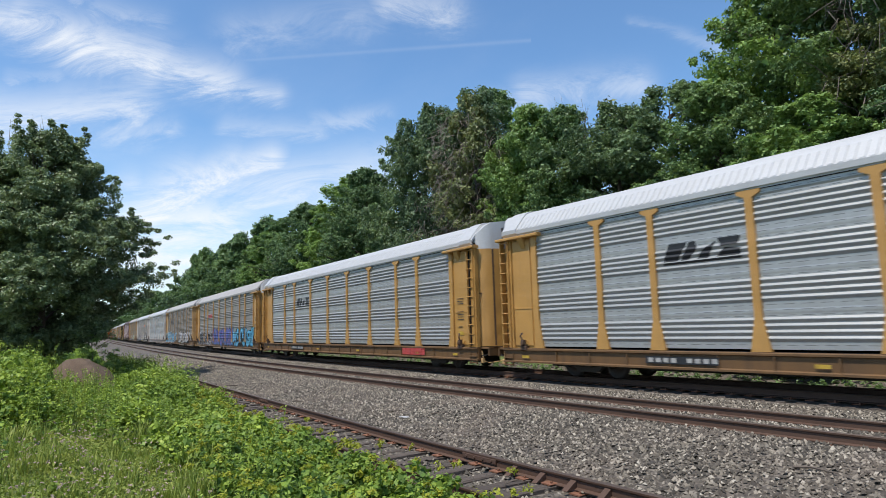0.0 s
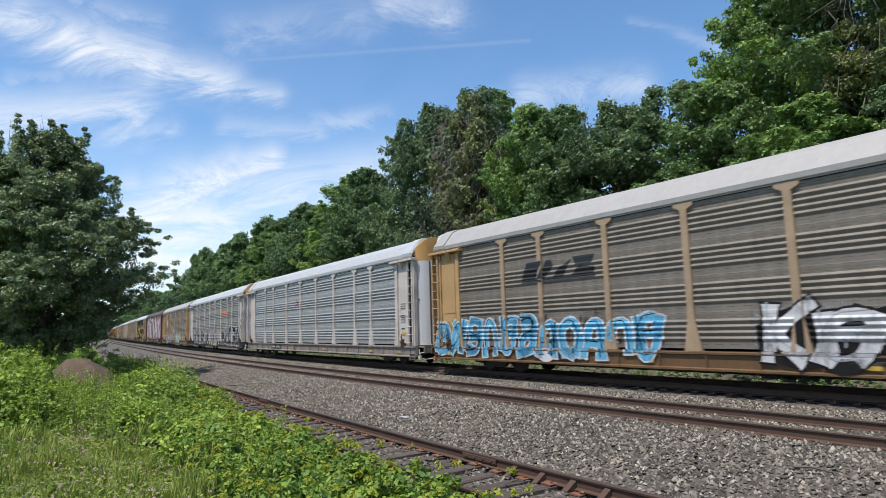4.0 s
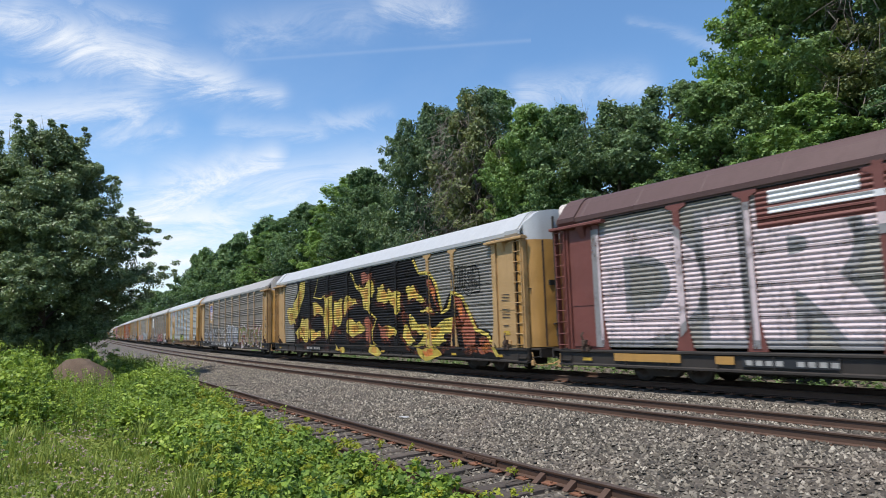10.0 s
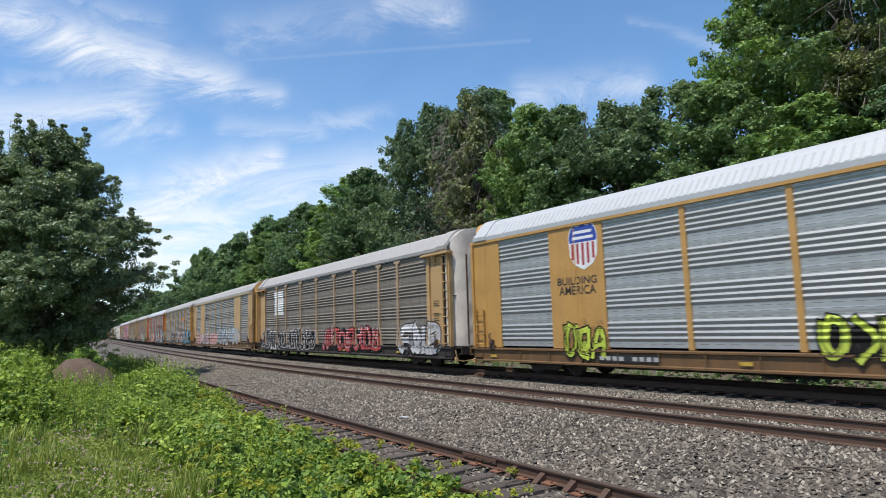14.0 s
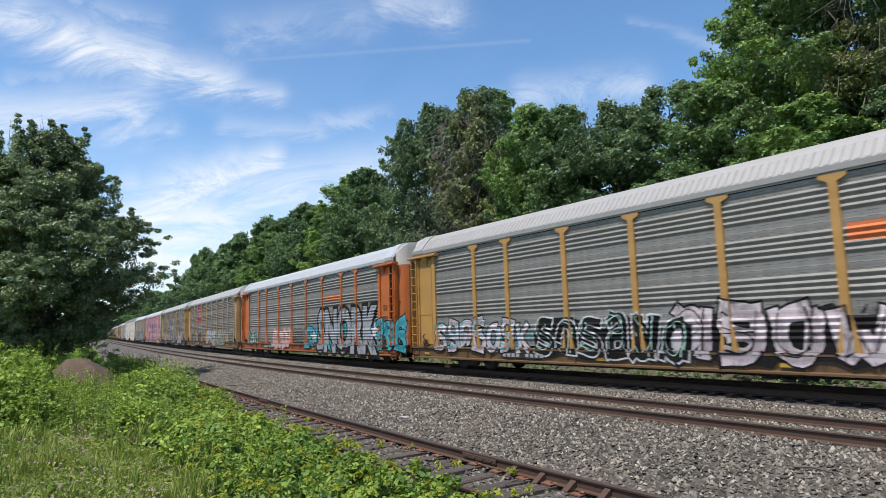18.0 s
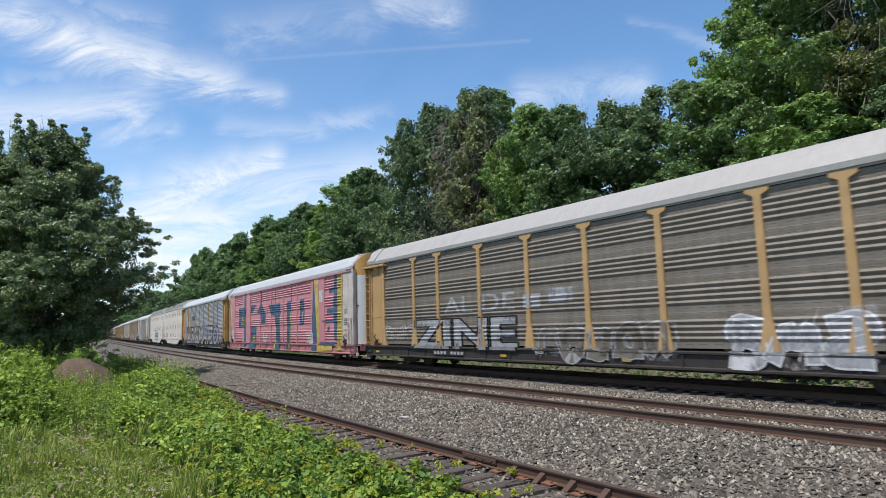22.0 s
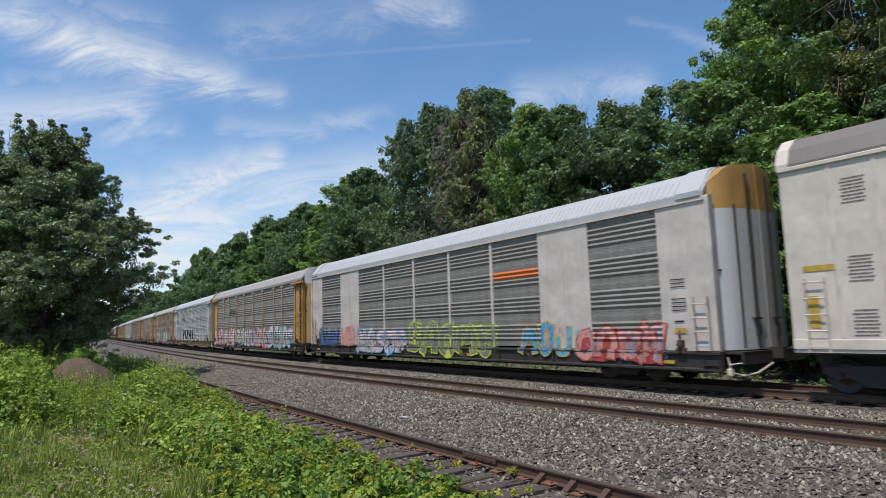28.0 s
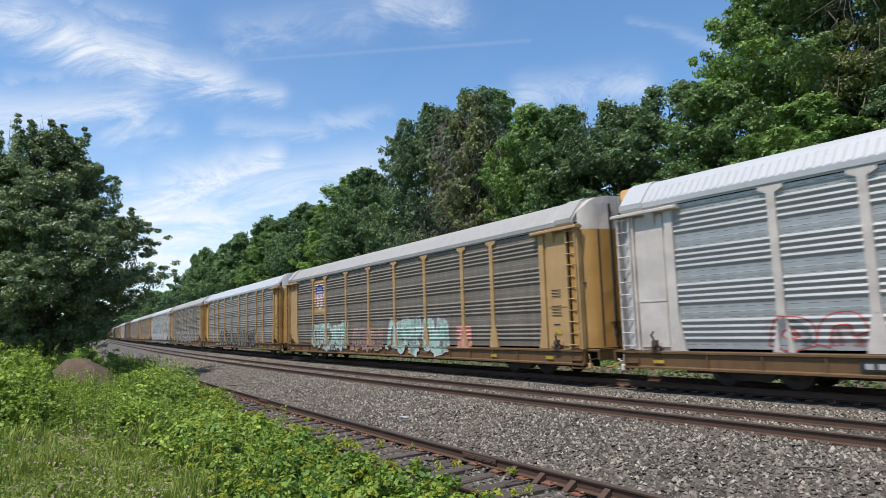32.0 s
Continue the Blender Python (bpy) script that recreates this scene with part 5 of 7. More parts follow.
POST, CORNER, DRIP, TRUCK, WHEELSET, COUPLER = post_mesh(), corner_meshes(), drip_mesh(), truck_mesh(), wheelset_mesh(), coupler_mesh()


def steps_mesh():
    sh = Shape()
    for x in (0.06, 0.50):
        sh.box(x - 0.018, x + 0.018, -1.60, -1.56, 0.30, 0.75)
    for z in (0.34, 0.58):
        sh.box(0.06, 0.50, -1.64, -1.54, z, z + 0.03)
    return sh.mesh("sill_steps")


STEPS = steps_mesh()
LATCH = Shape().bevel_box(0.98, 1.26, -1.66, -1.50, 0.86, 1.02, 0.02).bevel_box(1.04, 1.18, -1.70, -1.50, 1.02, 1.22, 0.02).tube([(1.11, -1.66, 1.2), (1.06, -1.72, 1.36), (1.10, -1.66, 1.46)], 0.03, 6).lathe((1.12, -1.66, 1.10), "y", [(-0.08, 0.0), (-0.08, 0.06), (0.02, 0.07)], 8).mesh("door_latch")
LEVER = Shape().tube([(0.10, -1.46, 0.80), (0.16, -1.44, 0.42), (0.44, -1.36, 0.36), (0.52, -0.9, 0.40), (0.56, -0.25, 0.62)], 0.022, 6).bevel_box(0.08, 0.2, -1.50, -1.40, 0.34, 0.52, 0.02).mesh("cut_lever")
HOSE = Shape().tube([(0.2, -0.42, 0.72), (0.42, -0.45, 0.40), (0.66, -0.40, 0.30), (0.80, -0.36, 0.40)], 0.03, 6).mesh("air_hose")
ROD = Shape().tube([(0.15, -1.5, 0.62), (0.42, -1.35, 0.66), (0.46, -0.5, 0.70), (0.46, -0.12, 0.92)], 0.016, 6).mesh("uncoupling_rod")
PLATFORM = Shape().bevel_box(-0.1, 0.50, -1.40, 1.40, 0.86, 0.93, 0.01).box(0.44, 0.50, -1.42, 1.42, 0.62, 0.93).mesh("end_platform")
FLIP = Matrix.Diagonal((-1, 1, 1, 1))
BACK = Matrix.Diagonal((1, -1, 1, 1))


def sill_mesh(length=LEN):
    def make():
        h = length / 2
        pr = [(-1.44, 0.93), (-1.60, 0.93), (-1.62, 0.91), (-1.62, 0.86), (-1.56, 0.83), (-1.56, 0.52), (-1.62, 0.49), (-1.62, 0.44), (-1.44, 0.44)]
        sh = Shape().along(pr, -h, h)
        for x in np.arange(-h + 2.6, h - 2, 1.42):
            sh.box(x - 0.02, x + 0.02, -1.605, -1.56, 0.50, 0.86)
        return sh.mesh("side_sill")
    return cached(("sill", length), make)


def underframe_mesh(length=LEN):
    def make():
        h = length / 2
        sh = Shape().box(-h + 0.05, h - 0.05, -1.46, 1.46, 0.86, 0.94).box(-h + 1.2, h - 1.2, -0.38, 0.38, 0.27, 0.86).box(-h, h, -0.3, 0.3, 0.55, 0.86)
        for x in np.arange(-h + 1.0, h - 0.8, 2.1):
            sh.box(x - 0.08, x + 0.08, -1.44, 1.44, 0.56, 0.86)
        sh.tube([(-5.5, -0.95, 0.55), (5.0, -0.95, 0.55)], 0.035, 6)
        sh.lathe((-1.5, -0.85, 0.62), "x", [(-0.9, 0.0), (-0.9, 0.2), (0.9, 0.2), (0.9, 0.0)], 12)
        sh.box(2.0, 2.8, -1.2, -0.7, 0.36, 0.8)
        return sh.mesh("underframe")
    return cached(("under", length), make)


def far_wall_mesh():
    def make():
        pr = [(1.50 + d, z) for z, d in louvre("bands")]
        sh = Shape().along(pr + [(1.44, 4.86), (1.44, 1.0)], -LEN / 2 + 1.7, LEN / 2 - 1.7)
        for u in POSTS:
            sh.box(u - LEN / 2 - 0.1, u - LEN / 2 + 0.1, 1.5, 1.62, 0.94, 4.89)
        for a in (-1, 1):
            sh.box(min(a * LEN / 2, a * (LEN / 2 - 1.75)), max(a * LEN / 2, a * (LEN / 2 - 1.75)), 1.44, 1.56, 0.94, 4.88)
        return sh.mesh("far_side_wall")
    return cached("far_wall", make)


# ---- paint that follows the pressed panels ----
def letters(body, width, height, fat=0.0, slant=0.0):
    """Flat letters of the built-in font as (points, faces), lower left corner at 0, 0."""
    cu = bpy.data.curves.new("letters", "FONT")
    cu.body, cu.offset, cu.resolution_u, cu.shear = body, 0.0, 3, slant
    ob = bpy.data.objects.new("letters", cu)
    me0 = ob.to_mesh()
    v0 = np.array([v.co[:2] for v in me0.vertices])
    lo, hi = v0.min(0), v0.max(0)
    ob.to_mesh_clear()
    cu.offset = fat
    me = ob.to_mesh()
    v = np.array([v.co[:2] for v in me.vertices])
    f = [tuple(p.vertices) for p in me.polygons]
    ob.to_mesh_clear()
    bpy.data.objects.remove(ob)
    bpy.data.curves.remove(cu)
    return (v - lo) / (hi - lo) * np.array([width, height]), f


def slices(ring, axis, at):
    """Cuts a convex outline into slices at the given places along one axis."""
    out = []
    vals = [q[axis] for q in ring]
    lo, hi = min(vals), max(vals)
    for c in at:
        if c <= lo + 1e-6:
            continue
        if c >= hi - 1e-6:
            break
        below, above = [], []
        for p, q in zip(ring, ring[1:] + ring[:1]):
            (below if p[axis] <= c else above).append(p)
            if (p[axis] < c < q[axis]) or (q[axis] < c < p[axis]):
                f = (c - p[axis]) / (q[axis] - p[axis])
                m = (p[0] + f * (q[0] - p[0]), p[1] + f * (q[1] - p[1]))
                below.append(m)
                above.append(m)
            elif p[axis] == c:
                above.append(p)
        if len(below) > 2:
            out.append(below)
        ring = above
        if len(ring) < 3:
            return out
    out.append(ring)
    return out


def conform(name, pts, faces, kind, style, lift, material, car, label=""):
    """Lays flat paint (u, z) on the near side: over panels, posts, end sections and sill."""
    arr = np.asarray(pts)
    lo, hi = arr.min(0), arr.max(0)
    prof = louvre(style)
    cuts = sorted([z for z, d in prof if lo[1] < z < hi[1]] + [z for z in (0.95, 0.86, 0.5, 4.87) if lo[1] < z < hi[1]])
    edges = []
    if kind == "post":
        for u in POSTS:
            edges += [u - 0.1, u + 0.1]
        edges += [0.58, 1.62, 1.86, LEN - 0.58, LEN - 1.62, LEN - 1.86]
    elif kind == "flush":
        for q in FLUSH_BAYS:
            edges += list(q)
    edges = sorted(x for x in edges if lo[0] < x < hi[0])
    pieces = []
    for f in faces:
        ring = [tuple(pts[i]) for i in f]
        if len(ring) > 4:
            flat = [Vector((x, z, 0)) for x, z in ring]
            rings = [[ring[i] for i in tri] for tri in tessellate_polygon([flat])]
        else:
            rings = [ring]
        for q in rings:
            for q in slices(q, 1, cuts):
                pieces += slices(q, 0, edges)
    pz, pd = [p[0] for p in prof], [p[1] for p in prof]
    out_v, out_f, seen = [], [], {}
    for f in pieces:
        u, z = sum(q[0] for q in f) / len(f), sum(q[1] for q in f) / len(f)
        if z < 0.95:
            reg, base = 0, 1.622 if z < 0.5 or z > 0.86 else 1.606
        elif kind == "smooth":
            reg, base = 1, 1.55
        elif kind == "post":
            if any(abs(u - q) < 0.1 for q in POSTS):
                reg, base = 2, 1.584
            elif u < 1.86 or u > LEN - 1.86:
                reg, base = (3, 1.581) if 1.62 < u < LEN - 1.62 else (4, 1.548)
                if u < 0.58 or u > LEN - 0.58:
                    reg, base = 5, 1.602
            else:
                reg, base = 6, None
        else:
            reg, base = (6, None) if any(a < u < b for a, b in FLUSH_BAYS) else (7, 1.566 if u < 1.6 or u > LEN - 1.7 else 1.554)
        ids = []
        for vu, vz in f:
            key = (reg, round(vu, 4), round(vz, 4))
            if key not in seen:
                d = base if base is not None else 1.50 + float(np.interp(vz, pz, pd))
                seen[key] = len(out_v)
                out_v.append((vu - LEN / 2, -(d + lift), vz))
            ids.append(seen[key])
        if len(set(ids)) == len(ids):
            out_f.append(ids)
    if out_f:
        ob = part(name, mesh_of(name, out_v, out_f), material, car, label)
        if name.startswith(("painted", "graffiti", "lettering")):
            ob["kind"] = "stuff"
        return ob


def blob(r, u0, u1, z0, z1, k=9, jag=0.3):
    """An irregular closed shape that fills a box."""
    cu, cz, ru, rz = (u0 + u1) / 2, (z0 + z1) / 2, (u1 - u0) / 2, (z1 - z0) / 2
    ring = []
    for i in range(k):
        a = 2 * math.pi * (i + r.uniform(-0.25, 0.25)) / k
        q = r.uniform(1 - jag, 1.08)
        ca, sa = math.cos(a), math.sin(a)
        sq = 1 / max(abs(ca), abs(sa)) ** 0.7
        ring.append((cu + ru * q * ca * sq, cz + rz * q * sa * sq))
    return [(cu, cz)] + ring, [(0, 1 + i, 1 + (i + 1) % k) for i in range(k)]


def stroke(pts, w):
    """A band of width w along a line of points."""
    v, f = [], []
    for i, (x, z) in enumerate(pts):
        a, b = pts[max(i - 1, 0)], pts[min(i + 1, len(pts) - 1)]
        dx, dz = b[0] - a[0], b[1] - a[1]
        n = math.hypot(dx, dz) or 1
        v += [(x - dz / n * w / 2, z + dx / n * w / 2), (x + dz / n * w / 2, z - dx / n * w / 2)]
    f = [(2 * i, 2 * i + 1, 2 * i + 3, 2 * i + 2) for i in range(len(pts) - 1)]
    return v, f


def rounded(pts, closed, times=2):
    """Cuts the corners off a line so that it runs in soft curves."""
    for _ in range(times):
        n, out = len(pts), []
        for i in range(n if closed else n - 1):
            a, b = pts[i], pts[(i + 1) % n]
            out += [(0.78 * a[0] + 0.22 * b[0], 0.78 * a[1] + 0.22 * b[1]), (0.22 * a[0] + 0.78 * b[0], 0.22 * a[1] + 0.78 * b[1])]
        pts = out if closed else [pts[0]] + out + [pts[-1]]
    return pts


def rect(u0, u1, z0, z1):
    return [(u0, z0), (u1, z0), (u1, z1), (u0, z1)], [(0, 1, 2, 3)]


def join(shapes):
    v, f = [], []
    for a, b in shapes:
        f += [tuple(i + len(v) for i in q) for q in b]
        v += [tuple(p) for p in a]
    return v, f


def bar_shape(r, x0, z0, x1, z1, w0, w1, grow=0.0):
    """A fat crooked bar from one point to another, its corners softened."""
    dx, dz = x1 - x0, z1 - z0
    n = math.hypot(dx, dz) or 1
    dx, dz = dx / n, dz / n
    x0, z0, x1, z1 = x0 - dx * grow, z0 - dz * grow, x1 + dx * grow, z1 + dz * grow
    w0, w1 = w0 / 2 + grow, w1 / 2 + grow
    ring = [(x0 - dz * w0, z0 + dx * w0), (x0 + dz * w0, z0 - dx * w0), (x1 + dz * w1, z1 - dx * w1), (x1 - dz * w1, z1 + dx * w1)]
    ring = rounded(ring, True, 1)
    k = len(ring)
    return ring, [tuple(range(k))]


# abstract sweeps that make up the unreadable spray lettering, in a unit cell
SWEEPS = (
    (((0.10, 0.92), (0.14, 0.08), (0.82, 0.04), (0.92, 0.55)),),
    (((0.92, 0.82), (0.25, 0.98), (0.06, 0.62), (0.88, 0.42), (0.80, 0.02), (0.02, 0.12)),),
    (((0.22, 0.06), (0.02, 0.62), (0.40, 1.0), (0.92, 0.72), (0.80, 0.10), (0.24, 0.04)),),
    (((0.02, 0.02), (0.22, 0.98), (0.50, 0.28), (0.74, 0.98), (0.98, 0.0)),),
    (((0.10, -0.04), (0.18, 1.0)), ((0.96, 1.02), (0.28, 0.48), (1.0, -0.04))),
    (((0.02, 0.0), (0.28, 0.98), (0.72, 0.94), (0.98, 0.0)), ((0.24, 0.40), (0.78, 0.42))),
    (((0.90, 0.98), (0.12, 0.92), (0.10, 0.06), (0.95, -0.02)), ((0.15, 0.50), (0.80, 0.54))),
    (((0.12, 1.0), (0.10, 0.30), (0.46, -0.02), (0.86, 0.28), (0.90, 1.02)),),
)


def sweep(pts, wa, wb, grow):
    """A band along a soft line whose width runs from wa to wb and flares at its ends."""
    pts = rounded(list(pts), False, 2)
    v, n = [], len(pts)
    for i, (x, z) in enumerate(pts):
        a, b = pts[max(i - 1, 0)], pts[min(i + 1, n - 1)]
        dx, dz = b[0] - a[0], b[1] - a[1]
        q = math.hypot(dx, dz) or 1
        f = i / (n - 1)
        w = (wa + (wb - wa) * f) * (1 + 0.30 * abs(2 * f - 1) ** 3) / 2 + grow
        if i in (0, n - 1):
            x, z = x + (1 if i else -1) * dx / q * grow, z + (1 if i else -1) * dz / q * grow
        v += [(x - dz / q * w, z + dx / q * w), (x + dz / q * w, z - dx / q * w)]
    return v, [(2 * i, 2 * i + 1, 2 * i + 3, 2 * i + 2) for i in range(n - 1)]


def scrawl(seed, u0, u1, z0, z1, cell):
    """Unreadable spray lettering in two interleaved layers, each (outline, fill, inner lines), and a mist behind."""
    r = random.Random(seed)
    n = max(1, round((u1 - u0) / (cell * 0.8)))
    w, h = (u1 - u0) / n, z1 - z0
    layers = [([], [], []), ([], [], [])]
    e = 0.028 * h + 0.012
    mist = []
    last = -1
    for i in range(n):
        out, fill, line = layers[i % 2]
        k = r.randrange(len(SWEEPS))
        k = (k + 1) % len(SWEEPS) if k == last else k
        last = k
        lean, up = r.uniform(-0.08, 0.22) * w, r.uniform(-0.05, 0.05) * h
        sx, sz = w * r.uniform(0.74, 0.92), h * r.uniform(0.70, 0.86)
        x0 = u0 + (i + 0.5) * w - sx / 2
        flip, over = r.random() < 0.5, r.random() < 0.5
        strokes = SWEEPS[k] + (SWEEPS[(k + 3) % len(SWEEPS)][:1] if r.random() < 0.45 else ())
        strokes = [[(1 - x if flip else x, 1 - z if over else z) for x, z in pl] for pl in strokes]
        for pl in strokes:
            pts = [(x0 + sx * (x + r.uniform(-0.07, 0.07)) + lean * (z - 0.5), z0 + 0.1 * h + up + sz * (z + r.uniform(-0.05, 0.05))) for x, z in pl]
            wa, wb = w * r.uniform(0.20, 0.34), w * r.uniform(0.15, 0.30)
            out.append(sweep(pts, wa, wb, e))
            fill.append(sweep(pts, wa, wb, 0.0))
            line.append(sweep([(x - 0.06 * w, z + 0.04 * h) for x, z in pts[: max(2, len(pts) - 1)]], 0.03 * h, 0.012 * h, 0.0))
        for _ in range(3):
            x, z = x0 + sx * r.random(), z0 + h * r.uniform(0.15, 0.9)
            line.append(stroke([(x, z), (x + r.uniform(-0.12, 0.12) * w, z + r.uniform(0.05, 0.14) * h)], 0.02 * h + 0.01))
        if r.random() < 0.35:
            x = x0 + sx * r.random()
            out.append(bar_shape(r, x, z0 + 0.15 * h, x + r.uniform(-0.5, 0.5) * w, z0 + h * r.uniform(0.98, 1.12), 0.06 * w, 0.015 * w))
        mist.append(blob(r, x0 - 0.2 * w, x0 + sx + 0.2 * w, z0 + 0.02 * h, z1 + r.uniform(-0.1, 0.12) * h, 12, 0.22))
    return [tuple(join(q) for q in la) for la in layers if la[0]], join(mist)


DEEP = ("s_black", "s_navy", "s_blue", "s_grey", "s_red", "s_teal", "s_purple", "s_salmon")


def backing(seed, u0, u1, z0, z1, cell):
    """A ragged silhouette that ties the lettering together."""
    r = random.Random(seed + 500)
    n = max(4, round((u1 - u0) / cell * 3))
    h, v = z1 - z0, []
    for i in range(n + 1):
        u = u0 + (u1 - u0) * i / n + r.uniform(-0.1, 0.1) * cell * (0 < i < n)
        edge = 0.45 if i in (0, n) else 1.0
        v += [(u, z0 + h * (0.5 - edge * r.uniform(0.34, 0.5))), (u, z0 + h * (0.5 + edge * r.choice((0.18, 0.28, 0.36, 0.46))))]
    return v, [(2 * i, 2 * i + 2, 2 * i + 3, 2 * i + 1) for i in range(n)]


def fat_word(body, u0, u1, z0, z1, fat):
    v, f = letters(body, u1 - u0, z1 - z0, fat)
    return [(x + u0, z + z0) for x, z in v], f


def decorate(car, kind, style, items):
    for it in items:
        op, a = it[0], it[1:]
        if op == "bar":            # u0 u1 z0 z1 paint
            conform("marking", *rect(*a[:4]), kind, style, 0.004, M[a[4]], car)
        elif op == "poly":         # points, paint, lift
            pts = list(a[0])
            conform("painted_shape", pts, [tuple(range(len(pts)))], kind, style, a[2] if len(a) > 2 else 0.006, M[a[1]], car)
        elif op == "flame":        # points, paint, inner paint: a soft curling shape
            r = random.Random(int(a[0][0][0] * 1000))
            ring, src = [], list(a[0])
            for (xa, za), (xb, zb) in zip(src, src[1:] + src[:1]):
                for f in (0.0, 0.36, 0.68):
                    q = r.uniform(-0.17, 0.17) * (f > 0)
                    ring.append((xa + (xb - xa) * f - (zb - za) * q, za + (zb - za) * f + (xb - xa) * q))
            pts = rounded(ring, True, 2)
            cu, cz = sum(p[0] for p in pts) / len(pts), sum(p[1] for p in pts) / len(pts)
            halo = [(cu + 0.15 + 1.45 * (u - cu), cz - 0.12 + 1.35 * (z - cz)) for u, z in pts]
            if min(z for u, z in halo) > 0.46 and max(z for u, z in halo) < 4.9:
                conform("painted_glow", halo, [tuple(range(len(halo)))], kind, style, 0.005, haze("s_rust"), car)
            conform("painted_shape", pts, [tuple(range(len(pts)))], kind, style, 0.008, M[a[1]], car)
            for f, du, dz in ((0.42, 0.0, -0.05), (0.24, 0.2, 0.06)):
                inner = [(cu + du * (max(u for u, z in pts) - cu) + f * (u - cu), cz + dz + f * 1.1 * (z - cz)) for u, z in pts]
                conform("painted_shape", inner, [tuple(range(len(inner)))], kind, style, 0.012, M[a[2]], car)
        elif op == "stroke":       # points, width, paint
            conform("painted_line", *stroke(a[0], a[1]), kind, style, 0.018, M[a[2]], car)
        elif op == "word":         # body u0 u1 z0 z1 fill outline fat
            body, u0, u1, z0, z1, fill, line, fat = a
            if line:
                conform("graffiti_outline", *fat_word(body, u0, u1, z0, z1, fat), kind, style, 0.013, M[line], car, "sprayed outline of large letters")
            conform("graffiti_letters", *fat_word(body, u0, u1, z0, z1, fat * 0.5), kind, style, 0.016, M[fill], car, "large sprayed graffiti letters")
        elif op == "text":         # body u0 u1 z0 z1 paint
            conform("lettering", *fat_word(a[0], *a[1:5], 0.01), kind, style, 0.006, M[a[5]], car, "painted lettering")
        elif op == "scrawl":       # seed u0 u1 z0 z1 cell outline fill line
            layers, mist = scrawl(*a[:6])
            soft = next((c for c in (a[8], a[7], a[6]) if c in MIST), "s_grey")
            body = next((c for c in (a[6], a[7]) if c in DEEP), None)
            if body and a[7] in MIST and a[0] % 4:
                conform("graffiti_ground", *backing(*a[:6]), kind, style, 0.004, M[body], car, "dark sprayed ground behind the graffiti")
            conform("graffiti_mist", *mist, kind, style, 0.003, haze(soft), car, "faint overspray round the graffiti")
            for i, la in enumerate(layers):
                for nm, sh, up, col in zip(("graffiti_shape", "graffiti_fill", "graffiti_stroke"), la, (0.005, 0.007, 0.009), a[6:9]):
                    conform(nm, *sh, kind, style, up + 0.006 * i, M[col], car, "unreadable sprayed graffiti")
        elif op == "shield":       # u0 u1 z0 z1
            u0, u1, z0, z1 = a
            w, h = u1 - u0, z1 - z0
            out = [(0.08, 0.85), (0.2, 0.97), (0.35, 0.92), (0.5, 1.0), (0.65, 0.92), (0.8, 0.97), (0.92, 0.85), (0.98, 0.7), (0.94, 0.3), (0.8, 0.12), (0.5, 0.0), (0.2, 0.12), (0.06, 0.3), (0.02, 0.7)]
            q = [(u0 + x * w, z0 + y * h) for x, y in out]
            conform("emblem", q, [tuple(range(len(q)))], kind, style, 0.006, M["decal_white"], car, "shield emblem with blue top and red stripes")
            bl = [(u0 + x * w, z0 + y * h) for x, y in ((0.06, 0.58), (0.94, 0.58), (0.96, 0.7), (0.9, 0.84), (0.79, 0.94), (0.65, 0.90), (0.5, 0.97), (0.35, 0.90), (0.21, 0.94), (0.1, 0.84), (0.04, 0.7))]
            conform("emblem_top", bl, [tuple(range(len(bl)))], kind, style, 0.009, M["decal_blue"], car)
            st = [rect(u0 + (0.11 + 0.17 * i) * w, u0 + (0.19 + 0.17 * i) * w, z0 + (0.28 - 0.18 * math.sin(math.pi * (i + 0.5) / 5)) * h, z0 + 0.56 * h) for i in range(5)]
            conform("emblem_stripes", *join(st), kind, style, 0.009, M["decal_red"], car)
            conform("emblem_bars", *join([rect(u0 + 0.2 * w, u0 + 0.8 * w, z0 + 0.76 * h, z0 + 0.82 * h), rect(u0 + 0.16 * w, u0 + 0.84 * w, z0 + 0.64 * h, z0 + 0.70 * h)]), kind, style, 0.012, M["decal_white"], car)
        elif op == "logo":         # u0 u1 z0 z1: a slanting black emblem in pieces
            u0, u1, z0, z1 = a
            w, h = u1 - u0, z1 - z0
            for q in (((0.0, 0.15), (0.2, 0.15), (0.33, 0.95), (0.08, 0.95)), ((0.24, 0.15), (0.34, 0.15), (0.46, 0.6), (0.44, 0.95), (0.36, 0.95)), ((0.46, 0.15), (0.60, 0.15), (0.70, 0.85), (0.52, 0.5)), ((0.70, 0.15), (0.98, 0.15), (1.0, 0.42), (0.8, 0.52), (0.74, 0.3)), ((0.76, 0.58), (0.96, 0.6), (1.0, 0.95), (0.72, 0.95))):
                p = [(u0 + x * w, z0 + y * h) for x, y in q]
                conform("emblem", p, [tuple(range(len(p)))], kind, style, 0.006, M["decal_black"], car, "black emblem")
            conform("emblem_bar", *rect(u0, u1, z0, z0 + 0.09 * h), kind, style, 0.006, M["decal_black"], car)


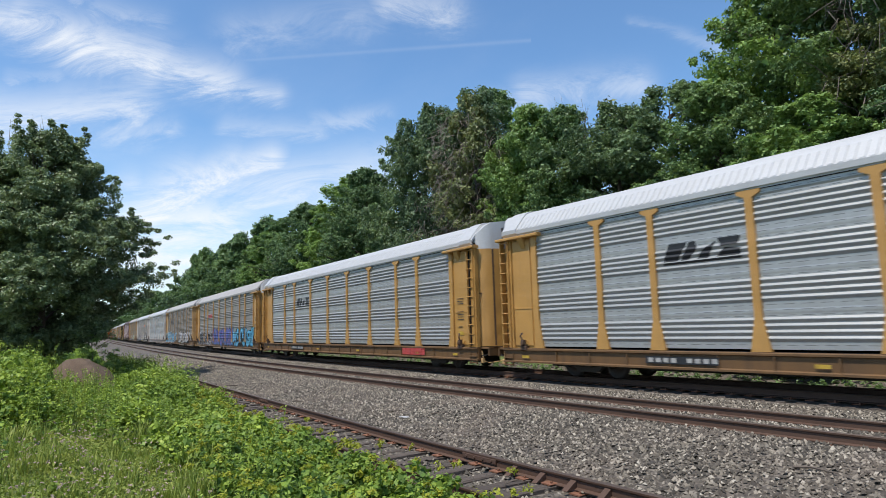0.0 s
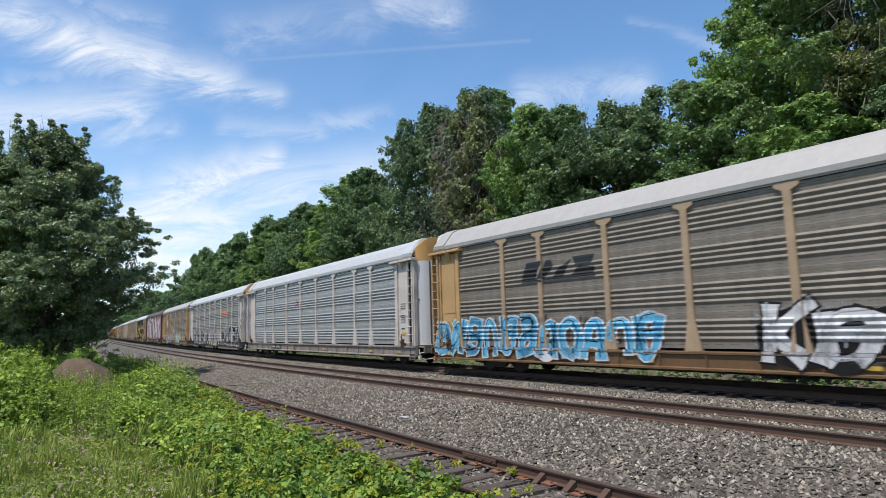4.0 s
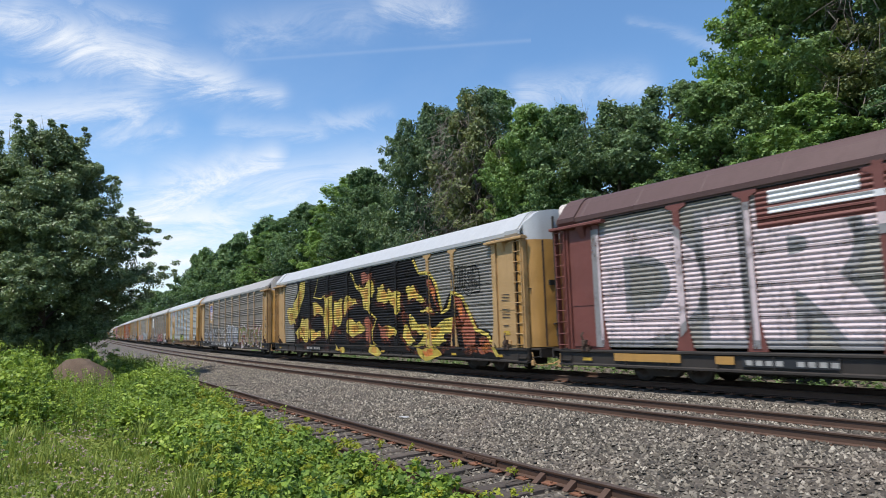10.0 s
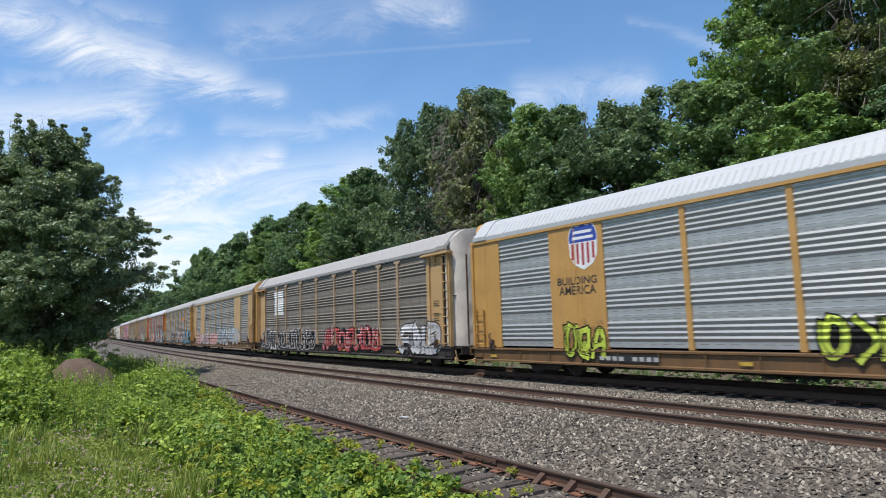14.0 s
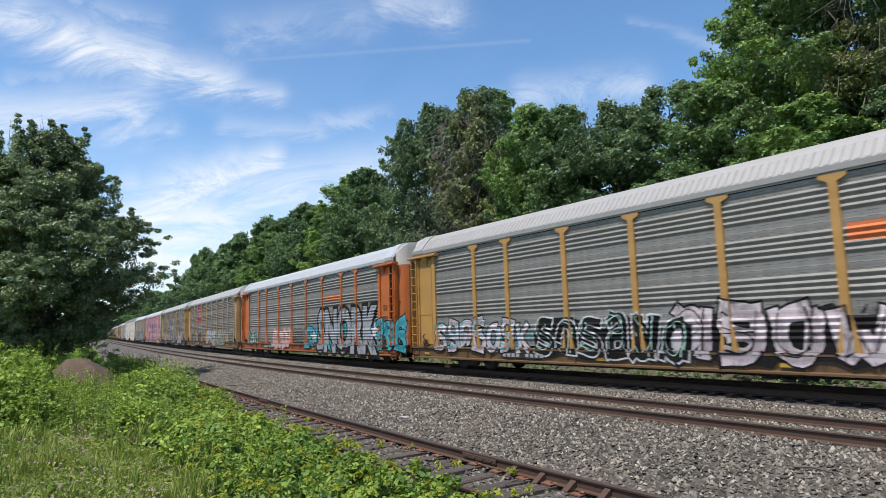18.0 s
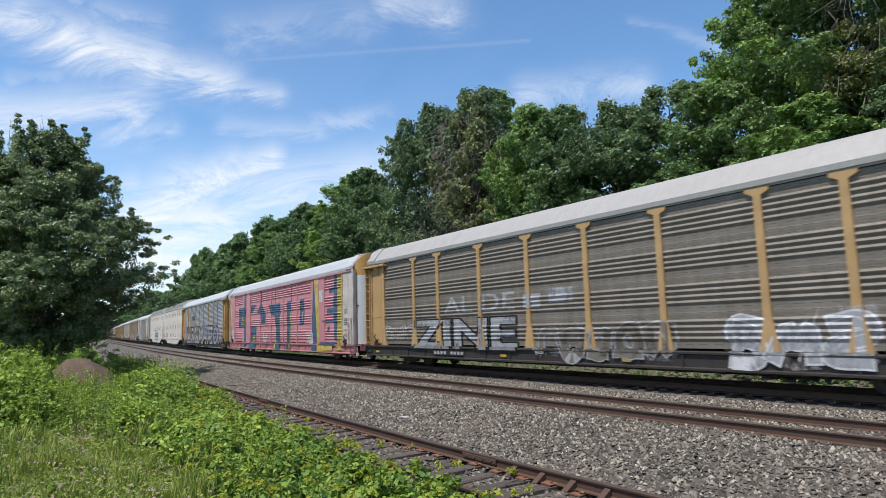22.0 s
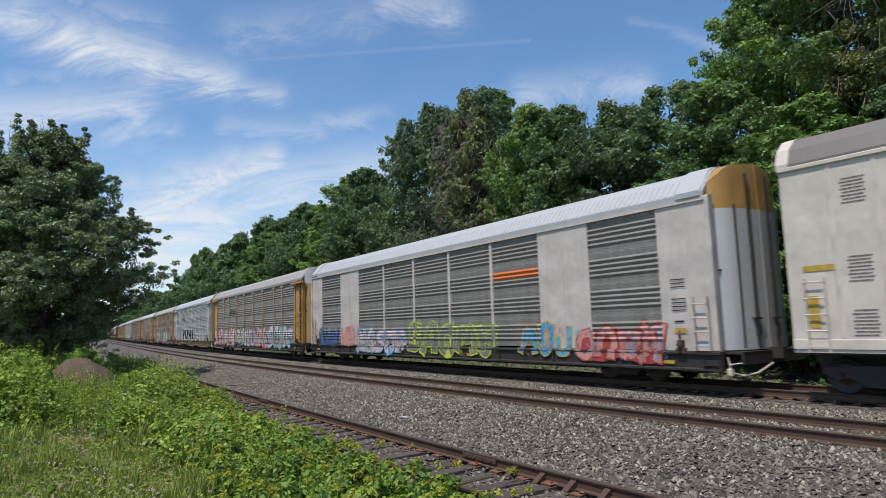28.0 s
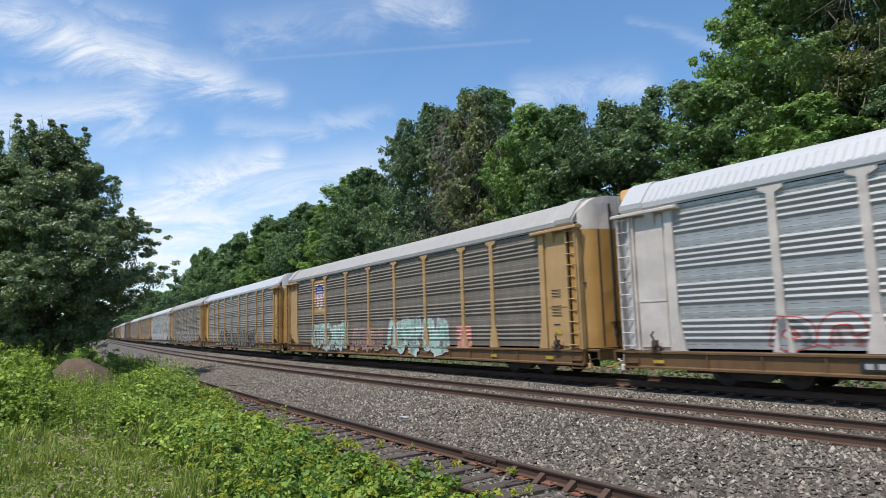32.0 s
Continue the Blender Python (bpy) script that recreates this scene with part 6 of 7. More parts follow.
def placards(car, kind, dark):
    """Number boards and small stencils, as plain bars."""
    ink = M["number_white"] if dark else M["decal_black"]
    if dark:
        conform("number_board", *rect(6.1, 8.3, 0.58, 0.78), kind, "bands", 0.004, M["decal_black"], car)
    conform("number_marking", *join([rect(6.2 + 0.24 * i, 6.36 + 0.24 * i, 0.62, 0.74) for i in range(9) if i != 4]), kind, "bands", 0.008, ink, car)["kind"] = "stuff"
    st = [rect(25.75, 26.2, z, z + 0.03) for z in (2.0, 2.1, 2.2, 2.3, 2.62, 2.72, 2.82)] + [rect(25.8, 26.1, 1.7, 1.74)]
    conform("stencil", *join(st), kind, "bands", 0.006, M["decal_black"], car)["kind"] = "stuff"
    conform("warning_placard", *rect(25.8, 26.15, 1.40, 1.54), kind, "bands", 0.006, M["decal_yellow"], car)
    for u in (1.0, 10.6, 16.2, 22.4, 25.4):
        conform("yellow_marking", *rect(u, u + 0.34, 0.60, 0.69), kind, "bands", 0.004, M["decal_yellow"], car)


def autorack(label, panel="galv", post="yellow", sill="yellow_dark", roof="roof_white", ribs=True, end="yellow", door="yellow", cap="roof_white", kind="post", style="bands", items=(), dark=True, solid=None, slot=False, near=True, sprayed=0):
    """A closed car carrier: sheet-metal sides between posts on a flat car."""
    car = tagged(new("autorack_car"), label, "freight car", "cars of the train")
    h = LEN / 2
    part("underframe", underframe_mesh(), M["black_steel"], car)
    part("side_sill", sill_mesh(), M[sill], car)
    part("side_sill", sill_mesh(), M[sill], car, m=BACK)
    part("roof", roof_mesh(ribs), M[roof], car)
    for sx in (1, -1):
        end_m = pose(sx * h, 0, 0) @ (Matrix() if sx > 0 else FLIP)
        part("roof_hood", roof_hood_mesh(), M[roof], car, m=end_m)
        part("end_door", end_door_mesh(0.96, 4.72 if kind == "post" else 4.6, slot), M[door], car, m=end_m)
        part("end_cap", end_door_mesh(4.72 if kind == "post" else 4.6, 5.8, slot, True), M[cap], car, m=end_m)
        if slot:
            part("door_slot", cached("slot", lambda: Shape().box(0.20, 0.352, -0.72, -0.30, 3.10, 3.28).mesh("slot")), M["dark_slot"], car, m=end_m)
            part("door_slot", cached("slot", None), M["dark_slot"], car, m=end_m @ BACK)
        for y in (-0.45, 0.45):
            part("lock_rod", cached(("rod", y), lambda: Shape().bevel_box(0.30, 0.385, y - 0.028, y + 0.028, 1.0, 5.55, 0.008).bevel_box(0.30, 0.41, y - 0.16, y + 0.16, 1.72, 1.77, 0.01).bevel_box(0.30, 0.41, y - 0.06, y + 0.06, 1.3, 1.6, 0.01).mesh("lock_rod")), M["black_steel"], car, m=end_m)
        part("coupler", COUPLER, M["black_steel"], car, m=end_m)
        part("uncoupling_rod", ROD, M["decal_white"] if post == "white_paint" else M["black_steel"], car, m=end_m)
        part("end_platform", PLATFORM, M[sill], car, m=end_m)
        tr = part("truck", TRUCK, M["black_steel"], car, m=pose(sx * 10.05, 0, 0))
        for x in (-0.89, 0.89):
            part("wheelset", WHEELSET, M["wheel"], tr, m=pose(x, 0, 0))
        part("sill_steps", STEPS, M[sill], car, m=end_m @ FLIP)
        part("door_latch", LATCH, M["rust_works"], car, "rusty door latch with a lever", m=end_m @ FLIP)
        part("cut_lever", LEVER, M["yellow_old"] if end != "white_paint" else M["cream"], car, "bent lever below the coupler", m=end_m)
        part("air_hose", HOSE, M["hose"], car, m=end_m)
        part("door_seam", cached("doorseam", lambda: Shape().along([(-1.40, 2.98), (-1.28, 2.98), (-1.28, 3.01), (-1.40, 3.01)], -0.06, 0.03).add([(0.245, -0.93, 1.0), (0.265, -0.86, 1.0), (0.265, -0.86, 4.7), (0.245, -0.93, 4.7), (0.20, -0.88, 1.0), (0.20, -0.88, 4.7)], [(0, 1, 2, 3), (1, 4, 5, 2), (4, 0, 3, 5)]).mesh("seam")), M["rust_works"], car, m=end_m)
        if kind == "post":
            for nm, me in CORNER.items():
                part(nm, me, M[end], car, m=end_m @ FLIP)
            part("ladder", ladder_mesh(0.95, 4.82, 0.40, -1.66), M[end], car, m=end_m @ FLIP @ pose(0.08, 0, 0))
            part("drip_rail", DRIP, M[end], car, m=end_m @ FLIP)
            part("hinge_strip", cached("hinge", lambda: Shape().box(0.455, 0.49, -1.575, -1.50, 1.0, 4.75).mesh("hinges")), M["dark_slot"], car, m=end_m @ FLIP)
        else:
            part("ladder", ladder_mesh(0.95, 2.35, 0.42, -1.66), M[end], car, m=end_m @ FLIP @ pose(0.25, 0, 0))
            part("corner_post", cached("cpost", lambda: Shape().bevel_box(0.0, 0.12, -1.62, -1.46, 0.94, 4.95, 0.03).mesh("corner_post")), M[end], car, m=end_m @ FLIP)
    part("far_side_wall", far_wall_mesh(), M[panel], car)
    if kind == "post":
        for i, u in enumerate(POSTS):
            part("side_post", POST, M["s_black" if i < sprayed else post], car, m=pose(u - h, 0, 0))
        e = (1.84,) + POSTS + (LEN - 1.84,)
        for a, b in zip(e[:-1], e[1:]):
            part("side_panel", panel_mesh(b - a, style), M[panel], car, m=pose(a - h, 0, 0))
    elif kind == "flush":
        for i, (a, b) in enumerate(FLUSH_BAYS):
            part("side_panel", panel_mesh(b - a, style), M[panel], car, m=pose(a - h, 0, 0))
        e = [0.0] + [x for ab in FLUSH_BAYS for x in ab] + [LEN]
        for a, b in zip(e[0::2], e[1::2]):
            def plate(w):
                sh = Shape().bevel_box(0, w, -1.552, -1.44, 0.94, 4.9, 0.01)
                if w > 1:
                    sh.box(w * 0.5 - 0.02, w * 0.5 + 0.02, -1.564, -1.552, 1.0, 4.8)
                return sh.mesh("solid_panel")
            part("solid_panel", cached(("plate", round(b - a, 2)), lambda: plate(b - a)), M[end if a < 0.1 or b > LEN - 0.1 else (solid or post)], car, m=pose(a - h, 0, 0))
        part("top_rail", cached("toprail", lambda: Shape().box(-h, h, -1.60, -1.44, 4.84, 4.95).mesh("top_rail")), M[solid or post], car)
    part("eave_gap", cached("eave", lambda: Shape().box(-h + 0.1, h - 0.1, -1.545, -1.45, 4.86, 4.95).mesh("eave")), M["dark_slot"] if kind == "post" else M[solid or post], car)
    if near:
        placards(car, kind, dark)
    decorate(car, kind, style, items)
    return car


def automax(label, items, seed):
    """One smooth-sided unit of the tall twin-unit car."""
    car = tagged(new("twin_unit_car"), label, "freight car", "cars of the train")
    ln = 21.6
    h = ln / 2
    # fish-bellied side: deeper between the trucks
    ol = [(-h, 0.95), (-h + 3.4, 0.95), (-h + 5.2, 0.42), (h - 5.2, 0.42), (h - 3.4, 0.95), (h, 0.95), (h, 5.2), (-h, 5.2)]
    n = len(ol)
    for sy, nm in ((-1, "side_wall"), (1, "side_wall")):
        y0, y1 = sy * 1.54, sy * 1.42
        part(nm, Shape().add([(x, y0, z) for x, z in ol] + [(x, y1, z) for x, z in ol], [tuple(range(n)), tuple(range(2 * n - 1, n - 1, -1))] + [(i, i + n, (i + 1) % n + n, (i + 1) % n) for i in range(n)]), M["cream"], car)
    rf = [(-1.58, 5.16), (-1.58, 5.26), (-1.44, 5.62), (-1.12, 5.90), (-0.6, 6.05), (0, 6.1)]
    rf = rf + [(-y, z) for y, z in rf[-2::-1]]
    part("roof", Shape().along(rf + [(y * 0.96, z - 0.06) for y, z in rf[::-1]], -h + 0.25, h - 0.25), M["roof_taupe"], car)
    for sx in (1, -1):
        x0, x1 = sorted((sx * (h - 0.25), sx * (h + 0.03)))
        part("roof_end", Shape().along([(y * 1.01, z + 0.02) for y, z in rf] + [(y * 0.9, z - 0.2) for y, z in rf[::-1]], x0, x1), M["cream"], car)
        x0, x1 = sorted((sx * (h - 0.3), sx * (h + 0.02)))
        part("end_wall", Shape().along([(-1.44, 0.95), (1.44, 0.95), (1.44, 5.1), (1.1, 5.75), (0, 6.0), (-1.1, 5.75), (-1.44, 5.1)], x0, x1), M["yellow"], car)
        tr = part("truck", TRUCK, M["black_steel"], car, m=pose(sx * (h - 1.6), 0, 0))
        for x in (-0.89, 0.89):
            part("wheelset", WHEELSET, M["wheel"], tr, m=pose(x, 0, 0))
        part("ladder", ladder_mesh(0.95, 2.6, 0.42, -1.62), M["cream"], car, m=pose(sx * (h - 0.55) - 0.2, 0, 0))
    part("underframe", Shape().box(-h, h, -1.42, 1.42, 0.90, 0.97).box(-h, h, -0.35, 0.35, 0.5, 0.9), M["black_steel"], car)
    part("belt_rail", Shape().bevel_box(-h, h, -1.57, -1.53, 1.02, 1.24, 0.012), M["cream"], car)
    part("eave_rail", Shape().bevel_box(-h, h, -1.60, -1.53, 5.10, 5.20, 0.015), M["cream"], car)

    def punched():
        sh = Shape()
        for i in range(8):
            for j in range(6):
                x, z = -0.225 + 0.078 * j + 0.036 * (i % 2), -0.29 + 0.075 * i
                sh.box(x, x + 0.052, -1.548, -1.535, z, z + 0.034)
        return sh.mesh("vent")
    vent = cached("vent", punched)
    for row, z in enumerate((4.45, 2.75, 1.6)):
        for i in range(11):
            x = -h + 1.5 + i * 1.82
            if x < h - 1.5 and (row == 0 or i % 5 != 3 or z > 2):
                part("vent_slots", vent, M["dark_slot"], car, m=pose(x, 0, z))["kind"] = "stuff"
    for q in np.arange(-h + 1.045, h - 0.5, 0.91):
        part("panel_seam", cached("seam", lambda: Shape().add([(-0.07, -1.535, 1.28), (0.0, -1.562, 1.28), (0.07, -1.535, 1.28), (-0.07, -1.535, 5.12), (0.0, -1.562, 5.12), (0.07, -1.535, 5.12)], [(0, 1, 4, 3), (1, 2, 5, 4), (0, 2, 1), (3, 4, 5)]).mesh("seam")), M["cream"], car, m=pose(q, 0, 0))
    decorate(car, "smooth", "bands", [(it[0], *shift_item(it, LEN / 2 - h)) for it in items])
    return car


def shift_item(it, du):
    """Moves a scrawl or bar along a shorter unit."""
    a = list(it[1:])
    i = 1 if it[0] == "scrawl" else 0
    a[i], a[i + 1] = a[i] + du, a[i + 1] + du
    return a

CARS = []


def add_car(ob, rear, half=LEN / 2, axle=10.05):
    CARS.append((ob, rear, half, axle))


UP = (("bar", 4.66, 6.40, 2.75, 4.72, "yellow_old"), ("shield", 4.9, 6.2, 2.95, 4.55))
NSL = (("logo", 6.85, 9.1, 3.25, 3.85),)
LIVERY, LIVERY_AFTER = [], []
paint = []
paint += [*NSL]
LIVERY.append(dict(label='yellow and bright silver car carrier with a black emblem', roof='roof_white', items=paint))
paint = []
paint += [*NSL, ('bar', 21.2, 23.2, 0.55, 0.85, 's_red')]
LIVERY.append(dict(label='yellow and silver car carrier with a white roof', panel='galv', cap='roof_white', items=paint))
paint = []
paint += [('bar', 6.81, 8.76, 3.29, 3.62, 's_red'), ('scrawl', 1, 1.42, 9.0, 0.55, 1.98, 1.15, 's_white', 's_black', 's_silver'), ('scrawl', 2, 9.31, 18.09, 0.55, 2.21, 1.5, 's_navy', 's_blue', 's_red'), ('scrawl', 3, 18.17, 25.67, 0.55, 2.12, 1.45, 's_black', 's_sky', 's_teal')]
LIVERY.append(dict(label='yellow and silver car carrier with blue graffiti along the bottom', panel='galv_dull', roof='roof_grey', ribs=False, cap='roof_white', items=paint))
paint = []
paint += [('scrawl', 4, 0.18, 11.27, 0.55, 2.08, 1.3, 's_white', 's_sky', 's_black'), ('scrawl', 5, 13.9, 23.46, 0.55, 2.08, 1.6, 's_black', 's_white', 's_silver'), ('logo', 5.55, 8.94, 3.17, 3.92)]
LIVERY.append(dict(label='yellow car carrier with grimy panels and white graffiti', panel='galv_brown', post='tan', end='yellow_old', roof='roof_grey', ribs=False, items=paint))
paint = []
paint += [('stroke', [(11.2, 3.3), (12.0, 3.75)], 0.09, 's_red'), ('stroke', [(11.2, 3.75), (12.0, 3.3)], 0.09, 's_red')]
LIVERY.append(dict(label='white and bright silver car carrier', panel='galv', post='white_paint', end='white_paint', door='door_white', cap='yellow', sill='sill_white', items=paint))
paint = []
paint += [('bar', 17.98, 20.31, 3.38, 3.73, 'decal_orange'), ('scrawl', 6, 3.25, 10.95, 0.55, 2.15, 1.1, 's_black', 's_grey', 's_white'), ('scrawl', 7, 11.44, 17.53, 0.55, 2.38, 1.7, 's_yellow', 's_silver', 's_purple'), ('scrawl', 8, 17.94, 25.48, 0.55, 2.33, 1.75, 's_white', 's_black', 's_white'), ('stroke', ((6.71, 3.66), (7.45, 3.18)), 0.09, 's_red'), ('stroke', ((6.67, 3.25), (7.48, 3.57)), 0.09, 's_red')]
LIVERY.append(dict(label='white-ended silver car carrier with black and yellow graffiti', panel='galv_dull', post='white_paint', end='white_paint', door='door_white', cap='yellow', sill='sill_dark', items=paint))
paint = []
paint += [*UP, ('scrawl', 9, 5.22, 11.39, 0.55, 1.79, 1.3, 's_sky', 's_silver', 's_blue'), ('scrawl', 10, 12.51, 13.94, 0.88, 2.44, 1.6, 's_white', 'galv_brown', 's_white'), ('scrawl', 11, 15.1, 19.83, 0.55, 1.81, 1.4, 's_silver', 's_mint', 'galv_brown'), ('scrawl', 12, 1.79, 4.22, 1.1, 1.62, 0.9, 's_white', 'galv_brown', 's_white')]
LIVERY.append(dict(label='yellow car carrier with brown-grey panels and a shield emblem', panel='galv_brown', post='yellow_old', roof='roof_grey', ribs=False, end='yellow_old', door='yellow_old', items=paint))
paint = []
paint += [('word', 'DIRTYARK', 2.0, 23.9, 1.42, 4.2, 's_chalk', 's_grey', 0.10), ('poly', ((6.73, 3.88), (12.11, 3.88), (12.11, 5.07), (6.73, 5.07)), 'maroon', 0.02), ('poly', ((7.05, 4.44), (9.03, 4.44), (9.03, 4.77), (7.05, 4.77)), 'decal_white', 0.024), ('poly', ((7.03, 4.21), (9.57, 4.21), (9.57, 4.36), (7.03, 4.36)), 'decal_white', 0.024), ('poly', ((9.58, 4.05), (11.73, 4.05), (11.73, 4.57), (9.58, 4.57)), 'decal_white', 0.024), ('scrawl', 13, 22.85, 24.17, 0.86, 1.76, 0.6, 's_black', 's_black', 's_black'), ('bar', 25.7, 26.35, 3.35, 3.85, 's_salmon'), ('bar', 2.2, 4.4, 0.62, 0.84, 'yellow'), ('bar', 5.4, 5.9, 0.62, 0.82, 'yellow'), ('bar', 11.2, 12.9, 0.62, 0.84, 'yellow'), ('bar', 17.5, 18.6, 0.62, 0.82, 'yellow'), ('bar', 20.3, 22.0, 0.62, 0.84, 'yellow')]
LIVERY.append(dict(label='oxide-red car carrier with huge pale graffiti letters', panel='galv_dull', post='maroon', end='maroon', door='maroon', cap='white_paint', roof='roof_brown', ribs=False, style="ribbed", slot=True, sill='sill_dark', items=paint))
paint = []
paint += [('poly', ((3.37, 3.3), (4.76, 4.75), (9.86, 4.79), (12.72, 4.91), (17.89, 4.83), (19.51, 4.83), (19.92, 3.99), (20.85, 4.0), (21.47, 3.18), (21.68, 2.44), (22.39, 3.26), (22.97, 3.04), (23.69, 2.32), (24.24, 1.67), (24.89, 1.55), (25.51, 0.78), (25.57, 0.5), (24.52, 0.6), (3.89, 0.79)), 's_black', 0.003)]
paint += [('stroke', ((19.33, 4.82), (19.86, 4.13), (20.7, 4.08), (21.23, 3.58), (21.52, 2.87), (21.67, 2.32), (22.14, 2.47), (22.5, 3.14), (23.19, 2.9), (23.68, 2.21), (24.03, 1.62), (24.79, 1.4), (25.46, 0.64)), 0.16, 's_yellow'), ('flame', ((20.61, 3.84), (21.15, 3.4), (21.42, 2.58), (21.08, 2.66), (20.71, 3.38)), 's_rust', 's_orange'), ('flame', ((22.61, 2.96), (23.17, 2.73), (23.39, 2.12), (23.1, 1.91), (22.75, 2.48)), 's_rust', 's_orange'), ('flame', ((23.47, 2.33), (23.97, 1.56), (23.92, 0.99), (23.33, 0.93), (23.07, 1.58)), 's_rust', 's_rust')]
paint += [('flame', ((24.2, 1.25), (24.86, 1.3), (25.38, 0.64), (24.43, 0.65)), 's_rust', 's_orange'), ('flame', ((15.82, 2.02), (16.97, 1.69), (16.82, 1.1), (15.99, 1.33)), 's_rust', 's_rust'), ('flame', ((14.18, 2.23), (15.03, 2.2), (15.07, 1.09), (14.36, 1.17)), 's_rust', 's_rust'), ('flame', ((13.81, 4.6), (15.08, 4.61), (15.15, 4.03), (14.03, 3.98)), 's_rust', 's_rust'), ('flame', ((12.44, 4.86), (13.77, 3.92), (15.16, 4.2), (15.52, 3.59), (14.99, 3.32), (14.99, 2.68), (14.2, 2.72), (13.75, 3.67)), 's_yellow', 's_amber'), ('flame', ((15.72, 3.82), (16.49, 3.82), (16.36, 3.37), (17.2, 3.45), (17.07, 3.13), (15.68, 3.08)), 's_yellow', 's_amber')]
paint += [('flame', ((16.91, 3.7), (18.16, 3.36), (17.99, 2.52), (17.7, 2.36), (17.35, 2.85), (16.77, 3.15)), 's_yellow', 's_amber'), ('flame', ((18.62, 3.53), (19.32, 3.69), (20.37, 2.85), (18.84, 2.94)), 's_yellow', 's_amber'), ('flame', ((12.28, 2.29), (13.65, 2.21), (14.34, 1.65), (12.79, 1.28), (12.09, 1.6)), 's_yellow', 's_amber'), ('flame', ((6.94, 3.42), (8.5, 3.07), (8.74, 2.46), (7.18, 2.52)), 's_yellow', 's_amber'), ('flame', ((8.73, 3.77), (10.08, 3.71), (10.08, 2.37), (9.14, 1.05), (8.67, 2.42)), 's_yellow', 's_amber'), ('flame', ((10.31, 3.4), (11.51, 3.45), (11.23, 2.0), (10.33, 2.02)), 's_yellow', 's_amber')]
paint += [('flame', ((11.81, 3.48), (13.05, 3.38), (13.58, 3.06), (12.26, 2.97), (11.69, 2.41)), 's_yellow', 's_amber'), ('flame', ((18.89, 2.4), (19.75, 1.83), (21.22, 1.79), (22.59, 2.13), (22.45, 1.57), (21.72, 1.39), (21.98, 1.12), (20.87, 1.0), (19.19, 0.92), (20.18, 1.48), (19.16, 1.58)), 's_yellow', 's_amber'), ('flame', ((18.5, 1.94), (18.98, 1.52), (19.45, 1.1), (18.69, 0.96), (18.22, 1.32)), 's_yellow', 's_amber'), ('flame', ((14.76, 0.58), (15.08, 1.21), (16.32, 0.51)), 's_yellow', 's_amber'), ('flame', ((10.66, 0.97), (12.03, 0.58), (10.83, 0.57)), 's_yellow', 's_amber')]
paint += [('flame', ((19.59, 0.93), (21.15, 0.95), (21.71, 0.59), (19.72, 0.58)), 's_gold', 's_orange'), ('flame', ((3.34, 2.5), (4.77, 4.91), (5.66, 5.02), (5.05, 3.44), (4.3, 2.69)), 's_yellow', 's_amber'), ('flame', ((3.82, 1.64), (5.15, 2.59), (6.35, 2.44), (6.28, 1.07), (4.53, 1.19)), 's_yellow', 's_amber'), ('flame', ((2.2, 3.08), (3.73, 3.33), (4.03, 2.09), (2.82, 2.23)), 's_yellow', 's_amber'), ('flame', ((6.22, 1.71), (8.17, 1.74), (8.38, 1.36), (6.71, 1.1)), 's_yellow', 's_amber'), ('flame', ((19.81, 2.52), (20.72, 2.62), (21.4, 2.32), (20.7, 2.35)), 's_yellow', 's_amber'), ('flame', ((16.5, 1.88), (17.87, 1.62), (17.66, 1.37), (16.6, 1.4)), 's_yellow', 's_amber')]
paint += [('stroke', ((7.15, 3.69), (7.68, 4.41), (7.9, 4.87)), 0.07, 's_yellow'), ('stroke', ((7.16, 3.73), (8.34, 3.6), (8.91, 3.75)), 0.08, 's_yellow'), ('stroke', ((14.71, 2.7), (15.61, 2.21), (15.15, 1.64), (15.07, 1.01)), 0.12, 's_yellow'), ('stroke', ((5.77, 1.13), (4.67, 2.23), (4.2, 2.58)), 0.05, 's_black'), ('stroke', ((13.75, 3.58), (13.39, 4.22), (12.71, 4.65)), 0.06, 's_black'), ('scrawl', 77, 22.4, 24.4, 2.9, 4.2, 0.7, 's_black', 'galv_dull', 's_black')]
LIVERY.append(dict(label='car carrier covered with black and yellow graffiti', panel='galv_dull', post='yellow_old', end='yellow_old', roof='roof_white', ribs=False, style="ribbed", slot=True, sprayed=6, sill='sill_dark', items=paint))
paint = []
paint += [*UP, ('scrawl', 16, 1.9, 8.2, 0.7, 2.15, 1.25, 's_black', 's_silver', 's_black'), ('scrawl', 17, 8.2, 13.2, 0.55, 2.3, 1.5, 's_white', 'galv_brown', 's_black'), ('scrawl', 18, 13.2, 17.4, 0.55, 2.3, 1.6, 's_white', 's_silver', 's_navy'), ('scrawl', 19, 17.4, 25.2, 0.55, 2.35, 1.6, 's_pinkish', 'leaf_olive', 's_red')]
LIVERY.append(dict(label='yellow car carrier with grimy panels under white graffiti', panel='galv_brown', post='tan', end='yellow_old', roof='roof_grey', ribs=False, cap='roof_grey', sill='sill_dark', items=paint))
paint = []
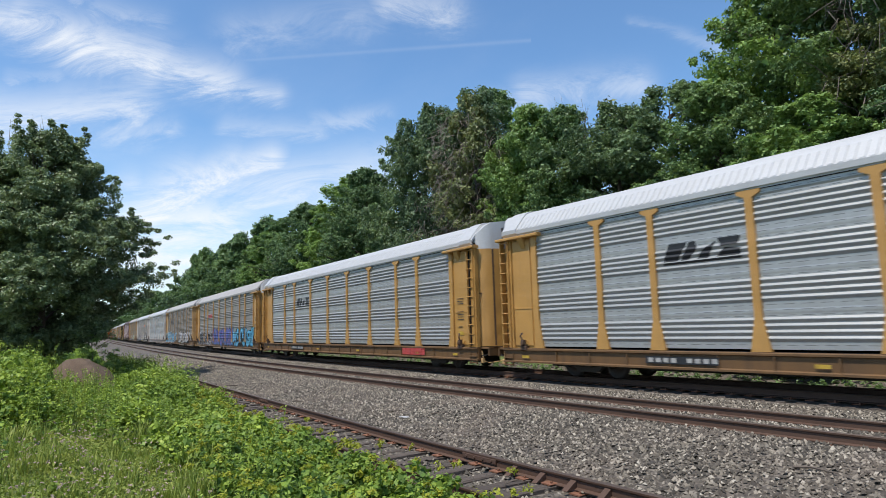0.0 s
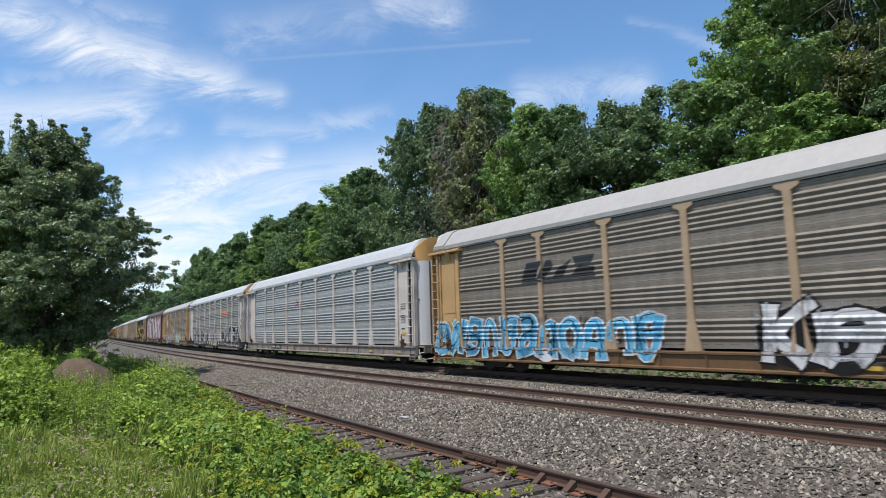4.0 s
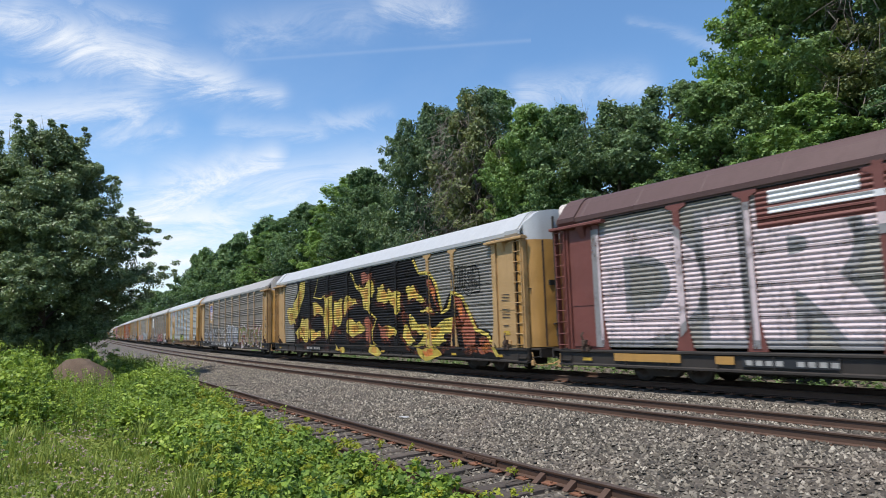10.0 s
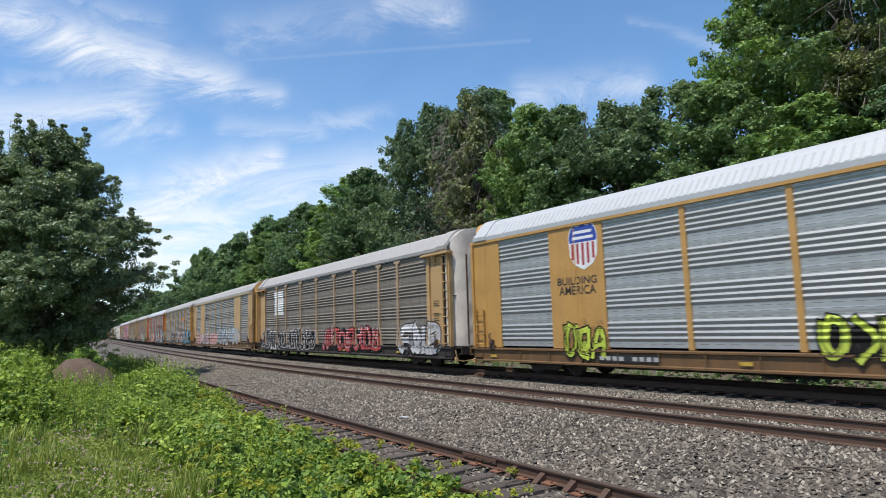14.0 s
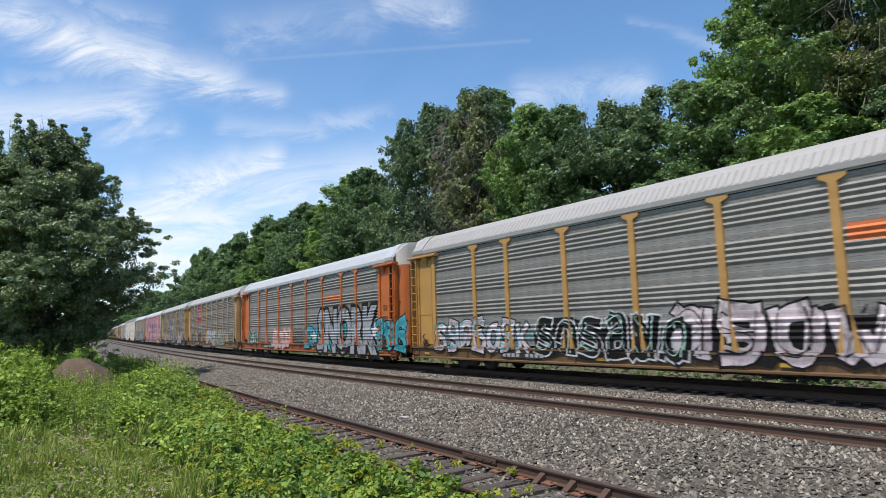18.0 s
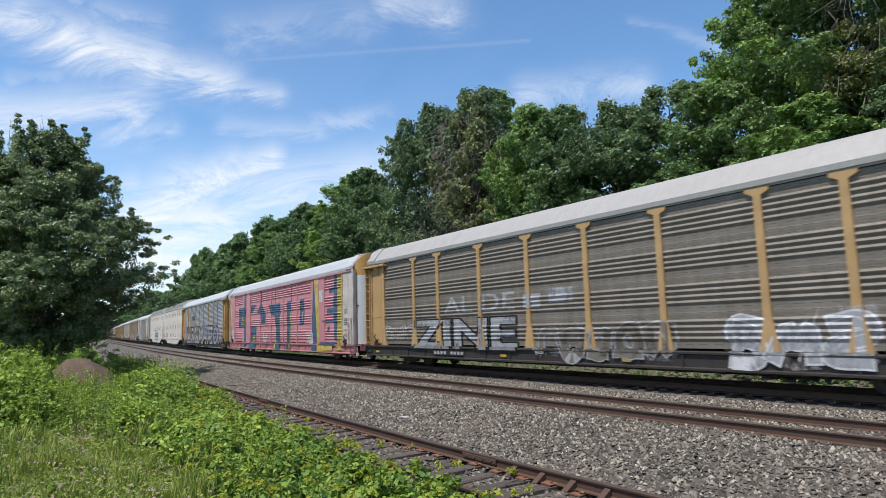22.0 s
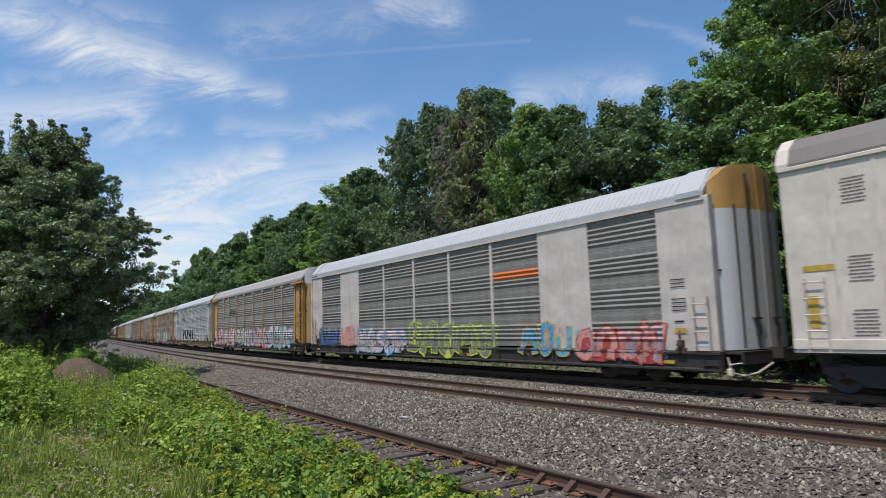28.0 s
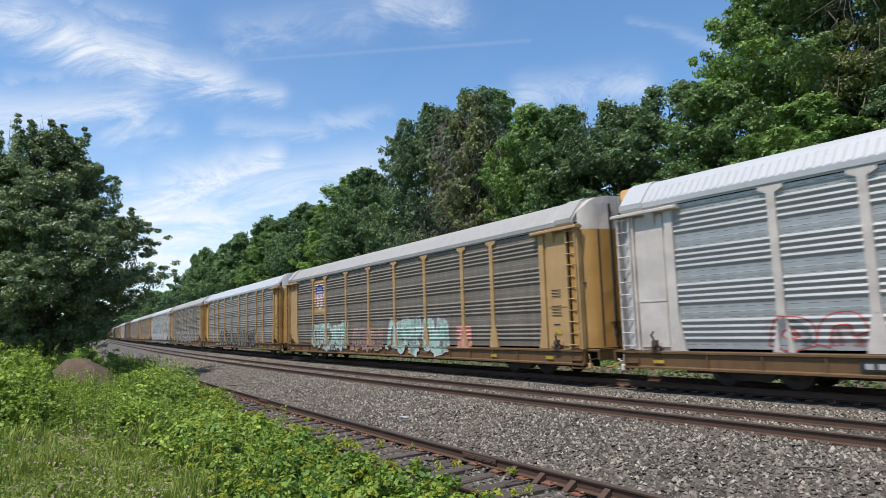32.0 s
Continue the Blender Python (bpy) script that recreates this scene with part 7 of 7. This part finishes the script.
paint += [('shield', 5.08, 6.35, 3.4, 4.93), ('text', 'BUILDING', 4.55, 6.2, 2.97, 3.21, 'decal_black'), ('text', 'AMERICA', 4.6, 6.15, 2.65, 2.92, 'decal_black'), ('scrawl', 20, 4.73, 6.45, 0.59, 1.78, 0.8, 's_black', 's_lime', 's_black'), ('scrawl', 21, 12.43, 15.39, 0.73, 1.77, 0.9, 's_black', 's_lime', 's_black'), ('stroke', ((20.81, 1.25), (21.17, 1.56), (21.52, 1.25), (21.29, 0.79), (20.84, 0.83), (20.81, 1.25)), 0.07, 's_black'), ('stroke', ((21.64, 1.15), (22.04, 1.29), (22.34, 1.06), (22.14, 0.69), (21.76, 0.75), (21.64, 1.15)), 0.07, 's_black')]
paint += [('stroke', ((21.07, 1.67), (21.29, 1.83), (21.45, 1.25), (21.69, 1.77), (21.78, 1.25)), 0.06, 's_black')]
LIVERY.append(dict(label='bright yellow car carrier with solid panels and shield emblem', kind="flush", solid='yellow', post='yellow', end='yellow', door='pale_blue', cap='yellow', panel='galv', items=paint))
paint = []
paint += [('bar', 3.93, 5.88, 2.87, 4.54, 'decal_white'), ('scrawl', 22, 1.25, 12.14, 0.55, 1.9, 1.1, 's_white', 's_black', 's_white'), ('scrawl', 23, 13.33, 20.73, 0.55, 1.93, 1.4, 's_black', 's_red', 's_white'), ('scrawl', 24, 22.6, 26.19, 0.55, 2.04, 1.5, 's_black', 's_white', 's_silver')]
LIVERY.append(dict(label='tan-ended car carrier with white and black graffiti', panel='galv_brown', post='tan', end='yellow_old', door='cream', cap='white_paint', roof='roof_grey', ribs=False, sill='sill_dark', items=paint))
paint = []
paint += [('logo', 6.92, 9.22, 3.06, 3.78), ('scrawl', 25, 1.6, 5.2, 0.6, 1.83, 0.9, 's_grey', 's_salmon', 's_chalk'), ('scrawl', 26, 4.4, 9.6, 0.55, 1.8, 1.1, 's_grey', 's_chalk', 's_salmon'), ('scrawl', 126, 9.6, 13.4, 0.6, 1.8, 1.0, 's_chalk', 's_salmon', 's_grey'), ('scrawl', 27, 13.5, 22.5, 0.7, 2.3, 1.6, 's_white', 's_silver', 's_sky')]
LIVERY.append(dict(label='faded yellow car carrier with solid panels and beige graffiti', kind="flush", solid='yellow_old', post='yellow_old', end='yellow_old', door='yellow', cap='yellow', panel='galv_dull', roof='roof_grey', items=paint))
paint = []
paint += [('bar', 17.88, 20.28, 3.35, 3.75, 'decal_orange'), ('scrawl', 28, 1.76, 7.66, 0.7, 2.0, 1.1, 's_black', 's_pinkish', 's_teal'), ('scrawl', 29, 7.8, 13.93, 0.5900000000000001, 2.0, 1.3, 's_white', 's_black', 's_mint'), ('scrawl', 30, 13.2, 20.0, 0.55, 2.1, 1.55, 's_black', 's_pinkish', 's_black'), ('scrawl', 31, 19.8, 26.0, 0.55, 2.2, 1.2, 's_black', 's_sky', 's_silver')]
LIVERY.append(dict(label='yellow and grey car carrier with pink and black graffiti', panel='galv_dull', post='yellow', roof='roof_grey', items=paint))
paint = []
paint += [('bar', 18.12, 20.46, 3.4, 3.67, 'decal_orange'), ('scrawl', 32, 14.749999999999998, 28.25, 0.6, 2.2, 1.5, 's_black', 's_teal', 's_teal'), ('word', 'SNORK', 17.15, 24.85, 0.62, 2.75, 's_silver', 's_black', 0.12), ('poly', ((16.34, 1.79), (16.52, 1.48), (16.87, 1.44), (16.59, 1.25), (16.68, 1.03), (16.33, 1.18), (16.01, 1.02), (16.09, 1.29), (15.8, 1.45), (16.18, 1.48)), 's_white', 0.02), ('poly', ((24.75, 2.1), (24.87, 1.77), (25.18, 1.72), (24.91, 1.51), (24.97, 1.19), (24.7, 1.39), (24.38, 1.25), (24.51, 1.54), (24.32, 1.75), (24.64, 1.77)), 's_white', 0.02)]
paint += [('scrawl', 33, 1.67, 4.66, 0.79, 1.76, 1.0, 's_black', 's_mint', 's_black'), ('scrawl', 34, 7.98, 11.91, 0.5800000000000001, 1.96, 1.0, 's_salmon', 's_pinkish', 's_salmon'), ('scrawl', 35, 12.49, 14.83, 1.0, 1.93, 1.0, 's_black', 'galv_dull', 's_black'), ('scrawl', 36, 24.01, 25.09, 2.31, 2.86, 0.9, 's_black', 's_black', 's_black')]
LIVERY.append(dict(label='orange and grey car carrier with large silver graffiti letters', panel='galv_dull', post='orange', end='orange', door='orange', cap='white_paint', sill='orange_sill', items=paint))
paint = []
paint += [('bar', 6.6, 9.3, 2.79, 4.85, 'decal_red'), ('bar', 6.8, 9.1, 4.199999999999999, 4.3999999999999995, 'decal_white'), ('bar', 6.8, 8.5, 3.869999999999999, 4.069999999999999, 'decal_white'), ('bar', 6.8, 8.7, 3.5499999999999994, 3.7499999999999996, 'decal_white'), ('scrawl', 37, 12.27, 16.72, 0.6300000000000001, 2.04, 1.1, 's_white', 's_silver', 's_white'), ('scrawl', 38, 16.82, 21.8, 0.5900000000000001, 1.94, 1.3, 's_mint', 'galv_brown', 's_mint'), ('scrawl', 39, 22.88, 24.55, 1.35, 2.04, 0.9, 's_silver', 'galv_brown', 's_silver'), ('scrawl', 40, 2.77, 4.85, 0.49, 1.88, 0.7, 's_black', 's_navy', 's_white'), ('scrawl', 41, 6.78, 9.51, 0.94, 1.82, 0.9, 's_black', 'galv_brown', 's_black'), ('bar', 9.6, 9.92, 1.0, 1.1, 's_red'), ('bar', 10.3, 10.620000000000001, 1.0, 1.1, 's_red'), ('bar', 11.0, 11.32, 1.0, 1.1, 's_red')]
paint += [('bar', 11.7, 12.02, 1.0, 1.1, 's_red'), ('bar', 15.2, 15.52, 1.0, 1.1, 's_red'), ('bar', 15.9, 16.22, 1.0, 1.1, 's_red'), ('bar', 16.6, 16.92, 1.0, 1.1, 's_red'), ('bar', 17.3, 17.62, 1.0, 1.1, 's_red'), ('bar', 20.8, 21.12, 1.0, 1.1, 's_red'), ('bar', 21.5, 21.82, 1.0, 1.1, 's_red')]
LIVERY.append(dict(label='yellow car carrier with grimy panels and a red sign board', panel='galv_brown', roof='roof_grey', ribs=False, sill='yellow_dark', post='yellow_old', end='yellow_old', door='yellow_old', items=paint))
paint = []
paint += [('word', 'ZINE', 4.72, 11.34, 0.9, 1.98, 's_silver', 's_black', 0.07), ('text', 'AL DE', 6.93, 11.41, 2.29, 2.94, 's_silver'), ('bar', 11.87, 12.75, 2.31, 2.81, 's_silver'), ('bar', 13.17, 14.29, 2.45, 2.94, 's_silver'), ('scrawl', 42, 19.49, 22.93, 0.55, 1.87, 1.5, 's_white', 's_silver', 's_white'), ('scrawl', 43, 12.52, 18.07, 0.5900000000000001, 1.68, 1.4, 's_silver', 'galv_brown', 'galv_brown'), ('scrawl', 44, 1.79, 4.47, 1.19, 1.82, 0.8, 's_white', 'galv_brown', 's_white')]
LIVERY.append(dict(label='yellow car carrier with grimy panels and white scrawls', panel='galv_brown', post='yellow_old', end='yellow_old', roof='roof_grey', ribs=False, sill='sill_dark', items=paint))
paint = []
paint += [('bar', 0.13, 1.59, 0.96, 4.9, 'pink'), ('poly', ((0.16, 1.0), (0.62, 1.0), (0.55, 4.85), (0.16, 4.85)), 's_yellow', 0.009), ('scrawl', 147, 0.5, 1.5, 1.1, 2.0, 0.7, 's_white', 's_white', 's_pinkish'), ('bar', 2.84, 5.12, 2.12, 3.78, 's_navy'), ('bar', 4.72, 5.26, 0.56, 5.03, 's_navy'), ('bar', 3.59, 5.11, 2.24, 2.97, 's_yellow'), ('bar', 6.62, 8.24, 0.49, 2.17, 's_navy'), ('bar', 7.23, 7.9, 0.5, 1.53, 's_yellow'), ('poly', ((6.62, 3.92), (8.32, 3.81), (7.1, 3.24), (6.6, 3.26)), 's_navy', 0.006), ('poly', ((9.5, 4.91), (9.74, 4.89), (9.7, 3.86), (10.72, 3.06), (10.69, 2.31), (9.64, 2.34), (9.43, 3.12), (8.44, 3.23), (9.45, 3.79)), 's_navy', 0.006), ('bar', 9.83, 10.7, 2.27, 2.81, 's_yellow')]
paint += [('poly', ((11.41, 3.66), (14.31, 3.71), (14.36, 2.93), (14.13, 2.82), (14.36, 0.49), (13.45, 0.47), (13.07, 2.75), (12.33, 2.91)), 's_navy', 0.006), ('bar', 13.03, 13.98, 0.56, 2.97, 's_yellow'), ('bar', 13.05, 13.24, 3.75, 4.75, 's_navy'), ('bar', 15.74, 16.65, 0.54, 3.74, 's_navy'), ('bar', 16.37, 16.64, 0.54, 3.04, 's_yellow'), ('bar', 16.63, 16.82, 3.67, 4.84, 's_navy'), ('bar', 18.42, 19.25, 2.08, 3.74, 's_navy'), ('bar', 18.77, 19.04, 2.37, 2.91, 's_pinkish'), ('poly', ((20.98, 4.93), (21.71, 4.92), (21.5, 0.52), (20.76, 0.5), (20.72, 2.02)), 's_navy', 0.005)]
paint += [('poly', ((21.1, 5.01), (21.81, 4.96), (22.0, 0.89), (24.11, 0.84), (24.08, 0.59), (21.71, 0.52)), 's_yellow', 0.008), ('poly', ((22.06, 1.04), (24.55, 1.06), (24.6, 0.9), (21.99, 0.85)), 's_navy', 0.009), ('poly', ((24.33, 4.8), (24.68, 4.83), (24.65, 1.1), (24.25, 1.18), (24.1, 2.94)), 's_navy', 0.009), ('poly', ((24.76, 4.99), (25.62, 4.92), (25.46, 0.63), (24.62, 0.6)), 's_gold', 0.008), ('bar', 22.36, 24.11, 2.21, 2.3, 's_navy'), ('bar', 23.09, 24.08, 2.63, 2.98, 's_navy'), ('bar', 23.17, 23.51, 1.6, 1.94, 's_navy'), ('bar', 23.46, 24.25, 3.83, 4.13, 's_navy')]
paint += [('bar', 24.45, 24.57, 3.25, 3.67, 's_teal'), ('bar', 20.9, 21.02, 2.31, 2.79, 's_teal'), ('bar', 4.98, 5.21, 2.94, 3.87, 's_teal'), ('scrawl', 45, 19.63, 20.9, 0.91, 1.8, 0.9, 's_white', 's_pinkish', 's_white'), ('scrawl', 46, 24.19, 24.69, 1.09, 1.67, 0.7, 's_white', 's_white', 's_white'), ('scrawl', 47, 10.08, 10.98, 0.93, 1.65, 0.6, 's_white', 's_pinkish', 's_white'), ('bar', 21.95, 22.54, 3.41, 4.09, 's_white')]
LIVERY.append(dict(label='pink-painted car carrier with navy and yellow graffiti blocks', kind="flush", solid='pink', post='pink', end='white_paint', door='door_white', cap='yellow', panel='pink', sill='pink_sill', roof='roof_white', items=paint))
paint = []
paint += [('bar', 7.38, 8.16, 3.25, 3.74, 'decal_black'), ('bar', 8.23, 8.87, 3.24, 3.75, 'decal_black'), ('bar', 8.99, 9.54, 3.21, 3.72, 'decal_black'), ('word', 'AUSK2MATEO', 2.44, 23.14, 0.72, 2.35, 's_silver', 's_black', 0.085), ('scrawl', 48, 21.0, 25.0, 0.7, 2.2, 1.3, 's_purple', 's_silver', 's_purple')]
LIVERY.append(dict(label='yellow and silver car carrier with black-outlined graffiti letters', panel='galv', roof='roof_white', ribs=False, style="ribbed", slot=True, sill='sill_dark', items=paint))
paint = []
paint += [('bar', 17.94, 20.47, 3.39, 3.69, 'decal_orange'), ('scrawl', 49, 11.52, 18.05, 0.55, 1.98, 1.5, 's_lime', 'galv_dull', 's_lime'), ('scrawl', 50, 1.12, 3.9, 0.79, 1.94, 1.0, 's_blue', 's_navy', 's_yellow'), ('scrawl', 51, 4.06, 5.99, 0.81, 1.85, 1.0, 's_salmon', 's_salmon', 's_white'), ('scrawl', 52, 6.26, 11.42, 0.55, 1.73, 1.2, 's_sky', 's_pinkish', 's_salmon'), ('scrawl', 53, 19.45, 21.95, 0.66, 1.85, 1.2, 's_yellow', 's_sky', 's_salmon'), ('scrawl', 54, 22.08, 25.45, 0.55, 1.62, 1.2, 's_red', 's_salmon', 's_sky')]
LIVERY_AFTER.append(dict(label='white car carrier with solid panels and colourful graffiti', kind="flush", solid='white_paint', post='white_paint', end='white_paint', door='door_white', cap='yellow', panel='galv_dull', sill='sill_dark', items=paint))
paint = []
paint += [*NSL, ('scrawl', 55, 0.72, 9.27, 0.55, 2.2, 1.35, 's_red', 's_white', 's_teal'), ('scrawl', 56, 9.34, 15.41, 0.55, 2.08, 1.35, 's_black', 's_white', 's_mint'), ('scrawl', 57, 13.3, 19.5, 0.55, 2.2, 1.5, 's_red', 's_white', 's_blue'), ('scrawl', 58, 19.5, 24.9, 0.55, 2.2, 1.3, 's_teal', 's_white', 's_red')]
LIVERY_AFTER.append(dict(label='yellow and grey car carrier with white and teal graffiti', panel='galv_dull', roof='roof_grey', sill='sill_dark', post='yellow_old', end='yellow', door='yellow_old', items=paint))
paint = []
paint += [*NSL, ('word', 'PUNJI', 8.03, 15.6, 0.85, 2.14, 's_black', 's_white', 0.1), ('scrawl', 59, 15.66, 19.51, 1.15, 1.94, 1.3, 's_black', 's_white', 's_silver'), ('scrawl', 60, 23.73, 25.46, 0.97, 1.52, 1.0, 's_red', 'galv', 's_red'), ('stroke', ((18.16, 3.61), (18.9, 3.15)), 0.09, 's_red'), ('stroke', ((18.13, 3.21), (18.93, 3.53)), 0.09, 's_red'), ('scrawl', 61, 4.22, 6.31, 1.02, 1.79, 1.1, 's_red', 'galv', 'galv'), ('bar', 11.03, 11.41, 2.12, 2.45, 's_lime'), ('bar', 12.38, 12.72, 1.69, 2.0, 's_lime'), ('bar', 13.32, 13.63, 1.21, 1.51, 's_lime'), ('bar', 14.2, 14.51, 2.04, 2.33, 's_lime'), ('bar', 9.7, 10.1, 0.92, 1.25, 's_lime')]
LIVERY_AFTER.append(dict(label='white-ended silver car carrier with bold black graffiti letters', panel='galv', post='white_paint', end='white_paint', door='door_white', cap='yellow', items=paint))
paint = []
paint += [*UP, ('scrawl', 62, 4.5, 9.56, 0.6200000000000001, 2.14, 1.1, 's_white', 's_mint', 'galv_brown'), ('scrawl', 63, 14.04, 19.46, 0.6000000000000001, 2.2, 1.3, 's_white', 's_mint', 's_silver'), ('scrawl', 64, 10.15, 13.56, 0.6000000000000001, 1.81, 1.2, 's_salmon', 'galv_dull', 's_salmon'), ('bar', 20.06, 21.09, 0.9, 1.74, 's_salmon')]
LIVERY_AFTER.append(dict(label='yellow car carrier with weathered panels and mint graffiti', panel='galv_brown', post='yellow_old', end='yellow_old', door='yellow', roof='roof_grey', ribs=False, cap='white_paint', items=paint))
paint = []
paint += [('scrawl', 65, 7.45, 20.64, 0.55, 1.96, 1.2, 's_black', 'galv_dull', 's_black')]
LIVERY_AFTER.append(dict(label='yellow and grey car carrier with black scrawls', panel='galv_dull', roof='roof_white', ribs=False, slot=True, items=paint))
paint = []
paint += [('scrawl', 66, 6, 20, 0.8, 2.0, 1.6, 's_white', 'galv_brown', 's_white')]
LIVERY_AFTER.append(dict(label='tan car carrier with white scrawls', panel='galv_brown', post='tan', end='yellow_old', roof='roof_grey', items=paint))

PLAIN = [
    dict(label="tan and silver railway car carrier", panel="galv_dull", post="tan", end="yellow_old", roof="roof_white"),
    dict(label="grimy yellow car carrier with a grey roof", panel="galv_brown", post="yellow_old", end="yellow_old", roof="roof_grey", ribs=False),
    dict(label="white-ended silver railway car carrier", panel="galv", post="white_paint", end="white_paint", door="white_paint", cap="yellow", sill="grime_sill"),
    dict(label="oxide-red railway car carrier", panel="galv_brown", post="maroon", end="maroon", door="maroon", roof="roof_brown", ribs=False, style="ribbed"),
]
for n, spec in enumerate(LIVERY):
    add_car(autorack(**spec), S_FIRST - n * PITCH_L)
TAG = (("scrawl", 70, 9.4, 13.6, 0.8, 2.2, 1.3, "s_black", "s_sky", "s_teal"), ("bar", 9.2, 11.6, 2.3, 2.5, "decal_black"), ("bar", 0.35, 1.0, 2.75, 2.88, "decal_yellow"), ("bar", 0.4, 0.62, 1.5, 2.2, "decal_yellow"), ("bar", 4.4, 5.4, 1.05, 1.15, "decal_yellow"))
TAG_2 = (("scrawl", 71, 3.0, 4.6, 1.0, 2.0, 0.8, "s_black", "cream", "s_black"),)
for k in (1, 0):
    add_car(automax("tall cream-white car carrier unit with square vents", TAG_2 if k else TAG, k), S_FIRST - 19 * PITCH_L - 15.08 + 0.2 + k * 22.0, 10.8, 9.2)
for n in range(20, 42):
    spec = LIVERY_AFTER[n - 20] if n < 20 + len(LIVERY_AFTER) else dict(PLAIN[(n * 7) % 4], near=False)
    add_car(autorack(**spec), S_FIRST - n * PITCH_L - 15.08)
# END_LIVERIES


def motions():
    """The train rolls by at a steady speed along the curve."""
    for ob, rear, half, axle in CARS:
        rows = []
        for i in range(33):
            mid = rear + half + SPEED * i
            xa, ya, a = course(mid - axle)
            xb, yb, b = course(mid + axle)
            rows.append((float(i), pose((xa + xb) / 2, (ya + yb) / 2, 0, 0, 0, math.degrees(math.atan2(yb - ya, xb - xa)))))
        walk(ob, rows)


motions()
